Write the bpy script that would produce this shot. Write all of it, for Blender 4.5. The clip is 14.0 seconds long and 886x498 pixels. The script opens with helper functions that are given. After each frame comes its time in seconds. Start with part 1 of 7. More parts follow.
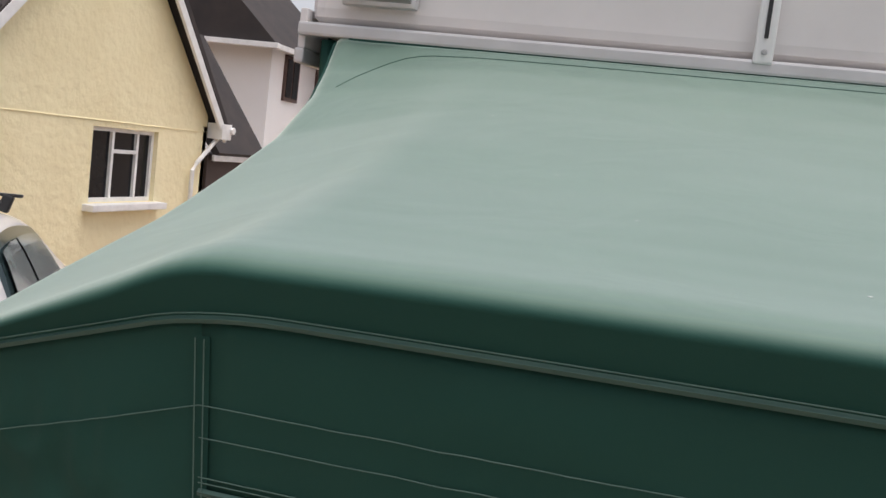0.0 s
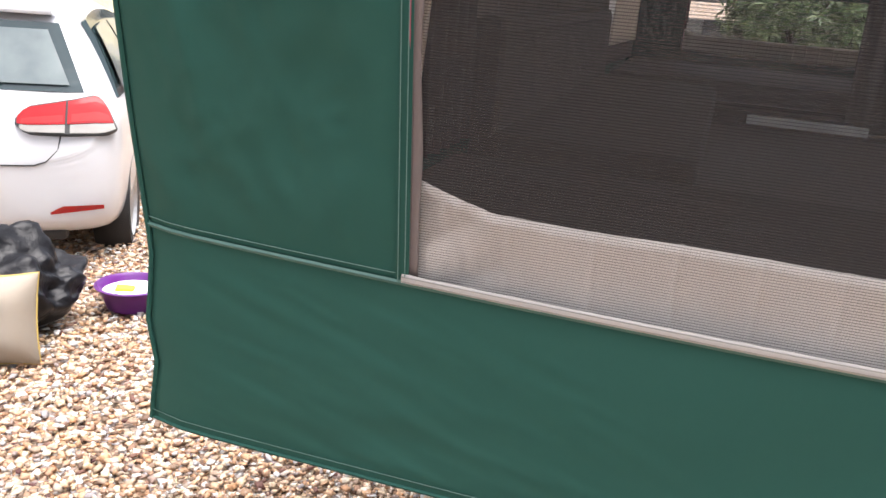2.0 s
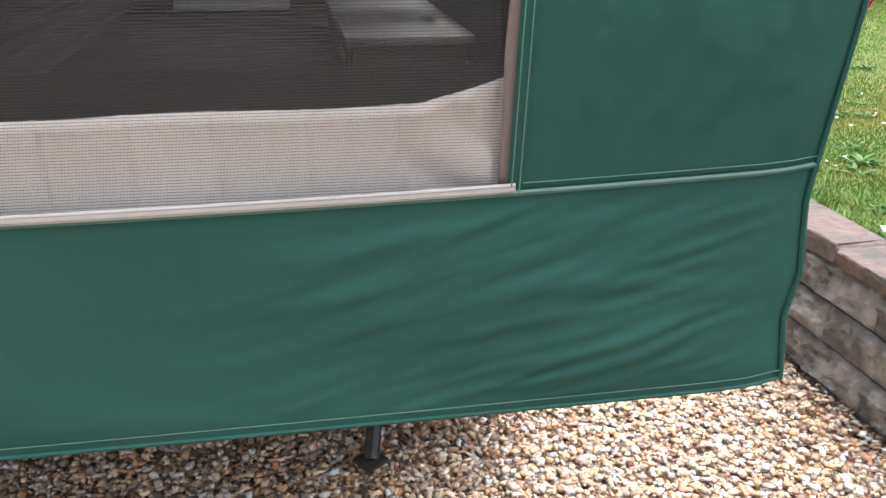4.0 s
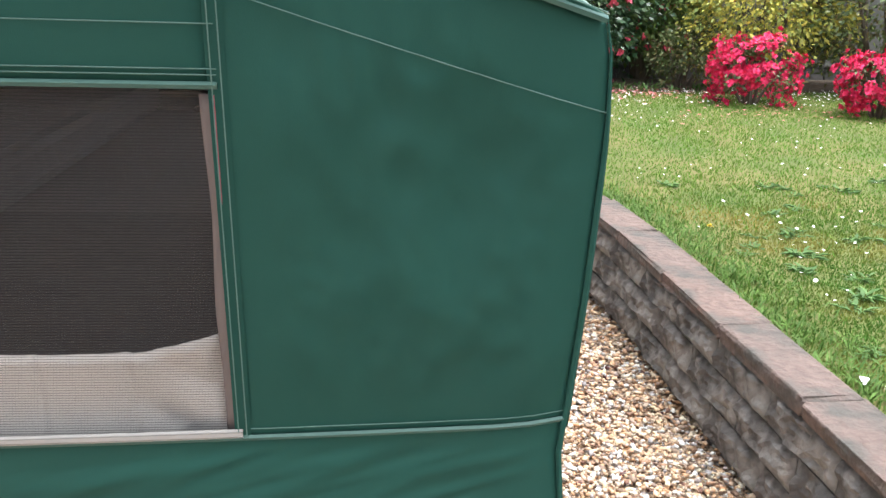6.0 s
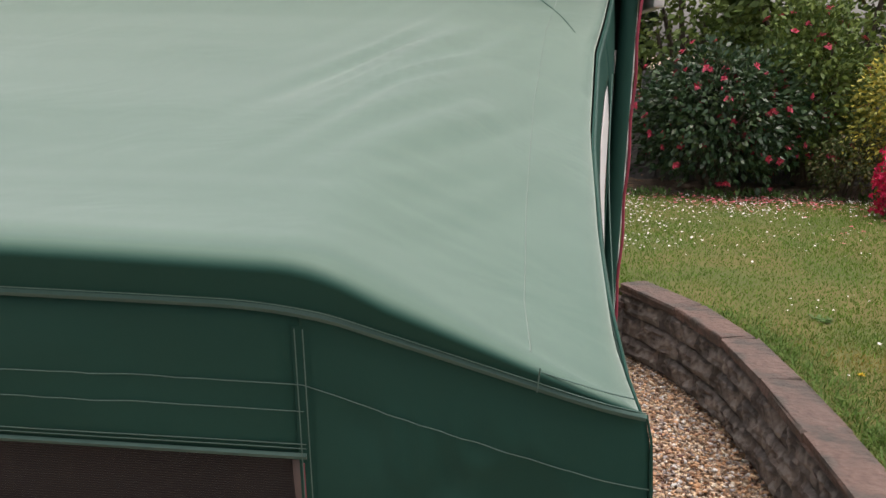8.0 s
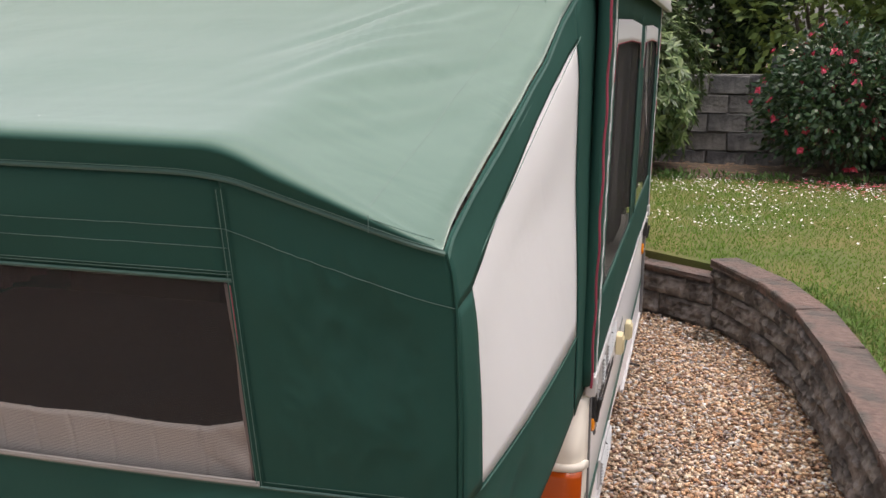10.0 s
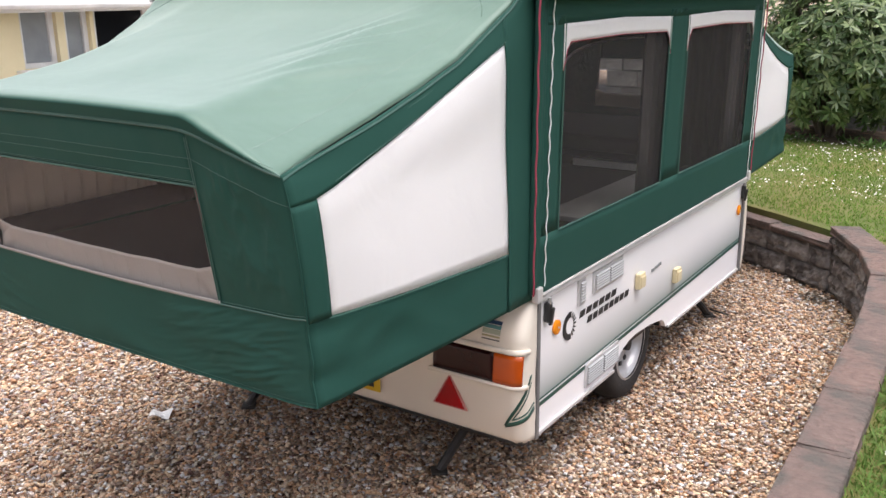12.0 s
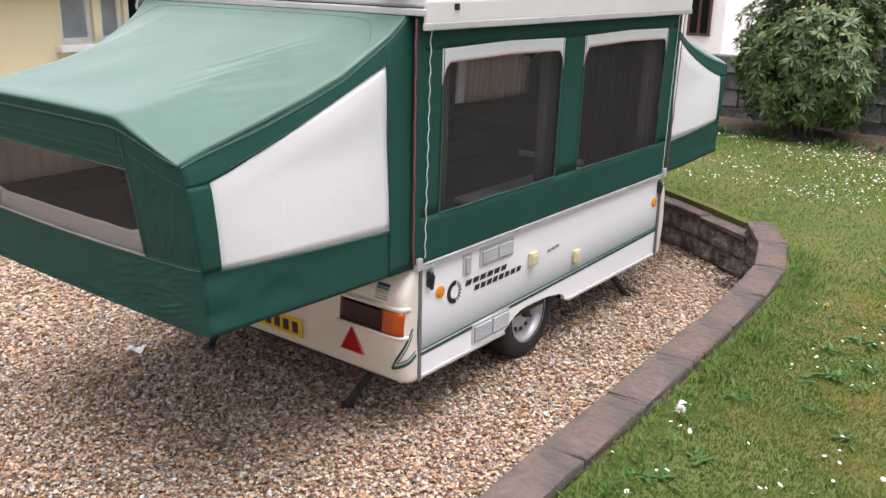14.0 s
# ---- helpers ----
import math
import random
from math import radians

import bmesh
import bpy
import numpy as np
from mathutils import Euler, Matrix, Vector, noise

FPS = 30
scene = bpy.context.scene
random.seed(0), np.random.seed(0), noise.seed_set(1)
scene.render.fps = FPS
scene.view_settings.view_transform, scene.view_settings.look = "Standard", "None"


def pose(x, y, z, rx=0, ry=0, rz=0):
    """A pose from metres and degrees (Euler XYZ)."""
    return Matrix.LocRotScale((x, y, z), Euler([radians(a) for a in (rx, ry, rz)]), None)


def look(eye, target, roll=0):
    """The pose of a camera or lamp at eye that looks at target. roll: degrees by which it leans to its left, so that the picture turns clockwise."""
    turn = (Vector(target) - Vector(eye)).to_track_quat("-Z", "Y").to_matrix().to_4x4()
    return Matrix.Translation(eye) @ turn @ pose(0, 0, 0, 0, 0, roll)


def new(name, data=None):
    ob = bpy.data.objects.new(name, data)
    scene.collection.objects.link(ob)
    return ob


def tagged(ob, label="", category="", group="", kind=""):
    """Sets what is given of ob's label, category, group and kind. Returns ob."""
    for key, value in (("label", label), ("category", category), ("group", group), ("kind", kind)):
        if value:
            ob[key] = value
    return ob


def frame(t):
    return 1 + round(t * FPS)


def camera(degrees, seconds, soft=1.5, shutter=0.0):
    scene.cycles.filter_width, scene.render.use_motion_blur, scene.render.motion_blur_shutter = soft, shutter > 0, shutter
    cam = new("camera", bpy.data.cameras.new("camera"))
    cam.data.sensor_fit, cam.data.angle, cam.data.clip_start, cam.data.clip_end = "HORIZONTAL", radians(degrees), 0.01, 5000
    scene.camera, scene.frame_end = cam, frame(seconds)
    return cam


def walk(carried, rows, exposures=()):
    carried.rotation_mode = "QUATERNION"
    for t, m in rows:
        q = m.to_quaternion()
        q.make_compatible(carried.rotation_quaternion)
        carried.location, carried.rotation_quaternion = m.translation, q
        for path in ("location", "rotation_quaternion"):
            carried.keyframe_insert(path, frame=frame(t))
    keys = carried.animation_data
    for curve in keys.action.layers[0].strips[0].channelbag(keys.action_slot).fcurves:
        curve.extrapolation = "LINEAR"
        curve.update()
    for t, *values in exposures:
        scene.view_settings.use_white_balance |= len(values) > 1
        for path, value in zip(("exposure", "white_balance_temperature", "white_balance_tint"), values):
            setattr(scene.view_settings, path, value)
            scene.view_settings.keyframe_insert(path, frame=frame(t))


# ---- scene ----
cam = camera(52.9, 14.0)
PATH = [
    (0, (-0.231, -0.736, 1.806), (-0.686, 1.201, 1.608), 6.8),
    (0.5, (-0.323, -0.793, 1.712), (-0.943, 1.097, 1.507), 7.1),
    (1, (-0.324, -0.83, 1.602), (-0.979, 1.036, 1.305), 6.5),
    (1.5, (-0.305, -0.852, 1.516), (-0.917, 0.999, 1.069), 6.1),
    (2, (-0.282, -0.87, 1.463), (-0.822, 0.964, 0.874), 4.8),
    (2.5, (-0.207, -0.867, 1.436), (-0.578, 0.975, 0.751), 3.1),
    (3, (-0.052, -0.854, 1.446), (-0.15, 1.015, 0.743), 1.5),
    (3.5, (0.165, -0.824, 1.439), (0.325, 1.039, 0.729), 1.1),
    (4, (0.378, -0.817, 1.414), (0.7, 1.012, 0.671), 0.4),
    (4.2, (0.445, -0.813, 1.406), (0.799, 1.002, 0.645), 0.6),
    (6.3, (0.743, -0.816, 1.656), (0.853, 1.091, 1.063), 1.4),
    (6.5, (0.757, -0.804, 1.698), (0.837, 1.102, 1.099), 1.1),
    (7, (0.784, -0.779, 1.799), (0.779, 1.131, 1.206), 0.4),
    (7.5, (0.789, -0.804, 1.881), (0.669, 1.126, 1.37), 1.0),
    (7.7, (0.796, -0.818, 1.896), (0.646, 1.119, 1.419), 1.1),
    (9.8, (1.099, -1.165, 1.891), (0.6, 0.734, 1.512), -0.3),
    (10, (1.236, -1.185, 1.842), (0.705, 0.688, 1.384), -0.1),
    (10.5, (1.49, -1.269, 1.837), (0.737, 0.512, 1.327), 1.8),
    (11, (1.843, -1.438, 1.888), (0.852, 0.222, 1.378), 0.8),
    (11.5, (2.18, -1.582, 1.941), (1.116, 0.028, 1.417), -0.4),
    (12, (2.526, -1.66, 1.999), (1.435, -0.076, 1.451), -0.7),
    (12.5, (2.844, -1.819, 2.08), (1.76, -0.243, 1.495), -0.8),
    (13, (3.072, -1.941, 2.077), (2.069, -0.335, 1.433), -0.2),
    (13.5, (3.299, -1.958, 2.152), (2.273, -0.371, 1.498), -0.7),
    (14, (3.54, -1.918, 2.246), (2.376, -0.407, 1.643), 1.2),
]
EXPOSURES = [(0.0, 0.45, 6600, 15), (0.5, 0.6, 6550, 15), (1.0, 1.1, 6500, 14), (1.5, 1.55, 6450, 14), (2.0, 1.85, 6450, 13), (2.5, 1.85, 6450, 12), (3.0, 2.08, 6250, 11), (3.6, 2.02, 6220, 10), (4.2, 1.94, 6200, 9), (6.3, 1.85, 6200, 7), (6.6, 1.65, 6350, 8), (7.0, 1.02, 6900, 17), (7.7, 0.57, 7000, 17), (9.8, 0.7, 6900, 17), (10.5, 1.1, 6700, 17), (11.0, 1.2, 6600, 17), (12.0, 1.15, 6550, 16), (13.5, 1.15, 6500, 15), (14.0, 1.0, 6450, 14)]
walk(cam, [(t, look(eye, target, roll)) for t, eye, target, roll in PATH], EXPOSURES)

# ---- daylight under a bright overcast sky ----
world = bpy.data.worlds.new("overcast_sky")
scene.world = world
world.use_nodes = True
wn, wl = world.node_tree.nodes, world.node_tree.links
sky = wn.new("ShaderNodeTexSky")
sky.sky_type = 'NISHITA'
sky.sun_disc = False
sky.sun_elevation, sky.sun_rotation = radians(80), radians(96)
sky.air_density, sky.dust_density, sky.ozone_density = 1.0, 4.0, 1.0
soft_sky = wn.new("ShaderNodeHueSaturation")
soft_sky.inputs["Saturation"].default_value = 0.35
wl.new(sky.outputs["Color"], soft_sky.inputs["Color"])
wl.new(soft_sky.outputs["Color"], wn["Background"].inputs["Color"])
wn["Background"].inputs["Strength"].default_value = 0.14
sun = new("sun", bpy.data.lights.new("sun", 'SUN'))
sun.data.energy, sun.data.angle, sun.data.color = 1.4, radians(55), (1.0, 0.98, 0.95)
sun.matrix_world = look((0.95, -0.1, 5.5), (0, 0, 0))


# ---- materials ----
def material(name, colour, rough=0.6, other=None, scale=6.0, amount=0.5, bump=0.0, bump_scale=40.0, metal=0.0, detail=None, spec=0.5, fine=0.0, sheen=0.0):
    """A node material: a base colour varied at two scales, roughness, and fine relief."""
    m = bpy.data.materials.new(name)
    m.use_nodes = True
    n, l = m.node_tree.nodes, m.node_tree.links
    b = n["Principled BSDF"]
    b.inputs["Roughness"].default_value, b.inputs["Metallic"].default_value = rough, metal
    b.inputs["Specular IOR Level"].default_value = spec
    if sheen:
        b.inputs["Sheen Weight"].default_value, b.inputs["Sheen Roughness"].default_value = sheen, 0.45
        b.inputs["Sheen Tint"].default_value = (0.87, 1.0, 0.92, 1)
    co = n.new("ShaderNodeTexCoord")
    noi = n.new("ShaderNodeTexNoise")
    noi.inputs["Scale"].default_value, noi.inputs["Detail"].default_value = scale, 6.0
    l.new(co.outputs["Object"], noi.inputs["Vector"])
    small = n.new("ShaderNodeTexNoise")
    small.inputs["Scale"].default_value, small.inputs["Detail"].default_value = detail or scale * 14, 4.0
    l.new(co.outputs["Object"], small.inputs["Vector"])
    mix = n.new("ShaderNodeMix")
    mix.data_type = 'RGBA'
    dark = other or tuple(c * 0.7 for c in colour)
    mix.inputs["A"].default_value, mix.inputs["B"].default_value = (*colour, 1), (*dark, 1)
    ramp = n.new("ShaderNodeMapRange")
    ramp.inputs["From Min"].default_value, ramp.inputs["From Max"].default_value = 0.35, 0.68
    ramp.inputs["To Max"].default_value = amount
    l.new(noi.outputs["Fac"], ramp.inputs["Value"])
    add = n.new("ShaderNodeMath")
    add.operation, add.use_clamp = 'MULTIPLY_ADD', True
    add.inputs[1].default_value = fine
    l.new(small.outputs["Fac"], add.inputs[0])
    l.new(ramp.outputs["Result"], add.inputs[2])
    l.new(add.outputs[0], mix.inputs["Factor"])
    l.new(mix.outputs["Result"], b.inputs["Base Color"])
    if bump:
        rel = n.new("ShaderNodeTexNoise")
        rel.inputs["Scale"].default_value, rel.inputs["Detail"].default_value = bump_scale, 5.0
        l.new(co.outputs["Object"], rel.inputs["Vector"])
        bu = n.new("ShaderNodeBump")
        bu.inputs["Strength"].default_value, bu.inputs["Distance"].default_value = bump, 0.01
        l.new(rel.outputs["Fac"], bu.inputs["Height"])
        l.new(bu.outputs["Normal"], b.inputs["Normal"])
    return m


def island_material(name, colours, rough=0.7, source="Random Per Island", spec=0.4, translucent=0.0, bump=0.0, patch=None, grain=25.0):
    """A colour of its own for each loose piece, out of a ramp."""
    m = bpy.data.materials.new(name)
    m.use_nodes = True
    n, l = m.node_tree.nodes, m.node_tree.links
    b = n["Principled BSDF"]
    b.inputs["Roughness"].default_value, b.inputs["Specular IOR Level"].default_value = rough, spec
    if source == "Random":
        src = n.new("ShaderNodeObjectInfo")
    else:
        src = n.new("ShaderNodeNewGeometry")
    ramp = n.new("ShaderNodeValToRGB")
    els = ramp.color_ramp.elements
    while len(els) < len(colours):
        els.new(0.5)
    for i, c in enumerate(colours):
        els[i].position, els[i].color = i / max(1, len(colours) - 1), (*c, 1)
    l.new(src.outputs[source], ramp.inputs["Fac"])
    co = n.new("ShaderNodeTexCoord")
    noi = n.new("ShaderNodeTexNoise")
    noi.inputs["Scale"].default_value, noi.inputs["Detail"].default_value = grain, 6.0
    l.new(co.outputs["Object"], noi.inputs["Vector"])
    mix = n.new("ShaderNodeMix")
    mix.data_type, mix.blend_type = 'RGBA', 'MULTIPLY'
    mix.inputs["Factor"].default_value = 0.5
    l.new(ramp.outputs["Color"], mix.inputs["A"])
    grey = n.new("ShaderNodeMapRange")
    grey.inputs["From Min"].default_value, grey.inputs["From Max"].default_value = 0.3, 0.7
    grey.inputs["To Min"].default_value, grey.inputs["To Max"].default_value = 0.45, 1.25
    l.new(noi.outputs["Fac"], grey.inputs["Value"])
    l.new(grey.outputs["Result"], mix.inputs["B"])
    l.new(mix.outputs["Result"], b.inputs["Base Color"])
    if patch:
        big = n.new("ShaderNodeTexNoise")
        big.inputs["Scale"].default_value, big.inputs["Detail"].default_value = patch[1], 4.0
        l.new(co.outputs["Object"], big.inputs["Vector"])
        amount = n.new("ShaderNodeMapRange")
        amount.inputs["From Min"].default_value, amount.inputs["From Max"].default_value = 0.46, 0.68
        amount.inputs["To Max"].default_value = patch[2]
        l.new(big.outputs["Fac"], amount.inputs["Value"])
        worn = n.new("ShaderNodeMix")
        worn.data_type = 'RGBA'
        worn.inputs["B"].default_value = (*patch[0], 1)
        l.new(amount.outputs["Result"], worn.inputs["Factor"])
        l.new(mix.outputs["Result"], worn.inputs["A"])
        l.new(worn.outputs["Result"], b.inputs["Base Color"])
    if bump:
        bu = n.new("ShaderNodeBump")
        bu.inputs["Strength"].default_value, bu.inputs["Distance"].default_value = bump, 0.02
        l.new(noi.outputs["Fac"], bu.inputs["Height"])
        l.new(bu.outputs["Normal"], b.inputs["Normal"])
    if translucent:
        tr = n.new("ShaderNodeBsdfTranslucent")
        l.new(mix.outputs["Result"], tr.inputs["Color"])
        ms = n.new("ShaderNodeMixShader")
        ms.inputs["Fac"].default_value = translucent
        l.new(b.outputs["BSDF"], ms.inputs[1])
        l.new(tr.outputs["BSDF"], ms.inputs[2])
        l.new(ms.outputs["Shader"], n["Material Output"].inputs["Surface"])
    return m


def cloth(name, colour, other, through_light=0.0, rough=0.55, weave=900.0, sheen=0.0, amount=0.4, spec=0.5, crease=0.35):
    """Woven cloth: weathered colour, fine weave, soft creases; some light may come through."""
    m = material(name, colour, rough, other, scale=3.0, amount=amount, fine=0.25, detail=60, sheen=sheen, spec=spec)
    n, l = m.node_tree.nodes, m.node_tree.links
    b = n["Principled BSDF"]
    co = n.new("ShaderNodeTexCoord")
    fold = n.new("ShaderNodeTexNoise")
    fold.inputs["Scale"].default_value, fold.inputs["Detail"].default_value, fold.inputs["Distortion"].default_value = 5.0, 3.0, 0.8
    l.new(co.outputs["Object"], fold.inputs["Vector"])
    wv = n.new("ShaderNodeTexNoise")
    wv.inputs["Scale"].default_value, wv.inputs["Detail"].default_value = weave, 1.0
    l.new(co.outputs["Object"], wv.inputs["Vector"])
    b1, b2 = n.new("ShaderNodeBump"), n.new("ShaderNodeBump")
    b1.inputs["Strength"].default_value, b1.inputs["Distance"].default_value = crease, 0.02
    b2.inputs["Strength"].default_value, b2.inputs["Distance"].default_value = 0.12, 0.001
    l.new(fold.outputs["Fac"], b1.inputs["Height"])
    l.new(wv.outputs["Fac"], b2.inputs["Height"])
    l.new(b1.outputs["Normal"], b2.inputs["Normal"])
    l.new(b2.outputs["Normal"], b.inputs["Normal"])
    if through_light:
        tr = n.new("ShaderNodeBsdfTranslucent")
        tr.inputs["Color"].default_value = (*colour, 1)
        ms = n.new("ShaderNodeMixShader")
        ms.inputs["Fac"].default_value = through_light
        l.new(b.outputs["BSDF"], ms.inputs[1])
        l.new(tr.outputs["BSDF"], ms.inputs[2])
        l.new(ms.outputs["Shader"], n["Material Output"].inputs["Surface"])
    return m


def netting(name, colour, open_part, pitch):
    """A woven screen: opaque threads in two directions with clear holes between."""
    m = bpy.data.materials.new(name)
    m.use_nodes = True
    n, l = m.node_tree.nodes, m.node_tree.links
    b = n["Principled BSDF"]
    b.inputs["Base Color"].default_value, b.inputs["Roughness"].default_value = (*colour, 1), 0.6
    co = n.new("ShaderNodeTexCoord")
    sep = n.new("ShaderNodeSeparateXYZ")
    l.new(co.outputs["UV"], sep.inputs["Vector"])
    masks = []
    for axis in ("X", "Y"):
        s = n.new("ShaderNodeMath")
        s.operation = 'MULTIPLY'
        s.inputs[1].default_value = 1.0 / pitch
        l.new(sep.outputs[axis], s.inputs[0])
        f = n.new("ShaderNodeMath")
        f.operation = 'FRACT'
        l.new(s.outputs[0], f.inputs[0])
        g = n.new("ShaderNodeMath")
        g.operation = 'GREATER_THAN'
        g.inputs[1].default_value = 1.0 - (open_part + 0.22 if axis == "X" else open_part)
        l.new(f.outputs[0], g.inputs[0])
        masks.append(g)
    hole = n.new("ShaderNodeMath")
    hole.operation = 'MULTIPLY'
    l.new(masks[0].outputs[0], hole.inputs[0])
    l.new(masks[1].outputs[0], hole.inputs[1])
    clear = n.new("ShaderNodeBsdfTransparent")
    ms = n.new("ShaderNodeMixShader")
    fuzz = n.new("ShaderNodeMapRange")
    fuzz.inputs["To Min"].default_value, fuzz.inputs["To Max"].default_value = 0.32, 0.80
    l.new(hole.outputs[0], fuzz.inputs["Value"])
    l.new(fuzz.outputs["Result"], ms.inputs["Fac"])
    l.new(b.outputs["BSDF"], ms.inputs[1])
    l.new(clear.outputs["BSDF"], ms.inputs[2])
    l.new(ms.outputs["Shader"], n["Material Output"].inputs["Surface"])
    return m


GREEN = cloth("green_canvas", (0.0143, 0.063, 0.049), (0.019, 0.072, 0.057), rough=0.72, spec=0.18, crease=0.07, amount=0.3)
# Paler than the walls: weathering and sky light are both in this colour.
CANOPY = cloth("weathered_toplit_canvas", (0.034, 0.102, 0.069), (0.058, 0.135, 0.095), rough=0.5, sheen=1.0, spec=0.6, crease=0.12, amount=0.55)


def ridge_lit(m, band_colour):
    """Paints ridge light into the canvas: dark below, pale on top, by mesh values."""
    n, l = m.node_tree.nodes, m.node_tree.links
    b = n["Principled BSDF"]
    # worn carries the painted light: 0 in the shaded band, 1 on top
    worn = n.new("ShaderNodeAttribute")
    worn.attribute_name = "ridge_light"
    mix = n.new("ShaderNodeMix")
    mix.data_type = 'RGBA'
    mix.inputs["A"].default_value = (*band_colour, 1)
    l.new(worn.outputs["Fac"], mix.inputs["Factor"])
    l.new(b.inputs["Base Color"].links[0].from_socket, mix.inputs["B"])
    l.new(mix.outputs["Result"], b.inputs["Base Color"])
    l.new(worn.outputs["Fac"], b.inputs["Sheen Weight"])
    for name, dark_end, light_end in (("Specular IOR Level", 0.18, 0.6), ("Roughness", 0.72, 0.5)):
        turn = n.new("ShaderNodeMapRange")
        turn.inputs["To Min"].default_value, turn.inputs["To Max"].default_value = dark_end, light_end
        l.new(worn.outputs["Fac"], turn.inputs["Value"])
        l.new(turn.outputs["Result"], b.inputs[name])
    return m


ridge_lit(CANOPY, (0.0143, 0.063, 0.049))
WHITE_CANVAS = cloth("white_canvas", (0.93, 0.92, 0.92), (0.89, 0.88, 0.88), 0.36, 0.7)
CURTAIN = cloth("beige_curtain", (0.90, 0.84, 0.77), (0.86, 0.79, 0.72), 0.85, 0.8)
# Beige curtain with the dim inside's shade put into its colour
DIM_CURTAIN = cloth("dim_beige_curtain", (0.17, 0.145, 0.13), (0.13, 0.11, 0.10), 0.4, 0.85)
FOLDED = cloth("folded_beige_curtain", (0.80, 0.735, 0.68), (0.72, 0.655, 0.60), 0.12, 0.8)
HEM = cloth("pale_green_piping", (0.042, 0.105, 0.086), (0.03, 0.085, 0.068))
HEM_TAPE = cloth("pale_hem_tape", (0.36, 0.335, 0.31), (0.28, 0.26, 0.24), 0, 0.8, crease=0.1)
PALE_STITCH = material("cream_thread", (0.22, 0.205, 0.19), 0.8)
EDGE_TAPE = cloth("mauve_brown_edge_tape", (0.15, 0.118, 0.110), (0.11, 0.088, 0.082), 0, 0.8, crease=0.1)
PALE_THREAD = material("white_thread", (0.24, 0.30, 0.27), 0.8)
THREAD = material("pale_thread", (0.085, 0.16, 0.135), 0.8)
NET = netting("dark_window_netting", (0.060, 0.055, 0.056), 0.70, 0.0030)
BODY_WHITE = material("white_body_panel", (0.84, 0.83, 0.82), 0.35, (0.66, 0.64, 0.62), scale=2.0, amount=0.35, fine=0.1)
CREAM = material("cream_moulded_plastic", (0.74, 0.68, 0.59), 0.38, (0.66, 0.59, 0.49), scale=3, amount=0.4)
CREAM_BOX = material("yellowed_plastic", (0.72, 0.62, 0.38), 0.45)
ROOF_WHITE = material("off_white_roof_skin", (0.74, 0.71, 0.70), 0.4, (0.60, 0.57, 0.56), scale=2.5, amount=0.5, fine=0.2)
ALU = material("dull_aluminium", (0.62, 0.61, 0.61), 0.42, (0.46, 0.45, 0.44), scale=8, amount=0.5, metal=0.3)
STEEL = material("galvanised_steel", (0.5, 0.5, 0.5), 0.45, metal=0.8, scale=20)
BLACK = material("black_plastic", (0.02, 0.02, 0.02), 0.5)
RUBBER = material("tyre_rubber", (0.013, 0.013, 0.014), 0.75, (0.028, 0.026, 0.024), scale=10, amount=0.5, bump=0.2, bump_scale=120)
BLACK_PAINT = material("black_painted_steel", (0.018, 0.018, 0.018), 0.55, (0.06, 0.045, 0.035), scale=14, amount=0.5)
RED_LENS = material("red_lens", (0.36, 0.006, 0.008), 0.10)
RED_BAND = material("bright_red_band", (0.62, 0.02, 0.02), 0.15)
DARK_LENS = material("dark_red_lens", (0.022, 0.004, 0.004), 0.12, spec=0.3)
AMBER = material("amber_lens", (0.44, 0.070, 0.006), 0.15)
ORANGE = material("orange_reflector", (0.85, 0.27, 0.01), 0.15)
DARK_STRIP = material("dark_edge_strip", (0.13, 0.13, 0.13), 0.5, (0.2, 0.19, 0.18))
RED_CORD = material("red_cord", (0.36, 0.05, 0.085), 0.7)
WHITE_CORD = material("white_cord", (0.75, 0.77, 0.76), 0.7)
DARK_GREEN = material("dark_green_decal", (0.015, 0.075, 0.055), 0.4)
YELLOW_PLATE = material("yellow_plate", (0.75, 0.48, 0.03), 0.35)
RENDER_YELLOW = material("cream_yellow_render", (0.86, 0.77, 0.50), 0.9, (0.78, 0.68, 0.42), scale=1.2, amount=0.6, bump=0.7, bump_scale=9)
for node in RENDER_YELLOW.node_tree.nodes:
    if node.type == 'BUMP':
        node.inputs["Distance"].default_value = 0.032
RENDER_WHITE = material("white_render", (0.88, 0.875, 0.87), 0.9, (0.80, 0.795, 0.79), scale=0.7, amount=0.5, bump=0.2, bump_scale=12)
UPVC = material("white_window_plastic", (0.8, 0.8, 0.79), 0.35)
BROWN_WOOD = material("brown_stained_wood", (0.09, 0.05, 0.04), 0.5)
ROOM_DARK = material("dim_room", (0.010, 0.011, 0.013), 0.08, spec=0.15)
TILE = material("dark_roof_tile", (0.030, 0.026, 0.026), 0.9, (0.055, 0.042, 0.038), scale=2, amount=0.6, bump=0.3)
CAR_WHITE = material("white_car_paint", (0.57, 0.57, 0.58), 0.16, (0.55, 0.55, 0.56))
# Pale tone stands for sky reflection and light showing through the glass
REAR_GLASS = material("painted_sky_glass", (0.20, 0.235, 0.23), 0.06, (0.11, 0.135, 0.14), scale=2.5, amount=1.0)
VENT_GREY = material("silver_vent_plastic", (0.44, 0.45, 0.45), 0.4, (0.34, 0.35, 0.35))
CAR_GLASS = material("tinted_car_glass", (0.03, 0.05, 0.055), 0.05)
BAG = material("black_bin_liner", (0.008, 0.008, 0.010), 0.32, bump=0.8, bump_scale=18, spec=0.22)
PURPLE = material("purple_plastic", (0.10, 0.012, 0.16), 0.35)
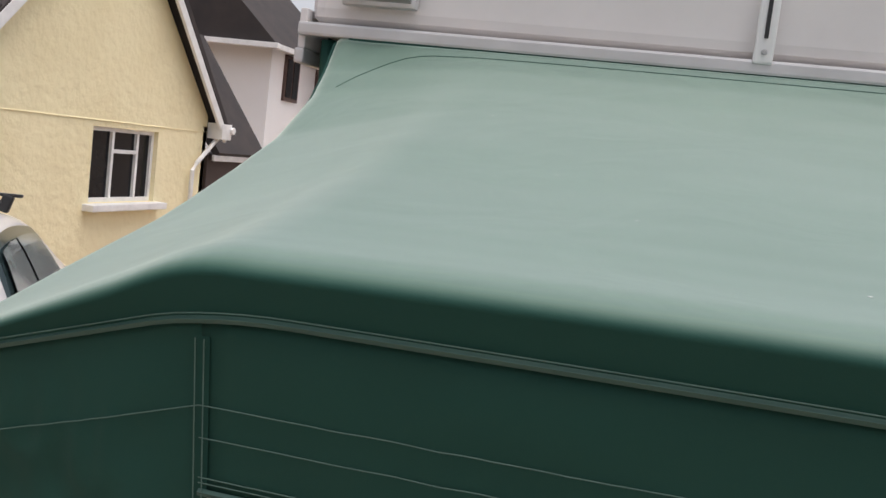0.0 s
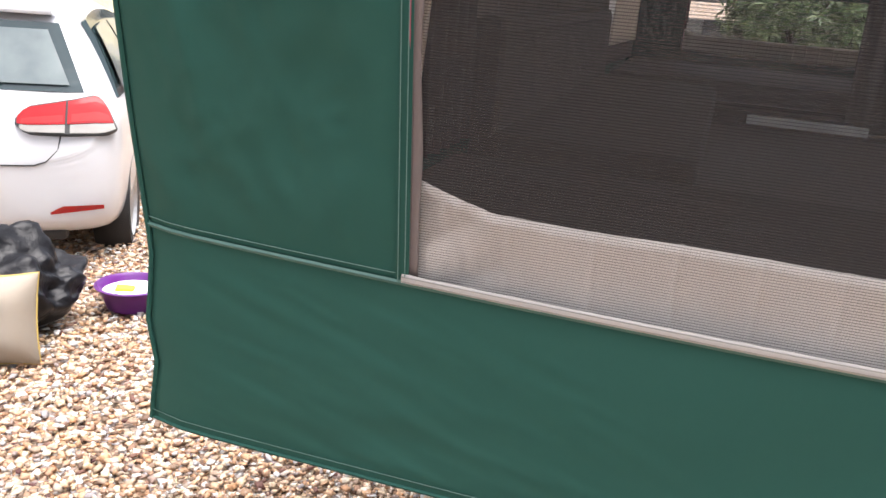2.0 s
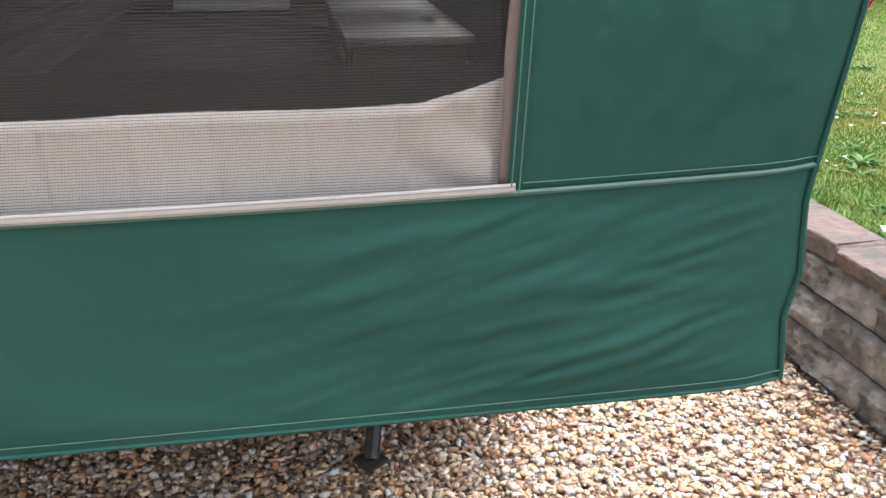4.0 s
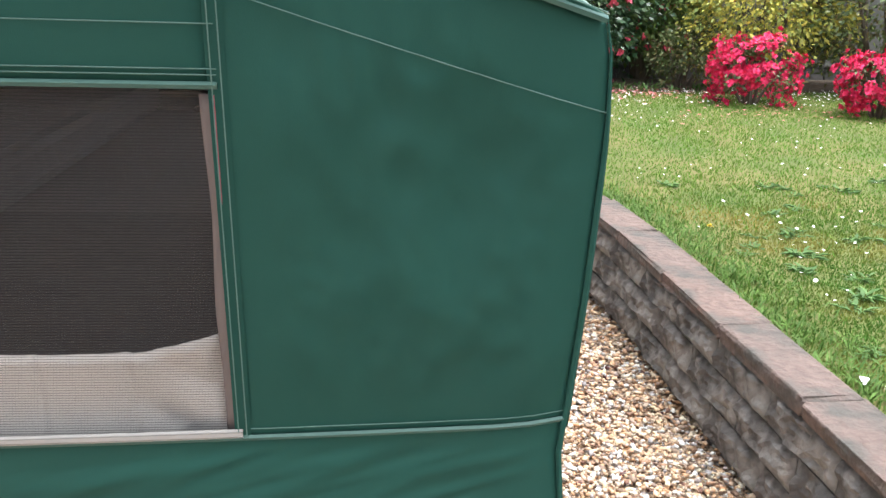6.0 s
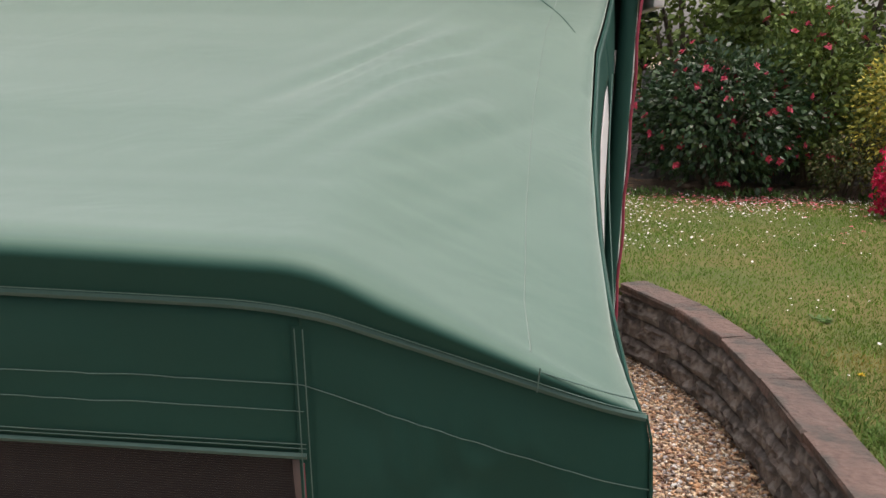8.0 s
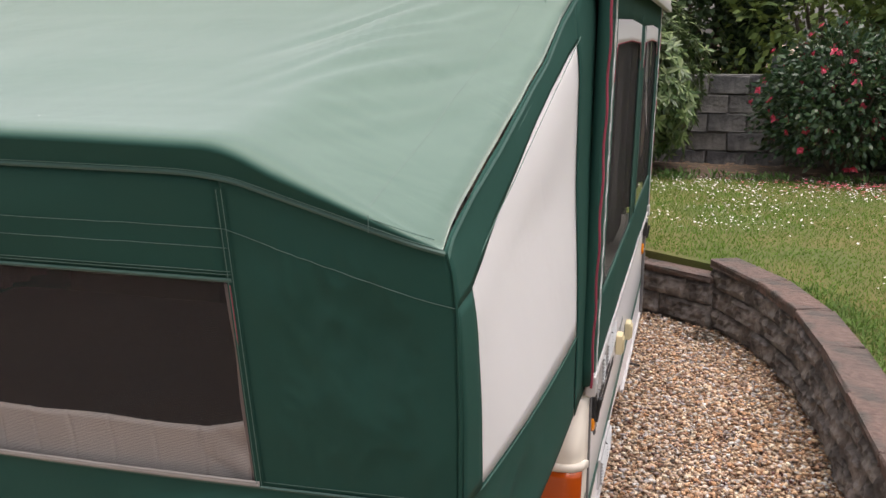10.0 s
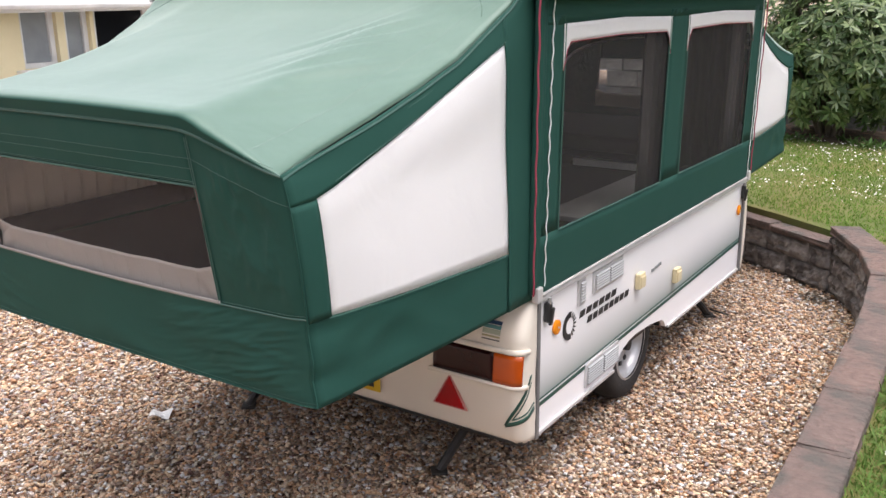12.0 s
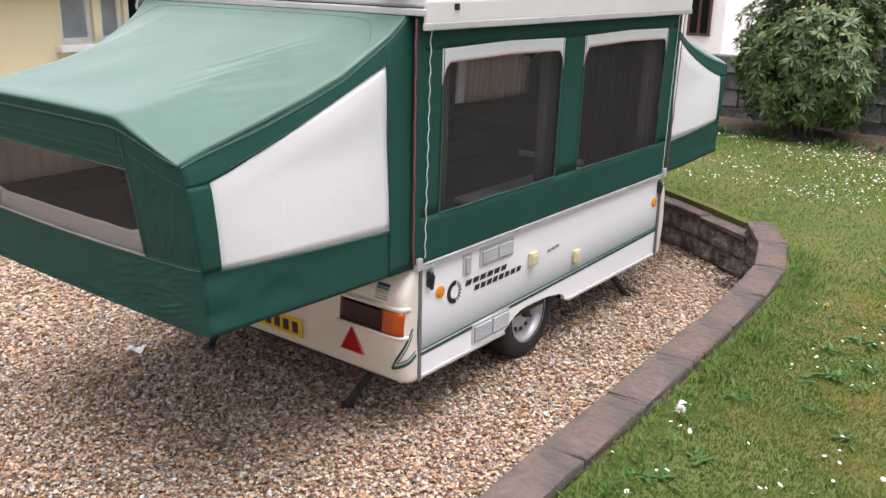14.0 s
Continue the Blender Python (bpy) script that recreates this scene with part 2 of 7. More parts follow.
CUSHION = cloth("greige_cushion", (0.30, 0.26, 0.21), (0.26, 0.22, 0.18), 0, 0.85)
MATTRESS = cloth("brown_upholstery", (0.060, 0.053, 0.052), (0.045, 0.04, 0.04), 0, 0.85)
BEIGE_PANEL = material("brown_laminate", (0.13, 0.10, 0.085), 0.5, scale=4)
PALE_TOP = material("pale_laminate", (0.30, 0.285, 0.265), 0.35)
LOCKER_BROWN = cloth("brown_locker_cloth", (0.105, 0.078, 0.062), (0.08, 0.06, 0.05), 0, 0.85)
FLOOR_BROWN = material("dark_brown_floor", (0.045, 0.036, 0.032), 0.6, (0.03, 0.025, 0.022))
WHITE_EDGE = material("white_plastic_edging", (0.85, 0.85, 0.83), 0.4)
CURTAINED_PANE = material("pane_with_net_curtain", (0.34, 0.36, 0.37), 0.12, (0.24, 0.26, 0.27), scale=3, amount=0.8)
PAPER = material("white_paper", (0.8, 0.8, 0.78), 0.8)


# ---- building helpers ----
def part(name, bm, mat, parent, label=""):
    """Links a bmesh as one mesh object under a thing or a part."""
    me = bpy.data.meshes.new(name)
    bm.to_mesh(me)
    bm.free()
    me.materials.append(mat)
    ob = new(name, me)
    ob.parent = parent
    if label:
        tagged(ob, label)
    return ob


def smooth(ob, angle=40):
    ob.data.shade_smooth()
    ob.data.set_sharp_from_angle(angle=radians(angle))
    return ob


def thing(name, label, category, at=(0, 0, 0), rz=0, group="", kind=""):
    """An empty at the base of a thing."""
    ob = new(name)
    ob.empty_display_size = 0.1
    ob.matrix_world = pose(*at, 0, 0, rz)
    return tagged(ob, label, category, group, kind)


def add_box(bm, c, s, bevel=0.0, turn=None, seg=2):
    """A box at centre c with sizes s, its edges rounded, into bm."""
    m = Matrix.Translation(c) @ (turn or Matrix()) @ Matrix.Diagonal((*s, 1))
    got = bmesh.ops.create_cube(bm, size=1, matrix=m)
    if bevel:
        vs = set(got["verts"])
        es = [e for e in bm.edges if e.verts[0] in vs and e.verts[1] in vs]
        bmesh.ops.bevel(bm, geom=es, offset=bevel, segments=seg, affect='EDGES', profile=0.6)
    return bm


def box(c, s, bevel=0.0, turn=None, seg=2):
    return add_box(bmesh.new(), c, s, bevel, turn, seg)


def turned(x=0, y=0, z=0):
    return Euler((radians(x), radians(y), radians(z))).to_matrix().to_4x4()


def add_tube(bm, pts, r, seg=6, closed=False):
    """A tube along points, into bm."""
    pts = [Vector(p) for p in pts]
    rings = []
    for i, p in enumerate(pts):
        a, b = pts[max(0, i - 1)], pts[min(len(pts) - 1, i + 1)]
        d = (b - a).normalized()
        side = d.cross(Vector((0.13, 0.21, 0.97))).normalized()
        up = side.cross(d)
        rr = r[i] if isinstance(r, (list, tuple)) else r
        rings.append([bm.verts.new(p + rr * (math.cos(k * math.tau / seg) * side + math.sin(k * math.tau / seg) * up)) for k in range(seg)])
    for q, w in zip(rings, rings[1:]):
        for k in range(seg):
            bm.faces.new((q[k], q[(k + 1) % seg], w[(k + 1) % seg], w[k]))
    bm.faces.new(rings[0][::-1])
    bm.faces.new(rings[-1])
    return bm


def tube(pts, r, seg=6):
    return add_tube(bmesh.new(), pts, r, seg)


def sheet(f, nu, nv, uv=False):
    """A grid surface from f(u, v), u and v from 0 to 1."""
    bm = bmesh.new()
    vs = [[bm.verts.new(f(i / nu, j / nv)) for j in range(nv + 1)] for i in range(nu + 1)]
    lay = bm.loops.layers.uv.new("uv") if uv else None
    for i in range(nu):
        for j in range(nv):
            fa = bm.faces.new((vs[i][j], vs[i + 1][j], vs[i + 1][j + 1], vs[i][j + 1]))
            if uv:
                for lo, (a, b) in zip(fa.loops, ((i, j), (i + 1, j), (i + 1, j + 1), (i, j + 1))):
                    p = vs[a][b].co
                    lo[lay].uv = (p.x + p.y, p.z)
    return bm


def cloth_part(name, f, nu, nv, mat, parent, label="", thick=0.0025):
    ob = part(name, sheet(f, nu, nv), mat, parent, label)
    mod = ob.modifiers.new("thickness", 'SOLIDIFY')
    mod.thickness, mod.offset = thick, 0.0
    ob.data.shade_smooth()
    return ob


def lathe(profile, seg=40, axis='Z'):
    """A turned form from (radius, height) pairs."""
    bm = bmesh.new()
    rings = []
    for r, h in profile:
        ring = []
        for k in range(seg):
            a = math.tau * k / seg
            c, s = r * math.cos(a), r * math.sin(a)
            ring.append(bm.verts.new((c, s, h) if axis == 'Z' else (h, c, s)))
        rings.append(ring)
    for q, w in zip(rings, rings[1:]):
        for k in range(seg):
            bm.faces.new((q[k], q[(k + 1) % seg], w[(k + 1) % seg], w[k]))
    bmesh.ops.recalc_face_normals(bm, faces=bm.faces)
    return bm


def prism(outline, depth, axis='Y', bevel=0.0):
    """An outline of (a, b) pairs pushed out along an axis."""
    bm = bmesh.new()
    put = {'X': lambda a, b, d: (d, a, b), 'Y': lambda a, b, d: (a, d, b), 'Z': lambda a, b, d: (a, b, d)}[axis]
    lo = [bm.verts.new(put(a, b, 0)) for a, b in outline]
    hi = [bm.verts.new(put(a, b, depth)) for a, b in outline]
    bm.faces.new(lo)
    bm.faces.new(hi[::-1])
    for i in range(len(lo)):
        j = (i + 1) % len(lo)
        bm.faces.new((lo[j], lo[i], hi[i], hi[j]))
    bmesh.ops.recalc_face_normals(bm, faces=bm.faces)
    if bevel:
        bmesh.ops.bevel(bm, geom=list(bm.edges), offset=bevel, segments=2, affect='EDGES')
    return bm


def moved(bm, m):
    bmesh.ops.transform(bm, matrix=m, verts=bm.verts)
    return bm


def curve_at(table, x):
    """Smooth reading of a short table of (x, value) pairs."""
    for (a, p), (b, q) in zip(table, table[1:]):
        if x <= b:
            t = max(0.0, (x - a) / (b - a))
            return p + (q - p) * t
    return table[-1][1]


def wob(x, y, z=0.0, s=1.0):
    return noise.noise(Vector((x * s, y * s, z * s)))


# ---- folding camper ----
HALF_END, RIDGE, SEAM, HEM_Z = 0.912, 1.717, 1.150, 0.882
SIDE_PROFILE = [(0.0, 1.553), (0.15, 1.600), (0.35, 1.662), (0.55, 1.735), (0.70, 1.80), (0.85, 1.90), (0.93, 1.965), (1.0, 2.045)]


def sharp_fold(a, b, c):
    """Cloth pulled into long narrow folds: ridges with soft hollows between."""
    return (1 - 2.6 * abs(wob(a, b, c))) * (0.55 + 0.9 * wob(0.6 * a + 5, 0.3 * b, c + 3))


camper = thing("folding_camper", "white folding camper with green canvas tent raised over pull-out beds", "camper")


def end_y(z):
    """The end wall leans out towards its top."""
    return -0.074 * max(0.0, (z - SEAM) / 0.49) if z > SEAM else 0.012 * (SEAM - z) / 0.25


def corner_y(x):
    """The end wall turns softly into the sides."""
    return 0.012 * max(0.0, (abs(x) - 0.84) / (HALF_END - 0.84)) ** 2


def flare(x, z):
    """The corners belly out below the piping, draw in under the seam and stand out at the hem."""
    k = max(0.0, (abs(x) - 0.60) / (HALF_END - 0.60)) ** 2
    return math.copysign(k * curve_at([(0.88, 0.012), (0.92, 0.008), (1.02, -0.010), (SEAM, 0.004), (1.30, 0.010), (1.46, 0.012), (1.53, 0.007), (1.56, 0.0)], z), x)


def piping_z(x):
    a = abs(x)
    return 1.660 + 0.003 * max(0.0, 1 - (a / 0.5) ** 2) - 0.012 * max(0.0, (a - 0.50) / 0.12) ** 2 if a < 0.62 else 1.648 - 0.305 * (a - 0.62)


def ridge_z(x):
    a = abs(x)
    return RIDGE + 0.008 * (1 - (a / 0.56) ** 2) if a < 0.56 else RIDGE - 0.020 * ((a - 0.56) / 0.08) ** 2 if a < 0.64 else RIDGE - 0.020 - 0.490 * (a - 0.64)


def seam_z(x):
    return SEAM - 0.020 * (1 - (x / HALF_END) ** 2)


def hem_z(x):
    return HEM_Z - 0.008 + 0.008 * (x / HALF_END) ** 2


def edge_x(s, sx):
    """Half width of the canopy: drawn in between the end wall and the roof."""
    table = [(0.0, 0.912), (0.08, 0.903), (0.3, 0.899), (0.6, 0.903), (0.85, 0.922), (1.0, 0.962)] if sx > 0 else [(0.0, 0.912), (0.08, 0.914), (0.3, 0.924), (0.6, 0.942), (0.85, 0.956), (1.0, 0.985)]
    return curve_at(table, s)


def top_profile(u, s):
    """Height of the canopy: the middle sags less than the edges."""
    g = (curve_at(SIDE_PROFILE, s) - 1.553) / 0.492
    k = abs(u) ** 3
    mid = curve_at([(0.0, 0.0), (0.05, 0.006), (0.10, 0.022), (0.16, 0.052), (0.24, 0.108), (0.34, 0.190), (0.46, 0.300), (0.58, 0.420), (0.70, 0.550), (0.82, 0.695), (0.92, 0.845), (1.0, 1.0)], s)
    h = mid * (1 - k) + g * k
    low = ridge_z(HALF_END * u)
    return low + (2.045 - low) * h


def build_tent(parent, flip, first):
    """One bed end of the tent. flip: mirrored to the camper's other end."""
    def at(x, y, z):
        return (x + 0.006, 5.06 - y, z) if flip else (x + 0.006, y, z)

    def canopy(u, v):
        u = 2 * u - 1
        x0 = HALF_END * u
        z0, z1 = piping_z(x0), ridge_z(x0)
        y0 = end_y(z0) - 0.004
        if v < 0.2:
            k = v / 0.2
            full = min(1.0, (z1 - z0) / 0.05)
            if k < 0.6:
                q = k / 0.6
                y, z = -0.012 * q, (z1 - z0 - 0.022 * full) * q
            else:
                q = (k - 0.6) / 0.4 * math.pi / 2
                y, z = -0.012 + 0.066 * (1 - math.cos(q)), z1 - z0 - 0.022 * full * (1 - math.sin(q))
            return at(x0, corner_y(x0) + y0 + y * full, z0 + z)
        s = (v - 0.2) / 0.8
        ys = corner_y(x0) + y0 + 0.054 * min(1.0, (z1 - z0) / 0.05)
        x = edge_x(s, u) * u
        z = top_profile(u, s)
        where = math.exp(-((u - 0.70) / 0.17) ** 2 - ((s - 0.52) / 0.26) ** 2)
        across, down = s - 1.6 * (u - 0.75), 1.2 * u + 0.7 * s
        fold = where * (0.024 * sharp_fold(down, 7.0 * across, 6.0) + 0.012 * sharp_fold(1.6 * down + 4, 13.0 * across, 2.0))
        fold += 0.0022 * math.exp(-((u - 0.74) / 0.10) ** 2 - ((s - 0.22) / 0.16) ** 2) * wob(3 * u, 55 * s - 9 * u, 4)
        z += 0.008 * wob(3 * u + 7, 4 * s, 2) * math.sin(math.pi * min(1.0, s * 1.1)) + fold
        z += 0.004 * min(1.0, 8 * s) * (1 - s) ** 0.3 * (0.5 + 0.5 * math.cos(math.pi * min(1.0, max(0.0, (abs(u) - 0.40) / 0.52))))
        return at(x, ys + (1.145 - ys) * s, z)

    def hemmed(u, v):
        """The canopy's sides rise to a narrow rolled hem."""
        c = abs(2 * u - 1)
        p = canopy(0.5 + (u - 0.5) * min(1.0, (0.985 + 0.013 * max(0.0, 1 - 5 * v)) / max(c, 0.01)), 0.131 + 0.869 * v)
        turn = max(0.0, (c - 0.91) / 0.09)
        return (p[0], p[1], p[2] + (0.004 * turn ** 1.6 - 0.020 * max(0.0, (c - 0.965) / 0.035) ** 1.8) * min(1.0, v * 6))

    def full(u, v):
        """The whole canopy from its piping over the ridge up to the roof."""
        u = 0.5 - 0.5 * math.cos(math.pi * u) if not 0.1 < u < 0.9 else 0.0245 + 0.951 * (u - 0.1) / 0.8
        if v > 0.2:
            return hemmed(u, (v - 0.2) / 0.8)
        c = abs(2 * u - 1)
        return canopy(0.5 + (u - 0.5) * min(1.0, 0.998 / max(c, 0.01)), 0.131 * v / 0.2)
    roof = cloth_part("canopy", full, 130, 110, CANOPY, parent, "sloping weathered green canvas canopy, ridge shade painted in, with soft creases")
    # Shade below the ridge and light above it, stored per vertex
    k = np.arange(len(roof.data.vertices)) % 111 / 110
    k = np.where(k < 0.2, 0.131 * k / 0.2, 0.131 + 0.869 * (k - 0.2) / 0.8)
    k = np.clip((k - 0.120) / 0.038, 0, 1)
    roof.data.attributes.new("ridge_light", 'FLOAT', 'POINT').data.foreach_set("value", (k * k * (3 - 2 * k)).astype(np.float32))

    def over(pts, r=0.0006, mat=PALE_THREAD, name="stitching"):
        raised = [(p[0], p[1], p[2] + 0.0016) for p in pts]
        part(name, tube(raised, r, 4), mat, roof)
    over([hemmed(0.94, 0.06 + 0.93 * k / 80) for k in range(81)])
    # Seam by the roof: its shadow line put in as dark green
    over([hemmed(0.03 + 0.94 * k / 60, 0.072 + 0.928 * (0.965 - 0.10 * max(0.0, abs(2 * k / 60 - 1) - 0.8) ** 2 * 25)) for k in range(61)], 0.0012, GREEN)

    W = 0.587

    def bulge(x, z):
        """How far the end cloth lies behind its even plane."""
        panel = abs(x) > W
        lo, hi = (seam_z(x) if panel else 1.498), piping_z(x)
        v = max(0.0, min(1.0, (z - lo) / (hi - lo)))
        u = (abs(x) - W) / (HALF_END - W) if panel else (x + W) / (2 * W)
        ripple = 0.011 if panel else 0.006
        soft = min(1.0, 5 * u, 5 * (1 - u)) * min(1.0, 5 * v, 5 * (1 - v))
        b = ripple * math.sin(math.pi * v) * wob(5 * x + 3, 6 * z, 1.0 if flip else 0.0) * min(1.0, 6 * u, 6 * (1 - u))
        if not panel:
            b += 0.0045 * max(0.0, 1 - (W - abs(x)) / 0.13) * sharp_fold(5 * abs(x), 42 * z, 8.0) * soft
        return b - soft * ripple * (0.55 * sharp_fold(7 * abs(x) + 4 * z, 5 * z - 8 * abs(x), 3.0) + 0.38 * sharp_fold(15 * abs(x) + 9 * z, 10 * z - 17 * abs(x), 5.0) + 0.14 * sharp_fold(34 * abs(x) + 20 * z, 18 * z - 22 * abs(x), 9.0))

    for uu, vv in ((0.30, 0.45), (0.36, 0.30), (0.47, 0.16), (0.63, 0.10), (0.72, 0.62), (0.22, 0.70)) if first else ():
        part("white_speck", moved(lathe([(0.0, 0.0006), (0.002, 0.0004), (0.0023, 0.0)], 7), Matrix.Translation(Vector(hemmed(uu, vv)) + Vector((0, 0, 0.0015)))), PAPER, roof)

    def wall(x0, x1, low, high):
        def f(u, v):
            x = x0 + (x1 - x0) * u
            a, b = low(x), high(x)
            z = a + (b - a) * v
            return at(x + flare(x, z), end_y(z) + corner_y(x) + bulge(x, z), z)
        return f

    top = lambda x: piping_z(x) - 0.002
    cloth_part("end_panel", wall(-HALF_END, -W, seam_z, top), 50, 70, GREEN, roof)
    cloth_part("end_panel", wall(W, HALF_END, seam_z, top), 50, 70, GREEN, roof)
    cloth_part("window_header", wall(-W, W, lambda x: 1.498, top), 40, 10, GREEN, roof)

    def skirt(u, v):
        x = (2 * u - 1) * HALF_END
        a, b = hem_z(x), seam_z(x)
        z = a + (b - a) * v
        edge = min(1.0, (1 - abs(2 * u - 1)) * 6)
        fan_x = max(0.0, abs(x) - 0.22)
        fan = 60 * (z - 0.98) / (0.35 + abs(x)) + 5 * wob(2.2 * x, 3 * z, 9)
        crease = max(0.0, math.sin(fan)) ** 3 * max(0.0, abs(x) - 0.15) ** 0.8 * math.sin(math.pi * min(1.0, v * 1.1)) * (0.6 + 0.8 * wob(4 * x, 5 * z, 2))
        grip = min(1.0, fan_x / 0.35) * (1 - 0.55 * v)
        pull = 0.010 * wob(3.2 * x + 1.5 * z, 9 * z + 2.5 * abs(x), 4.0) * (1 - v * 0.6) + 0.006 * crease
        pull += 0.005 * grip * sharp_fold(2.8 * x, 20 * z - 4.5 * abs(x) ** 2, 7.0) + 0.0065 * grip * sharp_fold(6 * x + 3, 38 * z - 12 * abs(x), 2.0) + 0.004 * grip * sharp_fold(11 * x, 70 * z - 26 * abs(x), 4.0)
        pull *= min(1.0, 8 * v, 8 * (1 - v)) * (1.0 if x > 0.1 else 0.35 + 0.65 * max(0.0, (x + 0.2) / 0.3))
        return at(x + flare(x, z), end_y(z) + corner_y(x) - pull * edge, z)
    cloth_part("end_skirt", skirt, 170, 60, GREEN, roof, "creased green canvas skirt below the end window")

    # netted window with a pale curtain tucked along its foot
    def pane(u, v):
        x = -W + 0.004 + (2 * W - 0.008) * u
        z = seam_z(x) + 0.004 + (1.494 - seam_z(x)) * v
        return at(x, end_y(z) + 0.006 + 0.004 * wob(4 * x, 5 * z), z)
    part("window_netting", sheet(pane, 30, 12, uv=True), NET, roof, "dark see-through netting of the end window").data.shade_smooth()

    def foot(u, v):
        x = -W + 0.006 + (2 * W - 0.012) * u
        lift = 0.025 * max(0.0, 1 - (W - abs(x)) / 0.09)
        z = seam_z(x) - 0.012 + (0.106 + lift + 0.004 * wob(6 * x, 2)) * v
        gather = 0.005 * wob(9 * x, 3 * z, 1) - 0.004 * (0.55 + 0.9 * wob(3 * x, 7)) * math.exp(-(math.sin(38 * x + 1.1 * math.sin(5 * x)) / 0.14) ** 2)
        near_end = max(0.0, 1 - (W - abs(x)) / 0.16)
        gather += 0.010 * near_end * sharp_fold(16 * abs(x) + 22 * z, 12 * z, 3.0)
        return at(x, end_y(z) + 0.018 - gather + 0.012 * v * (1 - v), z)
    cloth_part("folded_curtain", foot, 400, 8, FOLDED, roof, "pale beige curtain folded down behind the netting")
    for sx in (-1, 1):
        def edge(u, v):
            z = SEAM - 0.010 + (1.50 - SEAM) * v
            x = sx * (W - 0.004 - 0.012 * u - 0.005 * u * wob(1, 9 * z))
            return at(x, end_y(z) + 0.001 + 0.003 * u, z)
        cloth_part("edge_tape", edge, 3, 16, EDGE_TAPE, roof, "mauve-brown tape down the side of the netting")
        part("red_piping", tube([at(sx * (W - 0.004), end_y(SEAM + 0.34 * k / 16) - 0.002, SEAM + 0.34 * k / 16) for k in range(17)], 0.0014, 5), RED_CORD, roof)

    # piping, hems and stitching
    def line(f, x0, x1, n, r, lift, mat=HEM, name="piping", seg=5):
        pts = []
        for i in range(n + 1):
            x = x0 + (x1 - x0) * i / n
            z = f(x)
            pts.append(at(x + flare(x, z), end_y(z) + corner_y(x) + (bulge(x, z) if z > 1.5 or abs(x) > W and z > seam_z(x) else 0.0) - lift, z))
        return part(name, tube(pts, r, seg), mat, roof)
    line(piping_z, -HALF_END, HALF_END, 90, 0.0036, 0.006)
    line(lambda x: piping_z(x) + 0.017, -0.90, 0.90, 90, 0.0007, 0.006, THREAD, "stitching")
    line(lambda x: piping_z(x) + 0.006, -HALF_END, HALF_END, 90, 0.0006, 0.009, THREAD, "stitching")
    line(seam_z, -HALF_END, HALF_END, 50, 0.0030, 0.003)
    line(lambda x: seam_z(x) + 0.010, -HALF_END, -W, 10, 0.0006, 0.003, THREAD, "stitching")
    line(lambda x: seam_z(x) + 0.010, W, HALF_END, 10, 0.0006, 0.003, THREAD, "stitching")
    cloth_part("window_hem", lambda u, v: at(-W + 2 * W * u, end_y(SEAM) - 0.0035 - 0.0015 * math.sin(math.pi * v), seam_z(-W + 2 * W * u) + 0.0005 + (0.0100 + 0.0008 * wob(60 * u, 1)) * v), 120, 4, HEM_TAPE, roof, "pale sewn tape along the foot of the netting")
    for dz in (0.0030, 0.0080):
        line(lambda x: seam_z(x) + dz, -W, W, 60, 0.0006, 0.0062, PALE_STITCH, "stitching")
    line(lambda x: 1.498, -W, W, 30, 0.0034, 0.003)
    line(lambda x: 1.507, -W, W, 90, 0.0006, 0.004, THREAD, "stitching")
    line(lambda x: 1.512, -W, W, 90, 0.0006, 0.004, THREAD, "stitching")
    line(lambda x: 1.551 - 0.004 * abs(x), -W, W, 110, 0.0006, 0.0035, THREAD, "stitching")
    line(lambda x: 1.581 - 0.005 * abs(x) if abs(x) < W else 1.578 - 0.100 * (abs(x) - W) / (HALF_END - W), -HALF_END, HALF_END, 180, 0.0006, 0.0035, THREAD, "stitching")
    line(lambda x: hem_z(x) + 0.014, -HALF_END, HALF_END, 40, 0.0006, 0.004, HEM, "stitching")
    line(lambda x: hem_z(x) + 0.002, -HALF_END, HALF_END, 40, 0.0026, 0.002, GREEN, "hem")
    for sx in (-1, 1):
        for dx in (-0.004, 0.004):
            pts = [at(sx * (W + dx), end_y(SEAM + 0.49 * k / 20) - 0.0045, SEAM - 0.011 + 0.498 * k / 20) for k in range(21)]
            part("stitching", tube(pts, 0.0007, 4), THREAD, roof)
        part("seam_strip", sheet(lambda u, v: at(sx * (W - 0.008 + 0.016 * u), end_y(SEAM + 0.487 * v) - 0.0025, SEAM - 0.011 + 0.500 * v), 2, 24), GREEN, roof)
        tag_x = sx * 0.81
        part("stitching", tube([at(tag_x, end_y(1.58) - 0.01, piping_z(tag_x) - 0.004), at(tag_x + 0.002, end_y(1.6) - 0.012, piping_z(tag_x) + 0.022)], 0.0008, 4), THREAD, roof)

    # sides
    for sx in (-1, 1):
        def side(y, z):
            k = (y + 0.04) / 1.17
            wide = HALF_END + 0.001 + 0.006 * min(1.0, max(0.0, y) / 0.10) ** 0.8 * max(0.0, min(1.0, (1.52 - z) / 0.25)) + 0.044 * k + math.sin(math.pi * max(0.0, k)) * (0.012 - 0.030 * max(0.0, min(1.0, (z - 1.12) / 0.35)))
            near_top = max(0.0, min(1.0, 1 - (crest(y) - z) / 0.17)) ** 1.3
            rim = edge_x(max(0.0, min(1.0, k)), sx) * (0.986 + 0.013 * max(0.0, 1 - 5 * max(0.0, k)))
            return sx * (wide - (wide - rim) * near_top + abs(flare(HALF_END, z)) * math.copysign(1, flare(HALF_END, z)) * max(0.0, 1 - y / 0.3))

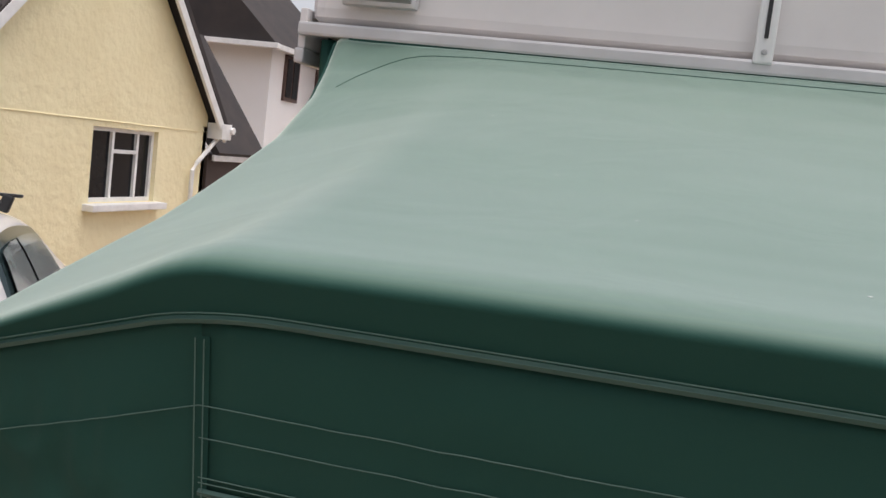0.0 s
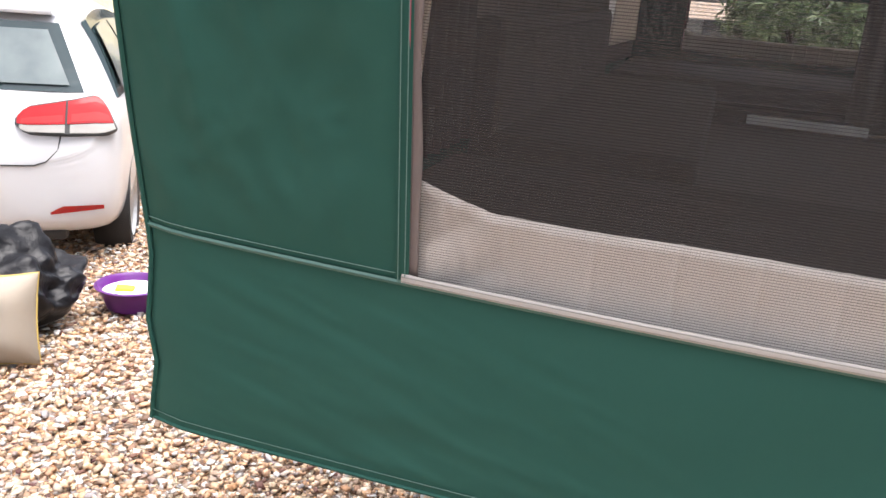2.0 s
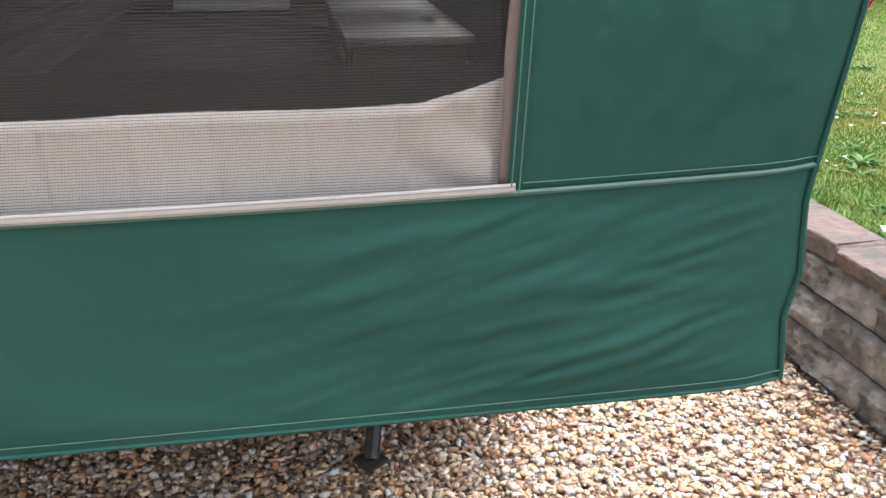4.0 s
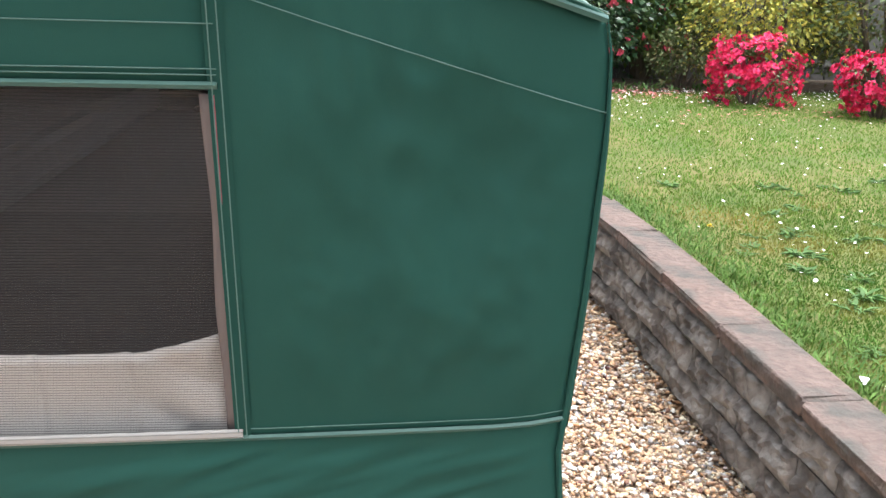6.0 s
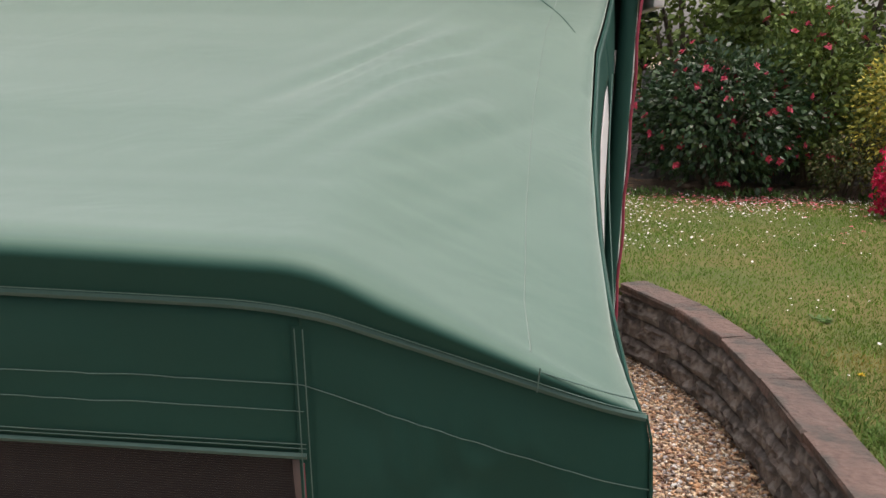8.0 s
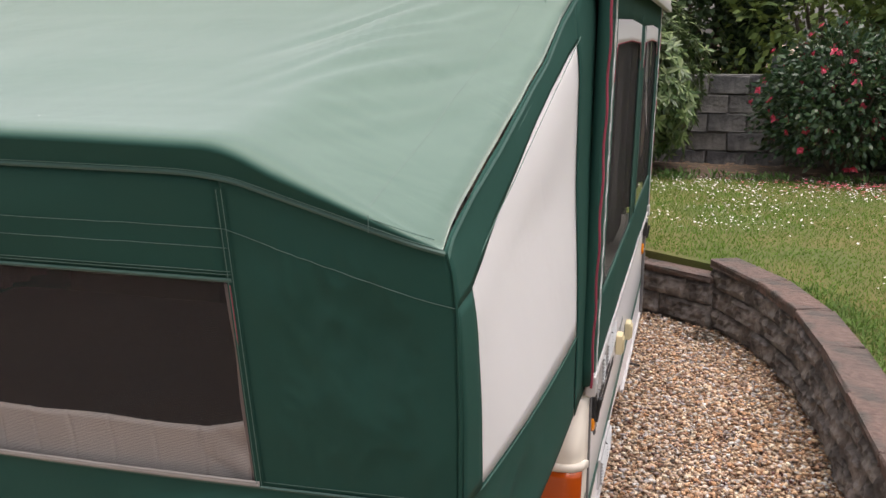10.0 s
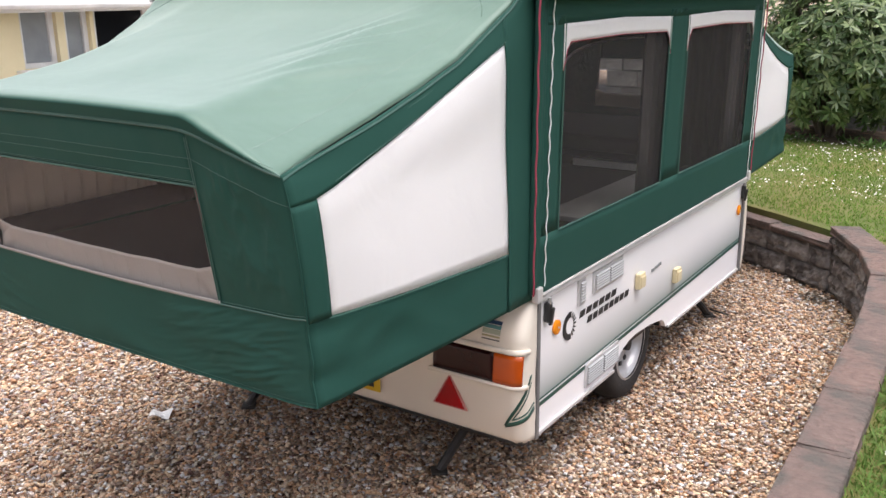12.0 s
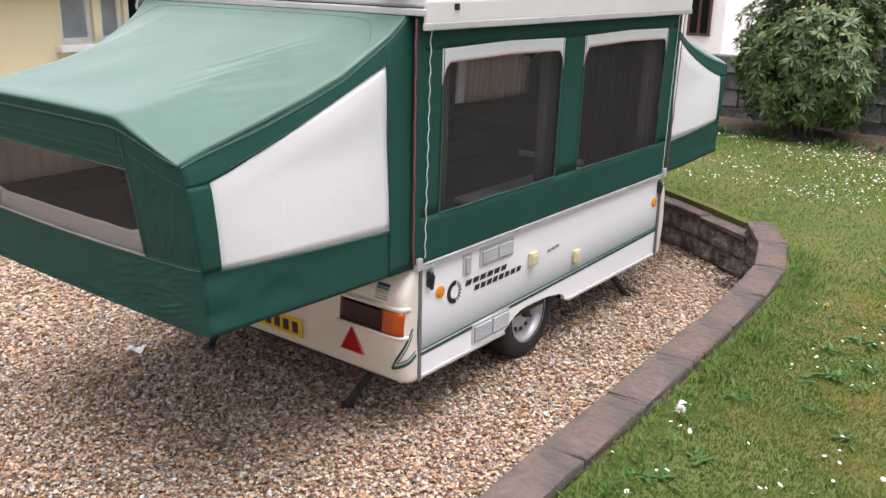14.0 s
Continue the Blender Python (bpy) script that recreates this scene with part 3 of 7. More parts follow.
        def crest(y):
            return curve_at(SIDE_PROFILE, (y + 0.045) / 1.19) - 0.004

        def white_top(y):
            k = (y - 0.08) / 0.94
            return 1.482 + 0.362 * (0.75 * k + 0.25 * k * k)

        def white_low(y):
            k = (y - 0.08) / 0.94
            return 1.142 - 0.046 * max(0.0, k) ** 0.8

        def low(y):
            return HEM_Z - 0.008 * max(0.0, y)

        def skin(y0, y1, a, b, ripple=0.002, proud=0.0):
            def f(u, v):
                y = y0 + (y1 - y0) * u
                z = a(y) + (b(y) - a(y)) * v
                y_end = end_y(z)
                yy = y + 0.012 * max(0.0, 1 - y / 0.12) + y_end * max(0.0, 1 - y / 0.16)
                return at(side(y, z) + sx * proud + ripple * wob(5 * y, 5 * z, sx) * math.sin(math.pi * u), yy, z)
            return f
        cloth_part("side_window_panel", skin(0.08, 1.02, white_low, white_top), 20, 16, WHITE_CANVAS, roof, "white canvas side panel")
        cloth_part("side_band", skin(0.0, 1.03, lambda y: white_top(max(0.08, y)) - 0.006, crest, 0.002, 0.004), 40, 8, GREEN, roof)
        cloth_part("side_strip", skin(0.0, 0.090, lambda y: white_low(0.08) - 0.004, lambda y: white_top(0.08) - 0.004, 0.002, 0.003), 5, 14, GREEN, roof)
        cloth_part("side_strip", skin(1.014, 1.205, low, lambda y: min(2.04, crest(min(y, 1.145))), 0.002, 0.004), 8, 24, GREEN, roof)

        def skirt_side(u, v):
            y = 0.0 + 1.02 * u
            a, b = low(y), (white_low(max(0.08, y)))
            z = a + (b - a) * v
            fold = 0.026 * wob(4 * y + 2 * z, 11 * z, 3 + sx) * (1 - u) * math.sin(math.pi * min(1, 0.15 + 0.85 * (1 - v)))
            return at(side(y, z) - sx * abs(fold) * 0.8, y + 0.012 * max(0.0, 1 - y / 0.12) + end_y(z) * max(0, 1 - y / 0.3), z)
        cloth_part("side_skirt", skirt_side, 30, 14, GREEN, roof)
        for off, r, mt, nm in ((0.0, 0.0042, HEM, "piping"), (0.018, 0.0007, THREAD, "stitching")):
            pts = [at(side(y, crest(y) - 0.012 - off) + sx * 0.004, y + 0.012 * max(0.0, 1 - y / 0.12) + end_y(1.54) * max(0, 1 - y / 0.3), crest(y) - 0.012 - off) for y in [1.14 * k / 40 for k in range(41)]]
            part(nm, tube(pts, r, 5), mt, roof)
        part("stitching", tube([at(side(0.085 + 0.93 * k / 30, 1.5) + sx * 0.003, 0.085 + 0.93 * k / 30, white_top(0.085 + 0.93 * k / 30) + 0.006) for k in range(31)], 0.0008, 4), THREAD, roof)
        part("stitching", tube([at(side(0.085 + 0.93 * k / 30, 1.1) + sx * 0.003, 0.085 + 0.93 * k / 30, white_low(0.085 + 0.93 * k / 30) - 0.004) for k in range(31)], 0.0016, 4), HEM, roof)
        corner = [at(sx * (HALF_END + 0.002) + flare(sx * HALF_END, z), end_y(z) + 0.010, z) for z in [HEM_Z + (1.560 - HEM_Z) * k / 24 for k in range(25)]]
        part("corner_seam", tube(corner, [0.0035] * 18 + [0.0035 - 0.0004 * k for k in range(7)], 6), GREEN, roof)

        def inner(u, v):
            y = 0.03 + 0.93 * u
            z = 1.163 + (white_top(y) + 0.02 - 1.163) * v
            return at(sx * (abs(side(y, z)) - 0.05) + sx * 0.016 * math.exp(-(math.sin(40 * y + 0.5 * math.sin(8 * y)) / 0.2) ** 2), y, z)
        cloth_part("inner_curtain", inner, 180, 6, CURTAIN, roof, "pleated beige curtain drawn along the inside")
        # Added dark strip, hides the lit foot of the side panel
        cloth_part("dark_foot_strip", lambda u, v: at(sx * (abs(side(0.03 + 1.10 * u, 1.1)) - 0.035), 0.03 + 1.10 * u, 1.055 + 0.112 * v), 20, 3, MATTRESS, roof)
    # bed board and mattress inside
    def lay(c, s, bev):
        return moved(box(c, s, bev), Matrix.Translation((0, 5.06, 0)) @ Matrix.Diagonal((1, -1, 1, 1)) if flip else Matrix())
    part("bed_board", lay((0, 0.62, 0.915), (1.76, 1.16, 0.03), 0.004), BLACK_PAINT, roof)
    # Added lip, closes the bright gap under the board
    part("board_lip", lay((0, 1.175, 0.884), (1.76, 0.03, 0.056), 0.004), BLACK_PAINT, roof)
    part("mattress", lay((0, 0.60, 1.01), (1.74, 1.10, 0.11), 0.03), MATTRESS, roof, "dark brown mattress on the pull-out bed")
    bow = [at(0.90 * math.sin(a), 0.03, 1.0 + 0.02 + 0.66 * math.cos(a) ** 0.35 if abs(a) < 1.5 else 1.0) for a in [(-1.45 + 2.9 * k / 24) for k in range(25)]]
    part("bed_hoop", tube(bow, 0.010, 8), STEEL, roof)
    return roof


build_tent(camper, False, True)
build_tent(camper, True, False)

# body
Y0, Y1, XB, ZL, ZT = 1.20, 3.93, 0.978, 0.292, 0.862
arch_y, arch_r = 2.36, 0.36


def side_outline():
    pts = [(Y0, ZL), (1.98, ZL)]
    pts += [(2.03, 0.318), (2.08, 0.350), (2.16, 0.376), (2.26, 0.385), (2.45, 0.372), (2.60, 0.348), (2.635, 0.330), (2.66, ZL)]
    return pts + [(Y1, ZL), (Y1, ZT), (Y0, ZT)]


def gradient_white():
    """White side panel with a printed green fade above its stripe."""
    m = material("white_side_with_green_fade", (0.86, 0.85, 0.85), 0.32, (0.79, 0.78, 0.78), scale=2, amount=0.3)
    n, l = m.node_tree.nodes, m.node_tree.links
    b = n["Principled BSDF"]
    co = n.new("ShaderNodeTexCoord")
    sep = n.new("ShaderNodeSeparateXYZ")
    l.new(co.outputs["Object"], sep.inputs["Vector"])
    slope = n.new("ShaderNodeMath")
    slope.operation = 'MULTIPLY_ADD'
    slope.inputs[1].default_value = -0.020
    l.new(sep.outputs["Y"], slope.inputs[0])
    l.new(sep.outputs["Z"], slope.inputs[2])
    up = n.new("ShaderNodeMapRange")
    up.inputs["From Min"].default_value, up.inputs["From Max"].default_value = 0.405, 0.64
    up.inputs["To Min"].default_value, up.inputs["To Max"].default_value = 0.85, 0.0
    l.new(slope.outputs[0], up.inputs["Value"])
    below = n.new("ShaderNodeMath")
    below.operation = 'GREATER_THAN'
    below.inputs[1].default_value = 0.400
    l.new(slope.outputs[0], below.inputs[0])
    both = n.new("ShaderNodeMath")
    both.operation = 'MULTIPLY'
    l.new(up.outputs["Result"], both.inputs[0])
    l.new(below.outputs[0], both.inputs[1])
    power = n.new("ShaderNodeMath")
    power.operation = 'POWER'
    power.inputs[1].default_value = 1.6
    l.new(both.outputs[0], power.inputs[0])
    mix = n.new("ShaderNodeMix")
    mix.data_type = 'RGBA'
    mix.inputs["B"].default_value = (0.10, 0.16, 0.14, 1)
    l.new(power.outputs[0], mix.inputs["Factor"])
    l.new(b.inputs["Base Color"].links[0].from_socket, mix.inputs["A"])
    l.new(mix.outputs["Result"], b.inputs["Base Color"])
    return m


FADE = gradient_white()
shell = part("body", box((0, (Y0 + Y1) / 2, 0.60), (1.90, Y1 - Y0 - 0.02, 0.50), 0.01), BODY_WHITE, camper, "white body tub of the camper")
part("underfloor", box((0, (Y0 + Y1) / 2, 0.325), (1.84, Y1 - Y0 - 0.1, 0.05), 0.004), BLACK_PAINT, shell)
for sx in (-1, 1):
    bm = prism(side_outline(), 0.024, 'X')
    moved(bm, Matrix.Translation((sx * XB - (0.024 if sx > 0 else 0), 0, 0)))
    part("side_panel", bm, FADE, shell, "white side panel with green graduated stripe")

    def stripe(off, h, mat):
        za, zb = 0.398 + off, 0.462 + off
        part("stripe", prism([(Y0 + 0.02, za), (Y1 - 0.02, zb), (Y1 - 0.02, zb + h), (Y0 + 0.02, za + h)], sx * 0.003, 'X'), mat, shell).location = (sx * (XB - 0.0005), 0, 0)
    stripe(0.0, 0.017, DARK_GREEN)
    stripe(0.027, 0.006, DARK_GREEN)
    part("top_rail", box((sx * (XB + 0.004), (Y0 + Y1) / 2, ZT + 0.004), (0.03, Y1 - Y0 + 0.02, 0.022), 0.004), ALU, shell)
    part("bottom_rail", box((sx * (XB + 0.002), 1.60, ZL - 0.004), (0.018, 0.77, 0.016), 0.003), ALU, shell)
    part("bottom_rail", box((sx * (XB + 0.002), 3.30, ZL - 0.004), (0.018, 1.25, 0.016), 0.003), ALU, shell)
    for yy in (Y0 + 0.006, Y1 - 0.006):
        part("corner_strip", box((sx * (XB + 0.010), yy + (0.012 if yy < 2 else -0.012), 0.575), (0.016, 0.022, 0.60), 0.004), DARK_STRIP, shell)

# moulded end panels
def mould_depth(z):
    k = (z - 0.288) / 0.58
    return 0.075 + 0.035 * math.sin(math.pi * min(1, k * 1.15)) if z < 0.70 else 0.100 - 0.094 * ((z - 0.70) / 0.168) ** 1.8


def mould(y0, s, d, z, off=0.0):
    """A point on the moulded end: d is the way along it from the middle, round the corner."""
    a, out = abs(d), mould_depth(z)
    r = min(0.050, out * 0.8)
    flat = 0.986 - r
    if a < flat:
        x, y = a, out + off
    elif a < flat + r * math.pi / 2:
        q = (a - flat) / r
        x, y = flat + (r + off) * math.sin(q), out - r + (r + off) * math.cos(q)
    else:
        x, y = 0.986 + off, max(-0.004, out - r - (a - flat - r * math.pi / 2))
    return (math.copysign(x, d), y0 + s * y, z)


def mould_patch(y0, s, d0, d1, z0, z1, off, nu=12, nv=6):
    return sheet(lambda u, v: mould(y0, s, d0 + (d1 - d0) * u, z0 + (z1 - z0) * v, off), nu, nv)


def skinned(name, bm, mat, parent, label="", thick=0.008):
    ob = part(name, bm, mat, parent, label)
    mod = ob.modifiers.new("thickness", 'SOLIDIFY')
    mod.thickness, mod.offset = thick, 0.0
    return smooth(ob, 50)


for yy, s in ((Y0, -1), (Y1, 1)):
    END = 1.072
    def end_skin(u, v):
        q = 2 * u - 1
        d = q * 0.92 / 0.6 if abs(q) < 0.6 else math.copysign(0.92 + (END - 0.92) * (abs(q) - 0.6) / 0.4, q)
        return mould(yy, s, d, 0.288 + 0.58 * v)
    skinned("end_moulding", sheet(end_skin, 70, 30), CREAM, shell, "cream moulded plastic end panel", 0.010)

# rear lamps and reflectors
for sx in (-1, 1):
    lamp = skinned("rear_lamp", mould_patch(Y0, -1, sx * 0.585, sx * 0.866, 0.548, 0.668, 0.008), DARK_LENS, camper, "dark red and amber rear lamp cluster", 0.012)
    skinned("amber_lens", mould_patch(Y0, -1, sx * 0.868, sx * 0.982, 0.548, 0.668, 0.009, 16), AMBER, lamp, "amber indicator lens", 0.013)
    skinned("brake_lens", mould_patch(Y0, -1, sx * 0.680, sx * 0.860, 0.556, 0.608, 0.0105), material("deep_red_lens", (0.060, 0.006, 0.006), 0.12, spec=0.3), lamp, "red brake lens", 0.003)
    skinned("lamp_surround", mould_patch(Y0, -1, sx * 0.565, sx * 1.005, 0.670, 0.690, 0.010, 18, 2), CREAM, lamp, "", 0.016)
    skinned("lamp_surround", mould_patch(Y0, -1, sx * 0.565, sx * 1.005, 0.530, 0.546, 0.010, 18, 2), CREAM, lamp, "", 0.016)
    tri = part("reflector", moved(prism([(-0.072, 0), (0.072, 0), (0, 0.128)], 0.012, 'Y', 0.002), Matrix.Translation((sx * 0.66, Y0 - 0.122, 0.392))), RED_LENS, camper, "red triangular reflector")
    part("rim", moved(prism([(-0.085, -0.008), (0.085, -0.008), (0, 0.145)], 0.008, 'Y', 0.002), Matrix.Translation((sx * 0.66, Y0 - 0.116, 0.392))), material("red_rim", (0.5, 0.2, 0.18), 0.4), tri)
plate = part("number_plate", box((0.035, Y0 - 0.112, 0.405), (0.52, 0.008, 0.105), 0.003), YELLOW_PLATE, camper, "yellow number plate with dark bars")
for k in range(7):
    part("bar", box((-0.175 + 0.07 * k, Y0 - 0.118, 0.405), (0.040, 0.003, 0.062)), BLACK, plate)
part("plate_lamp", box((0.08, Y0 - 0.118, 0.475), (0.10, 0.03, 0.025), 0.005), BLACK, camper)
sticker = skinned("sticker", mould_patch(Y0, -1, 0.800, 0.892, 0.712, 0.798, 0.003), material("silver_sticker", (0.42, 0.41, 0.37), 0.4), camper, "small blue and silver sticker", 0.002)
for z0, z1, colour in ((0.772, 0.786, (0.02, 0.06, 0.13)), (0.756, 0.770, (0.10, 0.26, 0.26)), (0.736, 0.754, (0.42, 0.45, 0.33)), (0.724, 0.731, (0.42, 0.38, 0.2)), (0.712, 0.717, (0.10, 0.10, 0.09))):
    skinned("bar", mould_patch(Y0, -1, 0.806, 0.886, z0, z1, 0.0055), material("sticker_band", colour, 0.35), sticker, "", 0.001)

# slanting corner decal
for sx in (-1, 1):
    for d0, z0, d1, z1, w in ((0.912, 0.362, 1.035, 0.575, 0.013), (0.912, 0.362, 1.055, 0.425, 0.018), (0.945, 0.396, 1.038, 0.545, 0.005), (0.945, 0.396, 1.055, 0.449, 0.006)):
        def decal(u, v):
            d, z = d0 + (d1 - d0) * u, z0 + (z1 - z0) * u
            return mould(Y0, -1, sx * (d + (w * (v - 0.5) if z1 - z0 > 0.1 else 0)), z + (0 if z1 - z0 > 0.1 else w * (v - 0.5)), 0.007)
        skinned("corner_stripe", sheet(decal, 14, 1), DARK_GREEN, shell, "", 0.002)

# fittings on the off side
XS = XB + 0.002


def vent(name, y0, y1, z0, z1, slats, panes=1, tilt=0.0):
    f = part(name, box((XS, (y0 + y1) / 2, (z0 + z1) / 2), (0.014, y1 - y0, z1 - z0), 0.003), ALU, camper, "silver louvred vent")
    w = (y1 - y0 - 0.014) / panes
    for p in range(panes):
        c = y0 + 0.007 + w * (p + 0.5)
        part("backing", box((XS + 0.007, c, (z0 + z1) / 2), (0.003, w - 0.012, z1 - z0 - 0.02)), STEEL, f)
        for k in range(slats):
            z = z0 + 0.014 + (z1 - z0 - 0.028) * (k + 0.5) / slats
            part("slat", box((XS + 0.011, c, z), (0.010, w - 0.014, (z1 - z0) / slats * 0.62), 0.001, turned(0, 28)), VENT_GREY, f)
    return f


vent("side_vent", 1.722, 2.035, 0.742, 0.842, 6, 2)
vent("small_vent", 1.575, 1.642, 0.728, 0.846, 7, 1)
vent("lower_vent", 1.672, 2.022, 0.318, 0.430, 7, 2)
for y, z in ((2.235, 0.668), (2.745, 0.560)):
    bx = part("socket_cover", box((XS + 0.014, y, z), (0.026, 0.070, 0.078), 0.006), CREAM_BOX, camper, "yellowed plastic socket cover")
    part("flap", box((XS + 0.030, y, z - 0.004), (0.006, 0.056, 0.056), 0.003), CREAM_BOX, bx)
for y, z in ((1.385, 0.700), (3.835, 0.690)):
    rf = part("side_reflector", moved(lathe([(0.0, 0.0), (0.031, 0.0), (0.031, 0.008), (0.022, 0.012), (0.0, 0.013)], 24, 'X'), Matrix.Translation((XS, y, z))), ORANGE, camper, "round amber side reflector")
    part("screw", moved(lathe([(0.0, 0.0), (0.005, 0.0), (0.004, 0.003), (0, 0.003)], 8, 'X'), Matrix.Translation((XS + 0.012, y, z))), STEEL, rf)
for y in (1.292, 3.885):
    la = part("roof_clamp", box((XS + 0.012, y, 0.795), (0.024, 0.032, 0.082), 0.006), BLACK, camper, "black over-centre roof clamp")
    part("lever", box((XS + 0.028, y, 0.78), (0.012, 0.020, 0.075), 0.004, turned(0, 8)), BLACK, la)
    part("hook", box((XS + 0.018, y, 0.842), (0.012, 0.014, 0.03), 0.003), STEEL, la)
# maker's badge as plain shapes
badge = part("badge", moved(lathe([(0.036, 0.0), (0.062, 0.0), (0.062, 0.002), (0.036, 0.002)], 32, 'X'), Matrix.Translation((XS, 1.51, 0.665))), BLACK, camper, "round black badge with two rows of dark bars")
bmesh_cut = bmesh.new()
bmesh_cut.from_mesh(badge.data)
bmesh.ops.delete(bmesh_cut, geom=[v for v in bmesh_cut.verts if v.co.y > 1.525], context='VERTS')
bmesh_cut.to_mesh(badge.data)
bmesh_cut.free()
for k in range(7):
    a = radians(-60 + 20 * k)
    part("ray", box((XS + 0.001, 1.51 + 0.047 * math.cos(a), 0.665 + 0.047 * math.sin(a)), (0.002, 0.022, 0.006), 0, turned(math.degrees(a))), BLACK, badge)
for row, (y0, n, z, w) in enumerate(((1.600, 6, 0.684, 0.056), (1.680, 8, 0.638, 0.048))):
    for k in range(n):
        y = y0 + (w + 0.009) * k
        h = 0.029
        part("bar", prism([(y, z - h / 2), (y + w * 0.86, z - h / 2), (y + w * 1.04, z + h / 2), (y + w * 0.18, z + h / 2)], 0.002, 'X'), BLACK, badge).location = (XS, 0, 0)
for k in range(3):
    part("bar", box((XS + 0.001, 2.43 + 0.045 * k, 0.668 + 0.004 * k), (0.002, 0.038, 0.016)), material("grey_script", (0.25, 0.27, 0.27), 0.5), badge)

# wheels
for sx in (-1, 1):
    tyre = part("wheel", moved(lathe([(0.175, -0.075), (0.235, -0.082), (0.265, -0.072), (0.281, -0.05), (0.284, 0.0), (0.281, 0.05), (0.265, 0.072), (0.235, 0.082), (0.175, 0.075), (0.165, 0.06), (0.165, -0.06), (0.175, -0.075)], 56, 'X'), Matrix.Translation((sx * 0.845, 2.335, 0.284))), RUBBER, camper, "road wheel with worn black tyre")
    smooth(tyre, 50)
    rim = part("rim", moved(lathe([(0.0, 0.045 * sx), (0.04, 0.045 * sx), (0.05, 0.03 * sx), (0.095, 0.022 * sx), (0.12, 0.012 * sx), (0.138, -0.01 * sx), (0.148, 0.05 * sx), (0.165, 0.066 * sx), (0.178, 0.074 * sx), (0.180, 0.078 * sx), (0.170, 0.080 * sx)], 48, 'X'), Matrix.Translation((sx * 0.845, 2.335, 0.284))), material("silver_wheel_paint", (0.55, 0.55, 0.56), 0.35, (0.35, 0.33, 0.31), scale=12, amount=0.5, metal=0.5), tyre, "silver steel wheel rim")
    smooth(rim, 50)
    for k in range(12):
        a = math.tau * k / 12
        part("slot", box((sx * (0.845 + 0.024), 2.335 + 0.112 * math.cos(a), 0.284 + 0.112 * math.sin(a)), (0.012, 0.022, 0.022), 0.004, turned(math.degrees(a))), BLACK, rim)
    part("hub_cap", moved(lathe([(0.0, 0.075 * sx), (0.028, 0.07 * sx), (0.034, 0.04 * sx)], 20, 'X'), Matrix.Translation((sx * 0.845, 2.335, 0.284))), BLACK, rim)
    part("mudguard", moved(sheet(lambda u, v: (sx * (0.74 + 0.2 * v), 2.335 + 0.335 * math.cos(math.pi * u), 0.284 + 0.30 * math.sin(math.pi * u)), 20, 2), Matrix()), BLACK, camper)
part("axle", tube([(-0.8, 2.335, 0.284), (0.8, 2.335, 0.284)], 0.03, 10), BLACK_PAINT, camper)
part("chassis_rail", box((0.55, 2.62, 0.27), (0.05, 2.4, 0.07), 0.006), BLACK_PAINT, camper)
part("chassis_rail", box((-0.55, 2.62, 0.27), (0.05, 2.4, 0.07), 0.006), BLACK_PAINT, camper)

# corner steadies
for sx in (-1, 1):
    for top, foot in (((0.610, 1.45, 0.285), (0.633 if sx < 0 else 0.538, 1.176, 0.0)), ((0.72, 3.56, 0.285), (0.880, 3.715, 0.0))):
        a, b = Vector((sx * top[0], top[1], top[2])), Vector((sx * foot[0], foot[1], 0.012))
        mid = a.lerp(b, 0.45)
        leg = part("corner_steady", add_tube(add_tube(bmesh.new(), [a, b], 0.021, 8), [(sx * top[0], 2 * top[1] - foot[1] + 0.05 * (top[1] - foot[1]), 0.275), mid], 0.010, 6), BLACK_PAINT, camper, "black steel corner steady let down onto gravel")
        part("foot", box((b.x, b.y, 0.010), (0.07, 0.07, 0.012), 0.004, turned(0, 0, 40)), BLACK_PAINT, leg)
        if top[1] > 2:
            part("winding_bolt", tube([(b.x + 0.01 * sx, b.y, 0.05), (b.x + 0.13 * sx, b.y - 0.01, 0.040)], 0.006, 6), BLACK_PAINT, leg)

# living part of the tent
def tent_x(z):
    return 0.992 + 0.020 * (z - 0.87) / 1.17


def side_cloth(sx, y0, y1, z0, z1, mat, name, label="", n=(16, 12), off=0.0):
    def f(u, v):
        y, z = y0 + (y1 - y0) * u, z0 + (z1 - z0) * v
        return (sx * (tent_x(z) + off + 0.004 * wob(4 * y, 5 * z, 8)), y, z)
    return cloth_part(name, f, n[0], n[1], mat, camper, label)


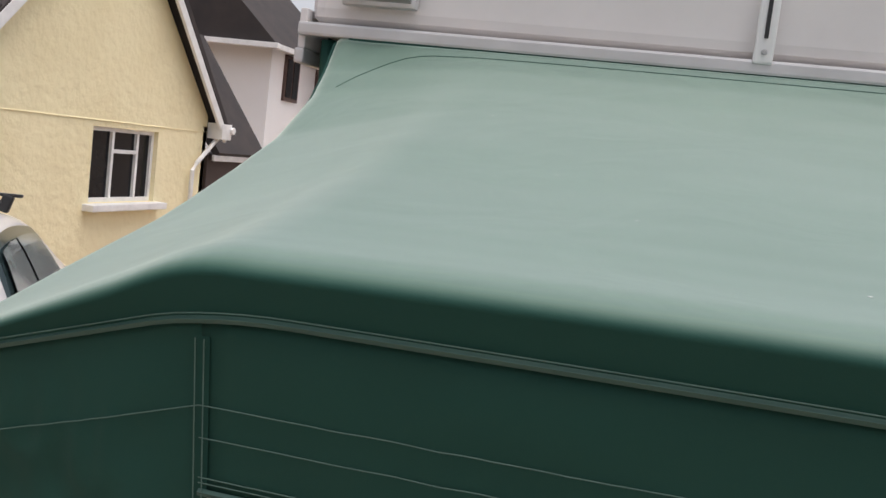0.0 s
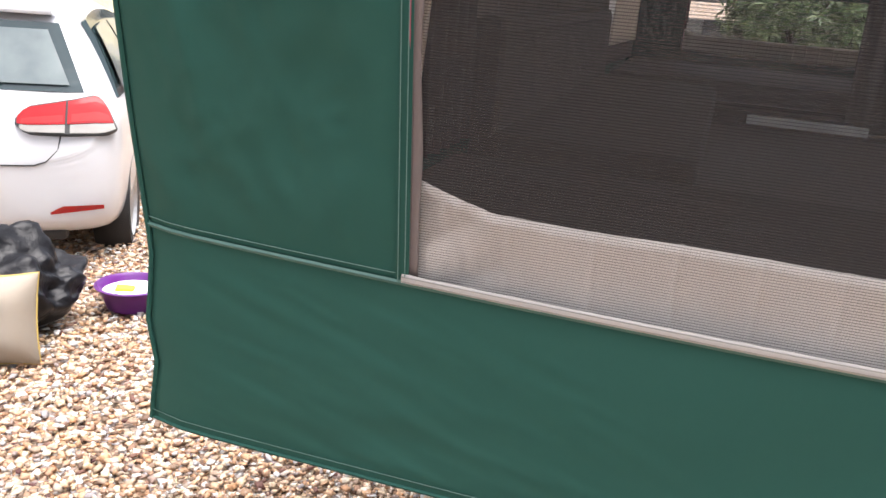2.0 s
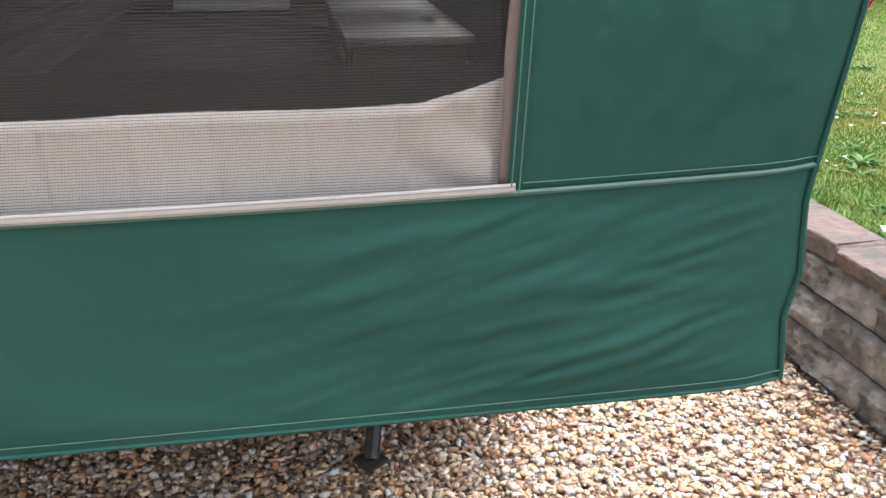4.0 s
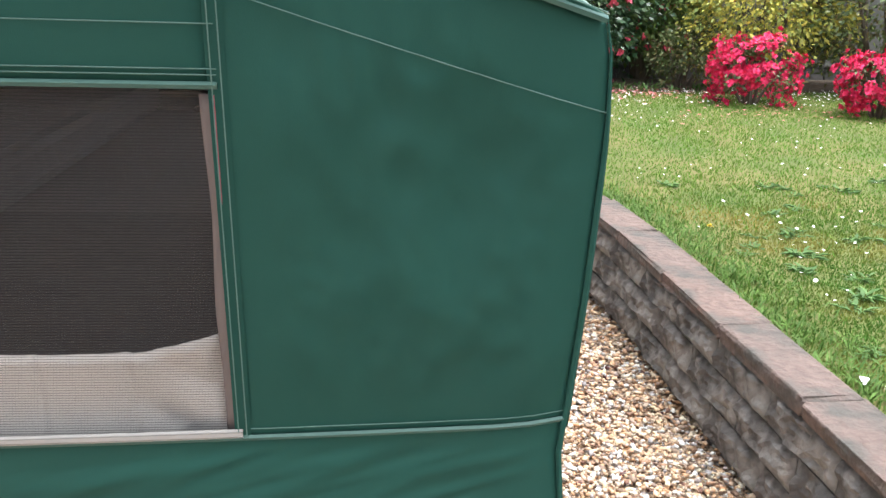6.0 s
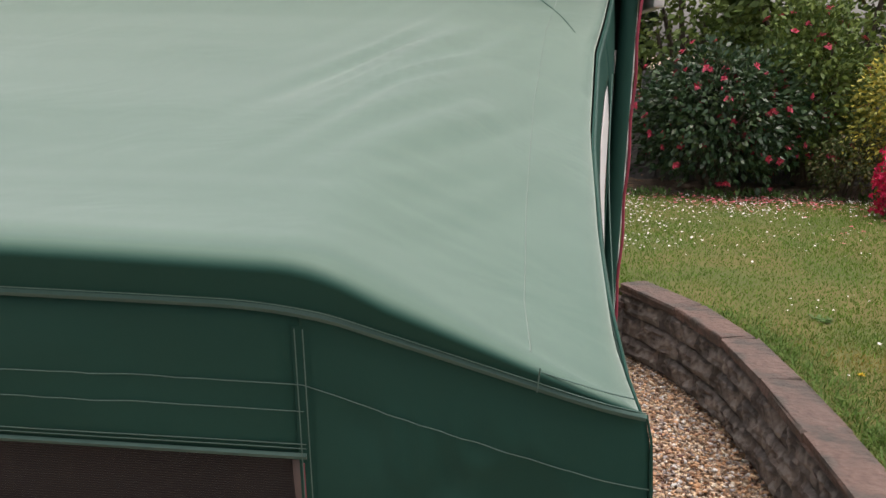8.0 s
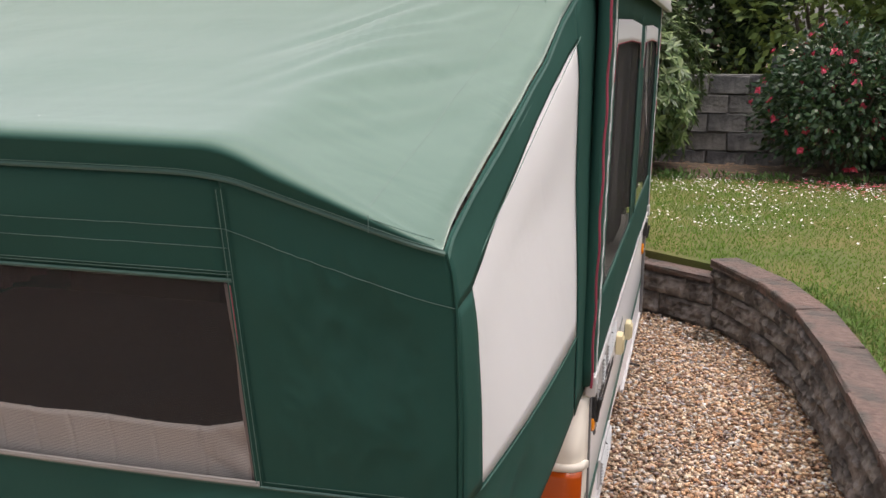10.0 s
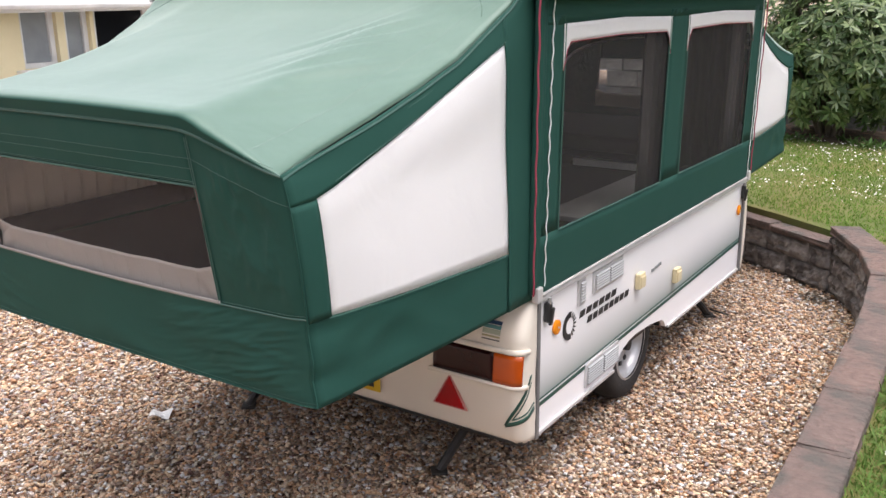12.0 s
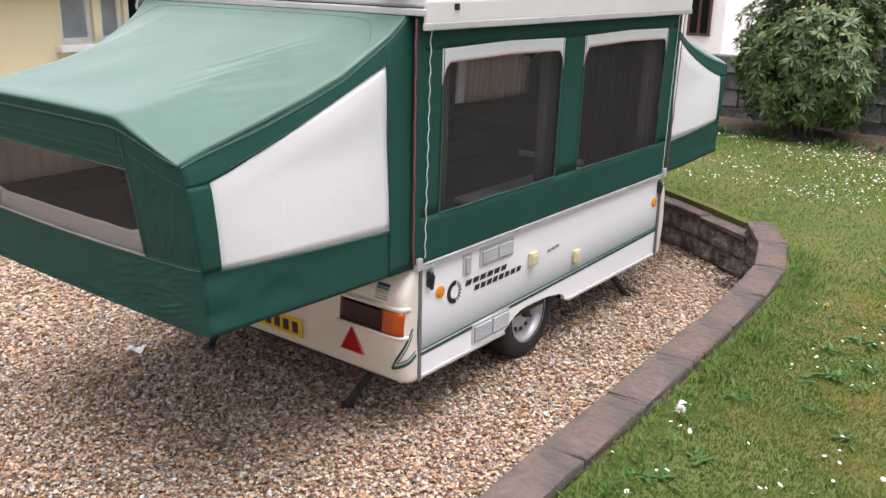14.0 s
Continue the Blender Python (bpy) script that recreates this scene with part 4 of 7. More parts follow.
YA, YB = 1.205, 3.915
openings = ((1.345, 2.405), (2.655, 3.735))
for sx in (-1, 1):
    side_cloth(sx, YA, YB, 0.868, 1.122, GREEN, "wall_cloth", "green canvas side wall", (50, 6))
    side_cloth(sx, YA, YB, 1.893, 2.05, GREEN, "wall_cloth", "", (50, 4))
    for a, b in ((YA, 1.345), (2.405, 2.655), (3.735, YB)):
        side_cloth(sx, a, b, 1.120, 1.927, GREEN, "wall_cloth", "", (4, 12))
    for a, b in openings:
        net = part("window_netting", sheet(lambda u, v: (sx * (tent_x(1.12 + 0.72 * v) - 0.004), a + (b - a) * u, 1.12 + 0.72 * v), 12, 12, uv=True), NET, camper, "dark netting of a side window")

        def white_arch(u, v):
            y = a - 0.012 + (b - a + 0.024) * u
            k = abs(2 * u - 1)
            top = 1.905 - 0.01 * k
            width = 0.068 + 0.10 * max(0.0, (k - 0.90) / 0.10) ** 2
            z = top - width * (1 - v)
            return (sx * (tent_x(z) + 0.003), y, z)
        cloth_part("window_flap", white_arch, 40, 4, WHITE_CANVAS, net, "white canvas flap rolled up above the netting")
        lower = [white_arch(k / 40, 0.0) for k in range(41)]
        part("flap_piping", tube([(p[0] + sx * 0.002, p[1], p[2]) for p in lower], 0.0015, 5), RED_CORD, net)
        part("window_piping", tube([(sx * (tent_x(1.12 + 0.8 * k / 20) + 0.002), yy, 1.12 + 0.78 * k / 20) for k in range(21) for yy in (a,)], 0.004, 5), HEM, net)
        part("window_piping", tube([(sx * (tent_x(1.12 + 0.8 * k / 20) + 0.002), b, 1.12 + 0.78 * k / 20) for k in range(21)], 0.004, 5), HEM, net)
        part("window_piping", tube([(sx * (tent_x(1.12) + 0.002), a + (b - a) * k / 10, 1.12) for k in range(11)], 0.004, 5), HEM, net)
    part("foot_hem", tube([(sx * (tent_x(0.885) + 0.004), YA + (YB - YA) * k / 20, 0.885) for k in range(21)], 0.006, 6), ALU, camper)
    for yy, s in ((YA, -1), (YB, 1)):
        # rolled dark edge with its lacing
        def roll(u, v):
            z = 0.90 + 1.14 * v
            t = math.tau * u
            return (sx * (tent_x(z) - 0.014 + 0.018 * math.cos(t)), yy + s * 0.018 + 0.030 * math.sin(t), z)
        cloth_part("corner_roll", roll, 12, 20, GREEN, camper, "dark green rolled canvas corner edge")
        part("lacing", tube([(sx * (tent_x(0.92 + 1.11 * k / 90) + 0.010), yy - s * 0.030 + 0.0045 * math.sin(k * 0.9), 0.92 + 1.11 * k / 90) for k in range(91)], 0.0027, 5), WHITE_CORD, camper, "white lacing cord down the corner")
        if sx > 0:
            part("cord", tube([(sx * (tent_x(0.90 + 1.13 * k / 40) + 0.006 + 0.002 * math.sin(k)), yy + s * 0.070 - s * 0.02 * (1 - k / 40), 0.90 + 1.13 * k / 40) for k in range(41)], 0.0036, 5), RED_CORD, camper, "red elastic cord down the corner")
        part("post_foot", box((sx * 0.995, yy + s * 0.01, 0.895), (0.03, 0.04, 0.06), 0.005), ALU, camper)
    # inner curtains beside the windows, on the left darkened for the dim inside
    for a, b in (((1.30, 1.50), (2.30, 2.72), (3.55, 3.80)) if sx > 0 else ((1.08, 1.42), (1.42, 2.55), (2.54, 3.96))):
        cloth_part("inner_curtain", lambda u, v: (sx * (tent_x(1.1 + 0.85 * v) - 0.07 + 0.018 * math.sin(75 * (a + (b - a) * u))), a + (b - a) * u, 1.05 + 0.92 * v), 36, 4, DIM_CURTAIN if sx < 0 and a > 1.1 else MATTRESS, camper)

# hard roof
roof_top = part("roof", box((0, 2.56, 2.225), (2.09, 2.80, 0.30), 0.035, None, 3), ROOF_WHITE, camper, "off-white hard roof with aluminium edge trim")
part("edge_trim", box((0, 1.150, 2.059), (2.12, 0.030, 0.030), 0.006), ALU, roof_top)
part("edge_trim", box((0, 3.970, 2.059), (2.12, 0.030, 0.030), 0.006), ALU, roof_top)
for sx in (-1, 1):
    part("edge_trim", box((sx * 1.056, 2.56, 2.000), (0.024, 2.83, 0.034), 0.006), ALU, roof_top)
    part("roof_side", box((sx * 1.054, 2.56, 2.061), (0.018, 2.82, 0.088), 0.004), ROOF_WHITE, roof_top)
    v = part("roof_vent", box((sx * 0.875, 1.138, 2.155), (0.17, 0.03, 0.08), 0.008), ALU, roof_top, "grey louvred roof vent")
    for k in range(4):
        part("slat", box((sx * 0.875, 1.122, 2.130 + 0.018 * k), (0.15, 0.022, 0.006), 0.002, turned(-25)), STEEL, v)
    part("roof_catch", box((sx * 1.066, 1.36, 2.08), (0.012, 0.03, 0.03), 0.003), BLACK, roof_top)
strut = part("roof_stay", box((-0.075, 1.136, 2.15), (0.038, 0.012, 0.17), 0.005), UPVC, roof_top, "white slotted stay on the roof end")
part("slot", box((-0.075, 1.129, 2.17), (0.008, 0.003, 0.11)), BLACK, strut)
part("screw", moved(lathe([(0.0, 0.0), (0.006, 0.0), (0.004, 0.003), (0, 0.003)], 8), Matrix.Translation((-0.075, 1.128, 2.088)) @ turned(90)), STEEL, strut)
# ridge hem where canopy meets roof
for yy in (1.135, 3.925):
    part("canopy_hem", box((0, yy + (0.012 if yy < 2 else -0.012), 2.038), (1.88, 0.02, 0.03), 0.006), GREEN, roof_top)

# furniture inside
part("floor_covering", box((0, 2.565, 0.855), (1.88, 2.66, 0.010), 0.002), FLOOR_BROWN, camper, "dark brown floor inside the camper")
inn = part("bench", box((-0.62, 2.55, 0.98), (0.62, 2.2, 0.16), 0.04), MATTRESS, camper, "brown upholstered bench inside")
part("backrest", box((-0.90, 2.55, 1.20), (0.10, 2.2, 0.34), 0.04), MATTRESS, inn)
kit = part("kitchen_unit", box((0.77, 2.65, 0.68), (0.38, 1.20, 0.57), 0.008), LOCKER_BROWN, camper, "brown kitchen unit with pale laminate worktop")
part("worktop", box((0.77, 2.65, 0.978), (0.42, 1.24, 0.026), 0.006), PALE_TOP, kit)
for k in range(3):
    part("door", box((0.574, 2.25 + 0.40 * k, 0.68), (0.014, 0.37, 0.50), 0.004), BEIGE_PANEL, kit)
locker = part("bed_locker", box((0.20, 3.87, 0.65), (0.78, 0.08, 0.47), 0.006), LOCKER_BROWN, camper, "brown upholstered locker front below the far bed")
part("edging", box((0.13, 3.815, 0.896), (0.56, 0.03, 0.044), 0.005), WHITE_EDGE, locker, "white top edging")

# Black strip stands in for shade under the moulding's lower edge
skinned("underside_strip", sheet(lambda u, v: mould(Y0, -1, -1.0 + 2.0 * u, 0.276 + 0.016 * v, 0.004), 60, 2), BLACK, camper, "black strip for the end panel's shaded underside", 0.006)
# Added dark sheet, placed so the far side window looks dark from the camera
cloth_part("dark_sheet", lambda u, v: (0.30 + 0.63 * u, 3.86 + 0.02 * math.sin(40 * u), 0.92 + 1.10 * v), 60, 3, MATTRESS, camper, "added dark brown sheet half across the far bed")


# ---- ground ----
def from_arrays(name, verts, faces, mat, per, parent=None):
    """A mesh from arrays of corners and equal-sided faces."""
    me = bpy.data.meshes.new(name)
    nv, nf = len(verts), len(faces)
    me.vertices.add(nv)
    me.vertices.foreach_set("co", np.asarray(verts, np.float32).ravel())
    me.loops.add(nf * per)
    me.polygons.add(nf)
    me.loops.foreach_set("vertex_index", np.asarray(faces, np.int32).ravel())
    me.polygons.foreach_set("loop_start", np.arange(nf, dtype=np.int32) * per)
    me.update(calc_edges=True)
    me.materials.append(mat)
    ob = new(name, me)
    ob.parent = parent
    return ob


LAWN_Z = 0.40
STONE_COLOURS = [(0.093, 0.032, 0.031), (0.629, 0.399, 0.246), (0.780, 0.602, 0.405), (0.185, 0.109, 0.073), (0.780, 0.692, 0.547), (0.511, 0.274, 0.137), (0.308, 0.271, 0.269), (0.780, 0.770, 0.750), (0.651, 0.387, 0.214), (0.159, 0.106, 0.076), (0.780, 0.589, 0.428)]


def gravel_ground():
    """Bedded gravel: every cell a stone of its own colour, shade between painted dark."""
    m = bpy.data.materials.new("bedded_gravel")
    m.use_nodes = True
    n, l = m.node_tree.nodes, m.node_tree.links
    b = n["Principled BSDF"]
    b.inputs["Roughness"].default_value = 0.85
    co = n.new("ShaderNodeTexCoord")
    cell, gap = n.new("ShaderNodeTexVoronoi"), n.new("ShaderNodeTexVoronoi")
    gap.feature = 'DISTANCE_TO_EDGE'
    for v in (cell, gap):
        v.inputs["Scale"].default_value = 48.0
        l.new(co.outputs["Object"], v.inputs["Vector"])
    sep = n.new("ShaderNodeSeparateColor")
    l.new(cell.outputs["Color"], sep.inputs["Color"])
    ramp = n.new("ShaderNodeValToRGB")
    els = ramp.color_ramp.elements
    while len(els) < len(STONE_COLOURS):
        els.new(0.5)
    for i, c in enumerate(STONE_COLOURS):
        els[i].position, els[i].color = i / (len(STONE_COLOURS) - 1), (*c, 1)
    l.new(sep.outputs["Red"], ramp.inputs["Fac"])
    dark = n.new("ShaderNodeMapRange")
    dark.inputs["From Max"].default_value, dark.inputs["To Min"].default_value, dark.inputs["To Max"].default_value = 0.10, 0.35, 0.88
    l.new(gap.outputs["Distance"], dark.inputs["Value"])
    mix = n.new("ShaderNodeMix")
    mix.data_type, mix.blend_type = 'RGBA', 'MULTIPLY'
    mix.inputs["Factor"].default_value = 1.0
    l.new(ramp.outputs["Color"], mix.inputs["A"])
    l.new(dark.outputs["Result"], mix.inputs["B"])
    l.new(mix.outputs["Result"], b.inputs["Base Color"])
    bu = n.new("ShaderNodeBump")
    bu.inputs["Strength"].default_value, bu.inputs["Distance"].default_value = 0.8, 0.01
    l.new(dark.outputs["Result"], bu.inputs["Height"])
    l.new(bu.outputs["Normal"], b.inputs["Normal"])
    return m


SOIL = gravel_ground()


def fall(x):
    """The drive falls towards the houses, by an amount fitted to the camera's view."""
    return -0.066 * np.clip(-x - 0.9, 0.0, 7.0)


XS_GROUND = [-300.0, -7.9, -0.9, 300.0]
gr = part("ground", sheet(lambda u, v: (XS_GROUND[round(3 * u)], (v - 0.5) * 600, float(fall(XS_GROUND[round(3 * u)])) - 0.022), 3, 4), SOIL, None)
tagged(gr, "pale gravel ground reaching into the distance", "ground", kind="structure")

STONES = island_material("gravel_stones", STONE_COLOURS, 0.65, grain=110.0)


def chip():
    """An angular chip of stone: a cube with one corner row knocked in."""
    v = np.array([(x, y, z) for x in (-1, 1) for y in (-1, 1) for z in (-1, 1)], float) * 0.82
    v[[1, 3, 5, 7], :2] *= 0.72
    q = [(0, 1, 3, 2), (4, 6, 7, 5), (0, 4, 5, 1), (2, 3, 7, 6), (0, 2, 6, 4), (1, 5, 7, 3)]
    return v, np.array([t for a, b, c, d in q for t in ((a, b, c), (a, c, d))])


def scatter(name, label, n, region, size, mat, seed, z0=-0.016, keep=None):
    """Loose stones lying over a region."""
    rng = np.random.default_rng(seed)
    x = rng.uniform(region[0], region[1], n)
    y = rng.uniform(region[2], region[3], n)
    x, y = x + rng.normal(0, 0.22, n), y + rng.normal(0, 0.22, n)
    if keep is not None:
        ok = keep(x, y)
        x, y = x[ok], y[ok]
        n = len(x)
    bv, bf = chip()
    s = rng.uniform(size[0], size[1], (n, 1)) * np.array([1.08, 0.78, 0.38]) * rng.uniform(0.65, 1.35, (n, 3))
    v = bv[None] * s[:, None] * rng.uniform(0.62, 1.15, (n, len(bv), 1)) + rng.normal(0, 0.16, (n, len(bv), 3)) * s[:, None]
    a, b = rng.uniform(0, math.tau, n), rng.normal(0, 0.34, n)
    cb, sb, ca, sa = np.cos(b)[:, None], np.sin(b)[:, None], np.cos(a)[:, None], np.sin(a)[:, None]
    X, Y, Z = v[..., 0], v[..., 1], v[..., 2]
    Y, Z = Y * cb - Z * sb, Y * sb + Z * cb
    X, Y = X * ca - Y * sa, X * sa + Y * ca
    z = z0 + rng.uniform(-0.006, 0.019, n) + fall(x)
    out = np.stack([X + x[:, None], Y + y[:, None], Z + z[:, None]], -1).reshape(-1, 3)
    fa = (bf[None] + (np.arange(n) * len(bv))[:, None, None]).reshape(-1, 3)
    ob = from_arrays(name, out, fa, mat, 3)
    return tagged(ob, label, "gravel", kind="stuff")


# the kerb wall's line, seen from above: inner face of the wall
WALL_LINE = [(2.06, -6.0), (1.995, 0.3), (1.96, 1.4), (1.925, 2.2), (1.905, 2.85), (1.86, 3.40), (1.80, 3.80), (1.63, 4.28), (1.395, 4.68)]
LOW_LINE = [(1.40, 4.63), (0.92, 4.96), (0.42, 5.26), (-0.50, 5.70), (-2.30, 6.20), (-4.0, 6.5)]


def line_x(y):
    return np.interp(y, [p[1] for p in WALL_LINE], [p[0] for p in WALL_LINE])


def on_drive(x, y):
    low_y = np.interp(x, [p[0] for p in LOW_LINE[::-1]], [p[1] for p in LOW_LINE[::-1]])
    return (x < line_x(y) + 0.02) & ~((y > low_y) & (x > -4.0))


scatter("gravel", "loose mixed brown and grey pea gravel", 108000, (-1.5, 1.95, -0.3, 4.9), (0.006, 0.0155), STONES, 3, keep=on_drive)
scatter("gravel", "loose mixed brown and grey pea gravel", 28000, (-4.4, -1.5, -0.6, 5.4), (0.010, 0.020), STONES, 4, keep=on_drive)
scatter("gravel", "loose mixed brown and grey pea gravel", 8000, (-7.1, -4.4, -2.0, 9.0), (0.018, 0.032), STONES, 5)
scatter("gravel", "loose mixed brown and grey pea gravel", 36000, (-4.0, 1.9, -3.2, -0.3), (0.009, 0.018), STONES, 6, keep=on_drive)


# ---- kerb wall of rock-faced blocks with coping slabs ----
BLOCK = island_material("rock_faced_block", [(0.088, 0.080, 0.076), (0.125, 0.112, 0.106), (0.150, 0.130, 0.121), (0.102, 0.094, 0.090), (0.166, 0.146, 0.135)], 0.9, "Random", bump=1.0, patch=((0.33, 0.31, 0.295), 8.0, 0.85))
COPING = island_material("pinkish_coping_stone", [(0.159, 0.11, 0.0946), (0.176, 0.119, 0.101), (0.153, 0.11, 0.0963), (0.169, 0.119, 0.103)], 0.85, "Random", bump=0.9, patch=((0.078, 0.072, 0.064), 8.0, 0.95), grain=30.0)
MORTAR = material("grey_mortar", (0.16, 0.15, 0.14), 0.95)


def along(line, step):
    """Points and headings at even steps along a line seen from above."""
    pts = [Vector(p) for p in line]
    out, i, p = [], 0, pts[0].copy()
    left = step
    a = pts[0].copy()
    out.append(a.copy())
    for q in pts[1:]:
        while (q - a).length >= left:
            a = a + (q - a).normalized() * left
            out.append(a.copy())
            left = step
        left -= (q - a).length
        a = q.copy()
    return out


def block_mesh(name, L, D, H, rough, seed, mat):
    """One block: its face knocked off rough, its edges broken."""
    rng = random.Random(seed)
    bm = bmesh.new()
    nu, nv = 18, 7
    front = [[bm.verts.new((L * (i / nu - 0.5), -D / 2 - (rough * max(0.1, 0.65 + 1.1 * noise.noise(Vector((i * 0.24 + 1.7 * seed, j * 0.45, seed * 0.37))) + 0.8 * abs(noise.noise(Vector((i * 0.6, j * 0.9 + seed, 2.0)))) + rng.uniform(-0.16, 0.16)) if 0 < i < nu and 0 < j < nv else 0.0), H * j / nv)) for j in range(nv + 1)] for i in range(nu + 1)]
    for i in range(nu):
        for j in range(nv):
            bm.faces.new((front[i][j], front[i + 1][j], front[i + 1][j + 1], front[i][j + 1]))
    back = [bm.verts.new((x, D / 2, z)) for x, z in ((-L / 2, 0), (L / 2, 0), (L / 2, H), (-L / 2, H))]
    bm.faces.new([r[nv] for r in front] + [back[2], back[3]])
    bm.faces.new([r[0] for r in front][::-1] + [back[0], back[1]])
    bm.faces.new(front[0] + [back[3], back[0]])
    bm.faces.new(front[nu][::-1] + [back[1], back[2]])
    bmesh.ops.recalc_face_normals(bm, faces=bm.faces)
    me = bpy.data.meshes.new(name)
    bm.to_mesh(me)
    bm.free()
    me.materials.append(mat)
    return me


def slab_mesh(name, L, D, H, seed, mat):
    rng = random.Random(seed)
    bm = box((0, 0, H / 2), (L, D, H), 0.011, None, 2)
    for v in bm.verts:
        v.co += Vector((rng.uniform(-1, 1), rng.uniform(-1, 1), rng.uniform(-1, 1))) * 0.006
    me = bpy.data.meshes.new(name)
    bm.to_mesh(me)
    bm.free()
    me.materials.append(mat)
    return me


def build_wall(name, label, line, courses, height, thick, coping_w, coping_h, cap_len):
    core = bmesh.new()
    for a, b in zip(line, line[1:]):
        d = Vector((b[0] - a[0], b[1] - a[1]))
        turn = math.degrees(math.atan2(d.y, d.x))
        c = (Vector(a) + Vector(b)) / 2
        nrm = Vector((d.y, -d.x)).normalized()
        c += nrm * (thick / 2)
        add_box(core, (c.x, c.y, height / 2 - 0.03), (d.length + 0.02, thick - 0.03, height + 0.02), 0.0, turned(0, 0, turn))
    wall = part(name, core, MORTAR, None)
    tagged(wall, label, "wall", kind="structure")
    h = height / courses
    total = sum((Vector(b) - Vector(a)).length for a, b in zip(line, line[1:]))
    L = total / round(total / 0.40)
    meshes = [block_mesh("block", L - 0.005, thick, h - 0.005, 0.021, 40 + k, BLOCK) for k in range(6)]
    halves = [block_mesh("half_block", L / 2 - 0.005, thick, h - 0.005, 0.018, 60 + k, BLOCK) for k in range(2)]
    ends = along(line, L / 2)
    if len(ends) < 2 * round(total / L) + 1:
        ends.append(Vector(line[-1]))

    def lay(name, me, a, b, z, out):
        d = b - a
        nrm = Vector((d.y, -d.x)).normalized()
        c = (a + b) / 2 + nrm * out
        ob = new(name, me)
        ob.parent = wall
        return ob, c, math.degrees(math.atan2(d.y, d.x))
    for row in range(courses):
        k = 0
        while k < len(ends) - 1:
            step = 1 if row % 2 and k in (0, len(ends) - 2) else 2
            me = halves[k % 2] if step == 1 else meshes[(k * 5 + row * 3) % 6]
            ob, c, turn = lay("block", me, ends[k], ends[min(k + step, len(ends) - 1)], 0, thick / 2)
            ob.matrix_world = pose(c.x, c.y, row * h + 0.004, 0, 0, turn + 180 + random.uniform(-1, 1))
            k += step
    C = total / round(total / cap_len)
    slabs = [slab_mesh("coping_slab", C - 0.003, coping_w, coping_h, 70 + k, COPING) for k in range(4)]
    p = along(line, C)
    if len(p) < round(total / C) + 1:
        p.append(Vector(line[-1]))
    for k, (a, b) in enumerate(zip(p, p[1:])):
        ob, c, turn = lay("coping_slab", slabs[k % 4], a, b, 0, coping_w / 2 - 0.025)
        ob.matrix_world = pose(c.x, c.y, height + random.uniform(0.0, 0.004), random.uniform(-0.6, 0.6), random.uniform(-0.4, 0.4), turn)
    return wall


# ---- lawn ----
LAWN_SOIL = material("mown_lawn", (0.068, 0.105, 0.020), 0.95, (0.135, 0.125, 0.036), scale=1.7, amount=1.0, bump=0.8, bump_scale=70, fine=0.5, detail=40)
lawn_pts = [(x + 0.10, y) for x, y in WALL_LINE] + [(x, y + 0.12) for x, y in LOW_LINE] + [(-4.0, 9.6), (16.0, 9.6), (16.0, -6.0)]
bm = bmesh.new()
loop = [bm.verts.new((x, y, LAWN_Z)) for x, y in lawn_pts]
fa = bm.faces.new(loop)
got = bmesh.ops.extrude_face_region(bm, geom=[fa])
bmesh.ops.translate(bm, verts=[v for v in got["geom"] if isinstance(v, bmesh.types.BMVert)], vec=(0, 0, -LAWN_Z - 0.02))
bmesh.ops.recalc_face_normals(bm, faces=bm.faces)
lawn = part("lawn", bm, LAWN_SOIL, None)
tagged(lawn, "raised mown lawn held by a low wall", "lawn", kind="structure")


def in_lawn(x, y):
    low_y = np.where(x > 1.6, 4.3, np.interp(x, [p[0] for p in LOW_LINE[::-1]], [p[1] for p in LOW_LINE[::-1]]))
    right = x > line_x(y) + 0.175
    return (right & (y < 4.6)) | ((y >= 4.6) & (y > low_y + 0.18))


GRASS = island_material("grass_blades", [(0.0797, 0.188, 0.0202), (0.12, 0.263, 0.0275), (0.139, 0.288, 0.0367), (0.18, 0.263, 0.0459), (0.0894, 0.225, 0.0229), (0.159, 0.3, 0.0413)], 0.8, translucent=0.3, patch=((0.20, 0.20, 0.045), 1.9, 0.35))
WORN_GRASS = island_material("worn_grass_blades", [(0.0496, 0.14, 0.0142), (0.0749, 0.185, 0.0197), (0.0994, 0.206, 0.0268), (0.144, 0.194, 0.0378), (0.0642, 0.161, 0.0166)], 0.8, translucent=0.3, patch=((0.33, 0.24, 0.06), 2.1, 1.0))


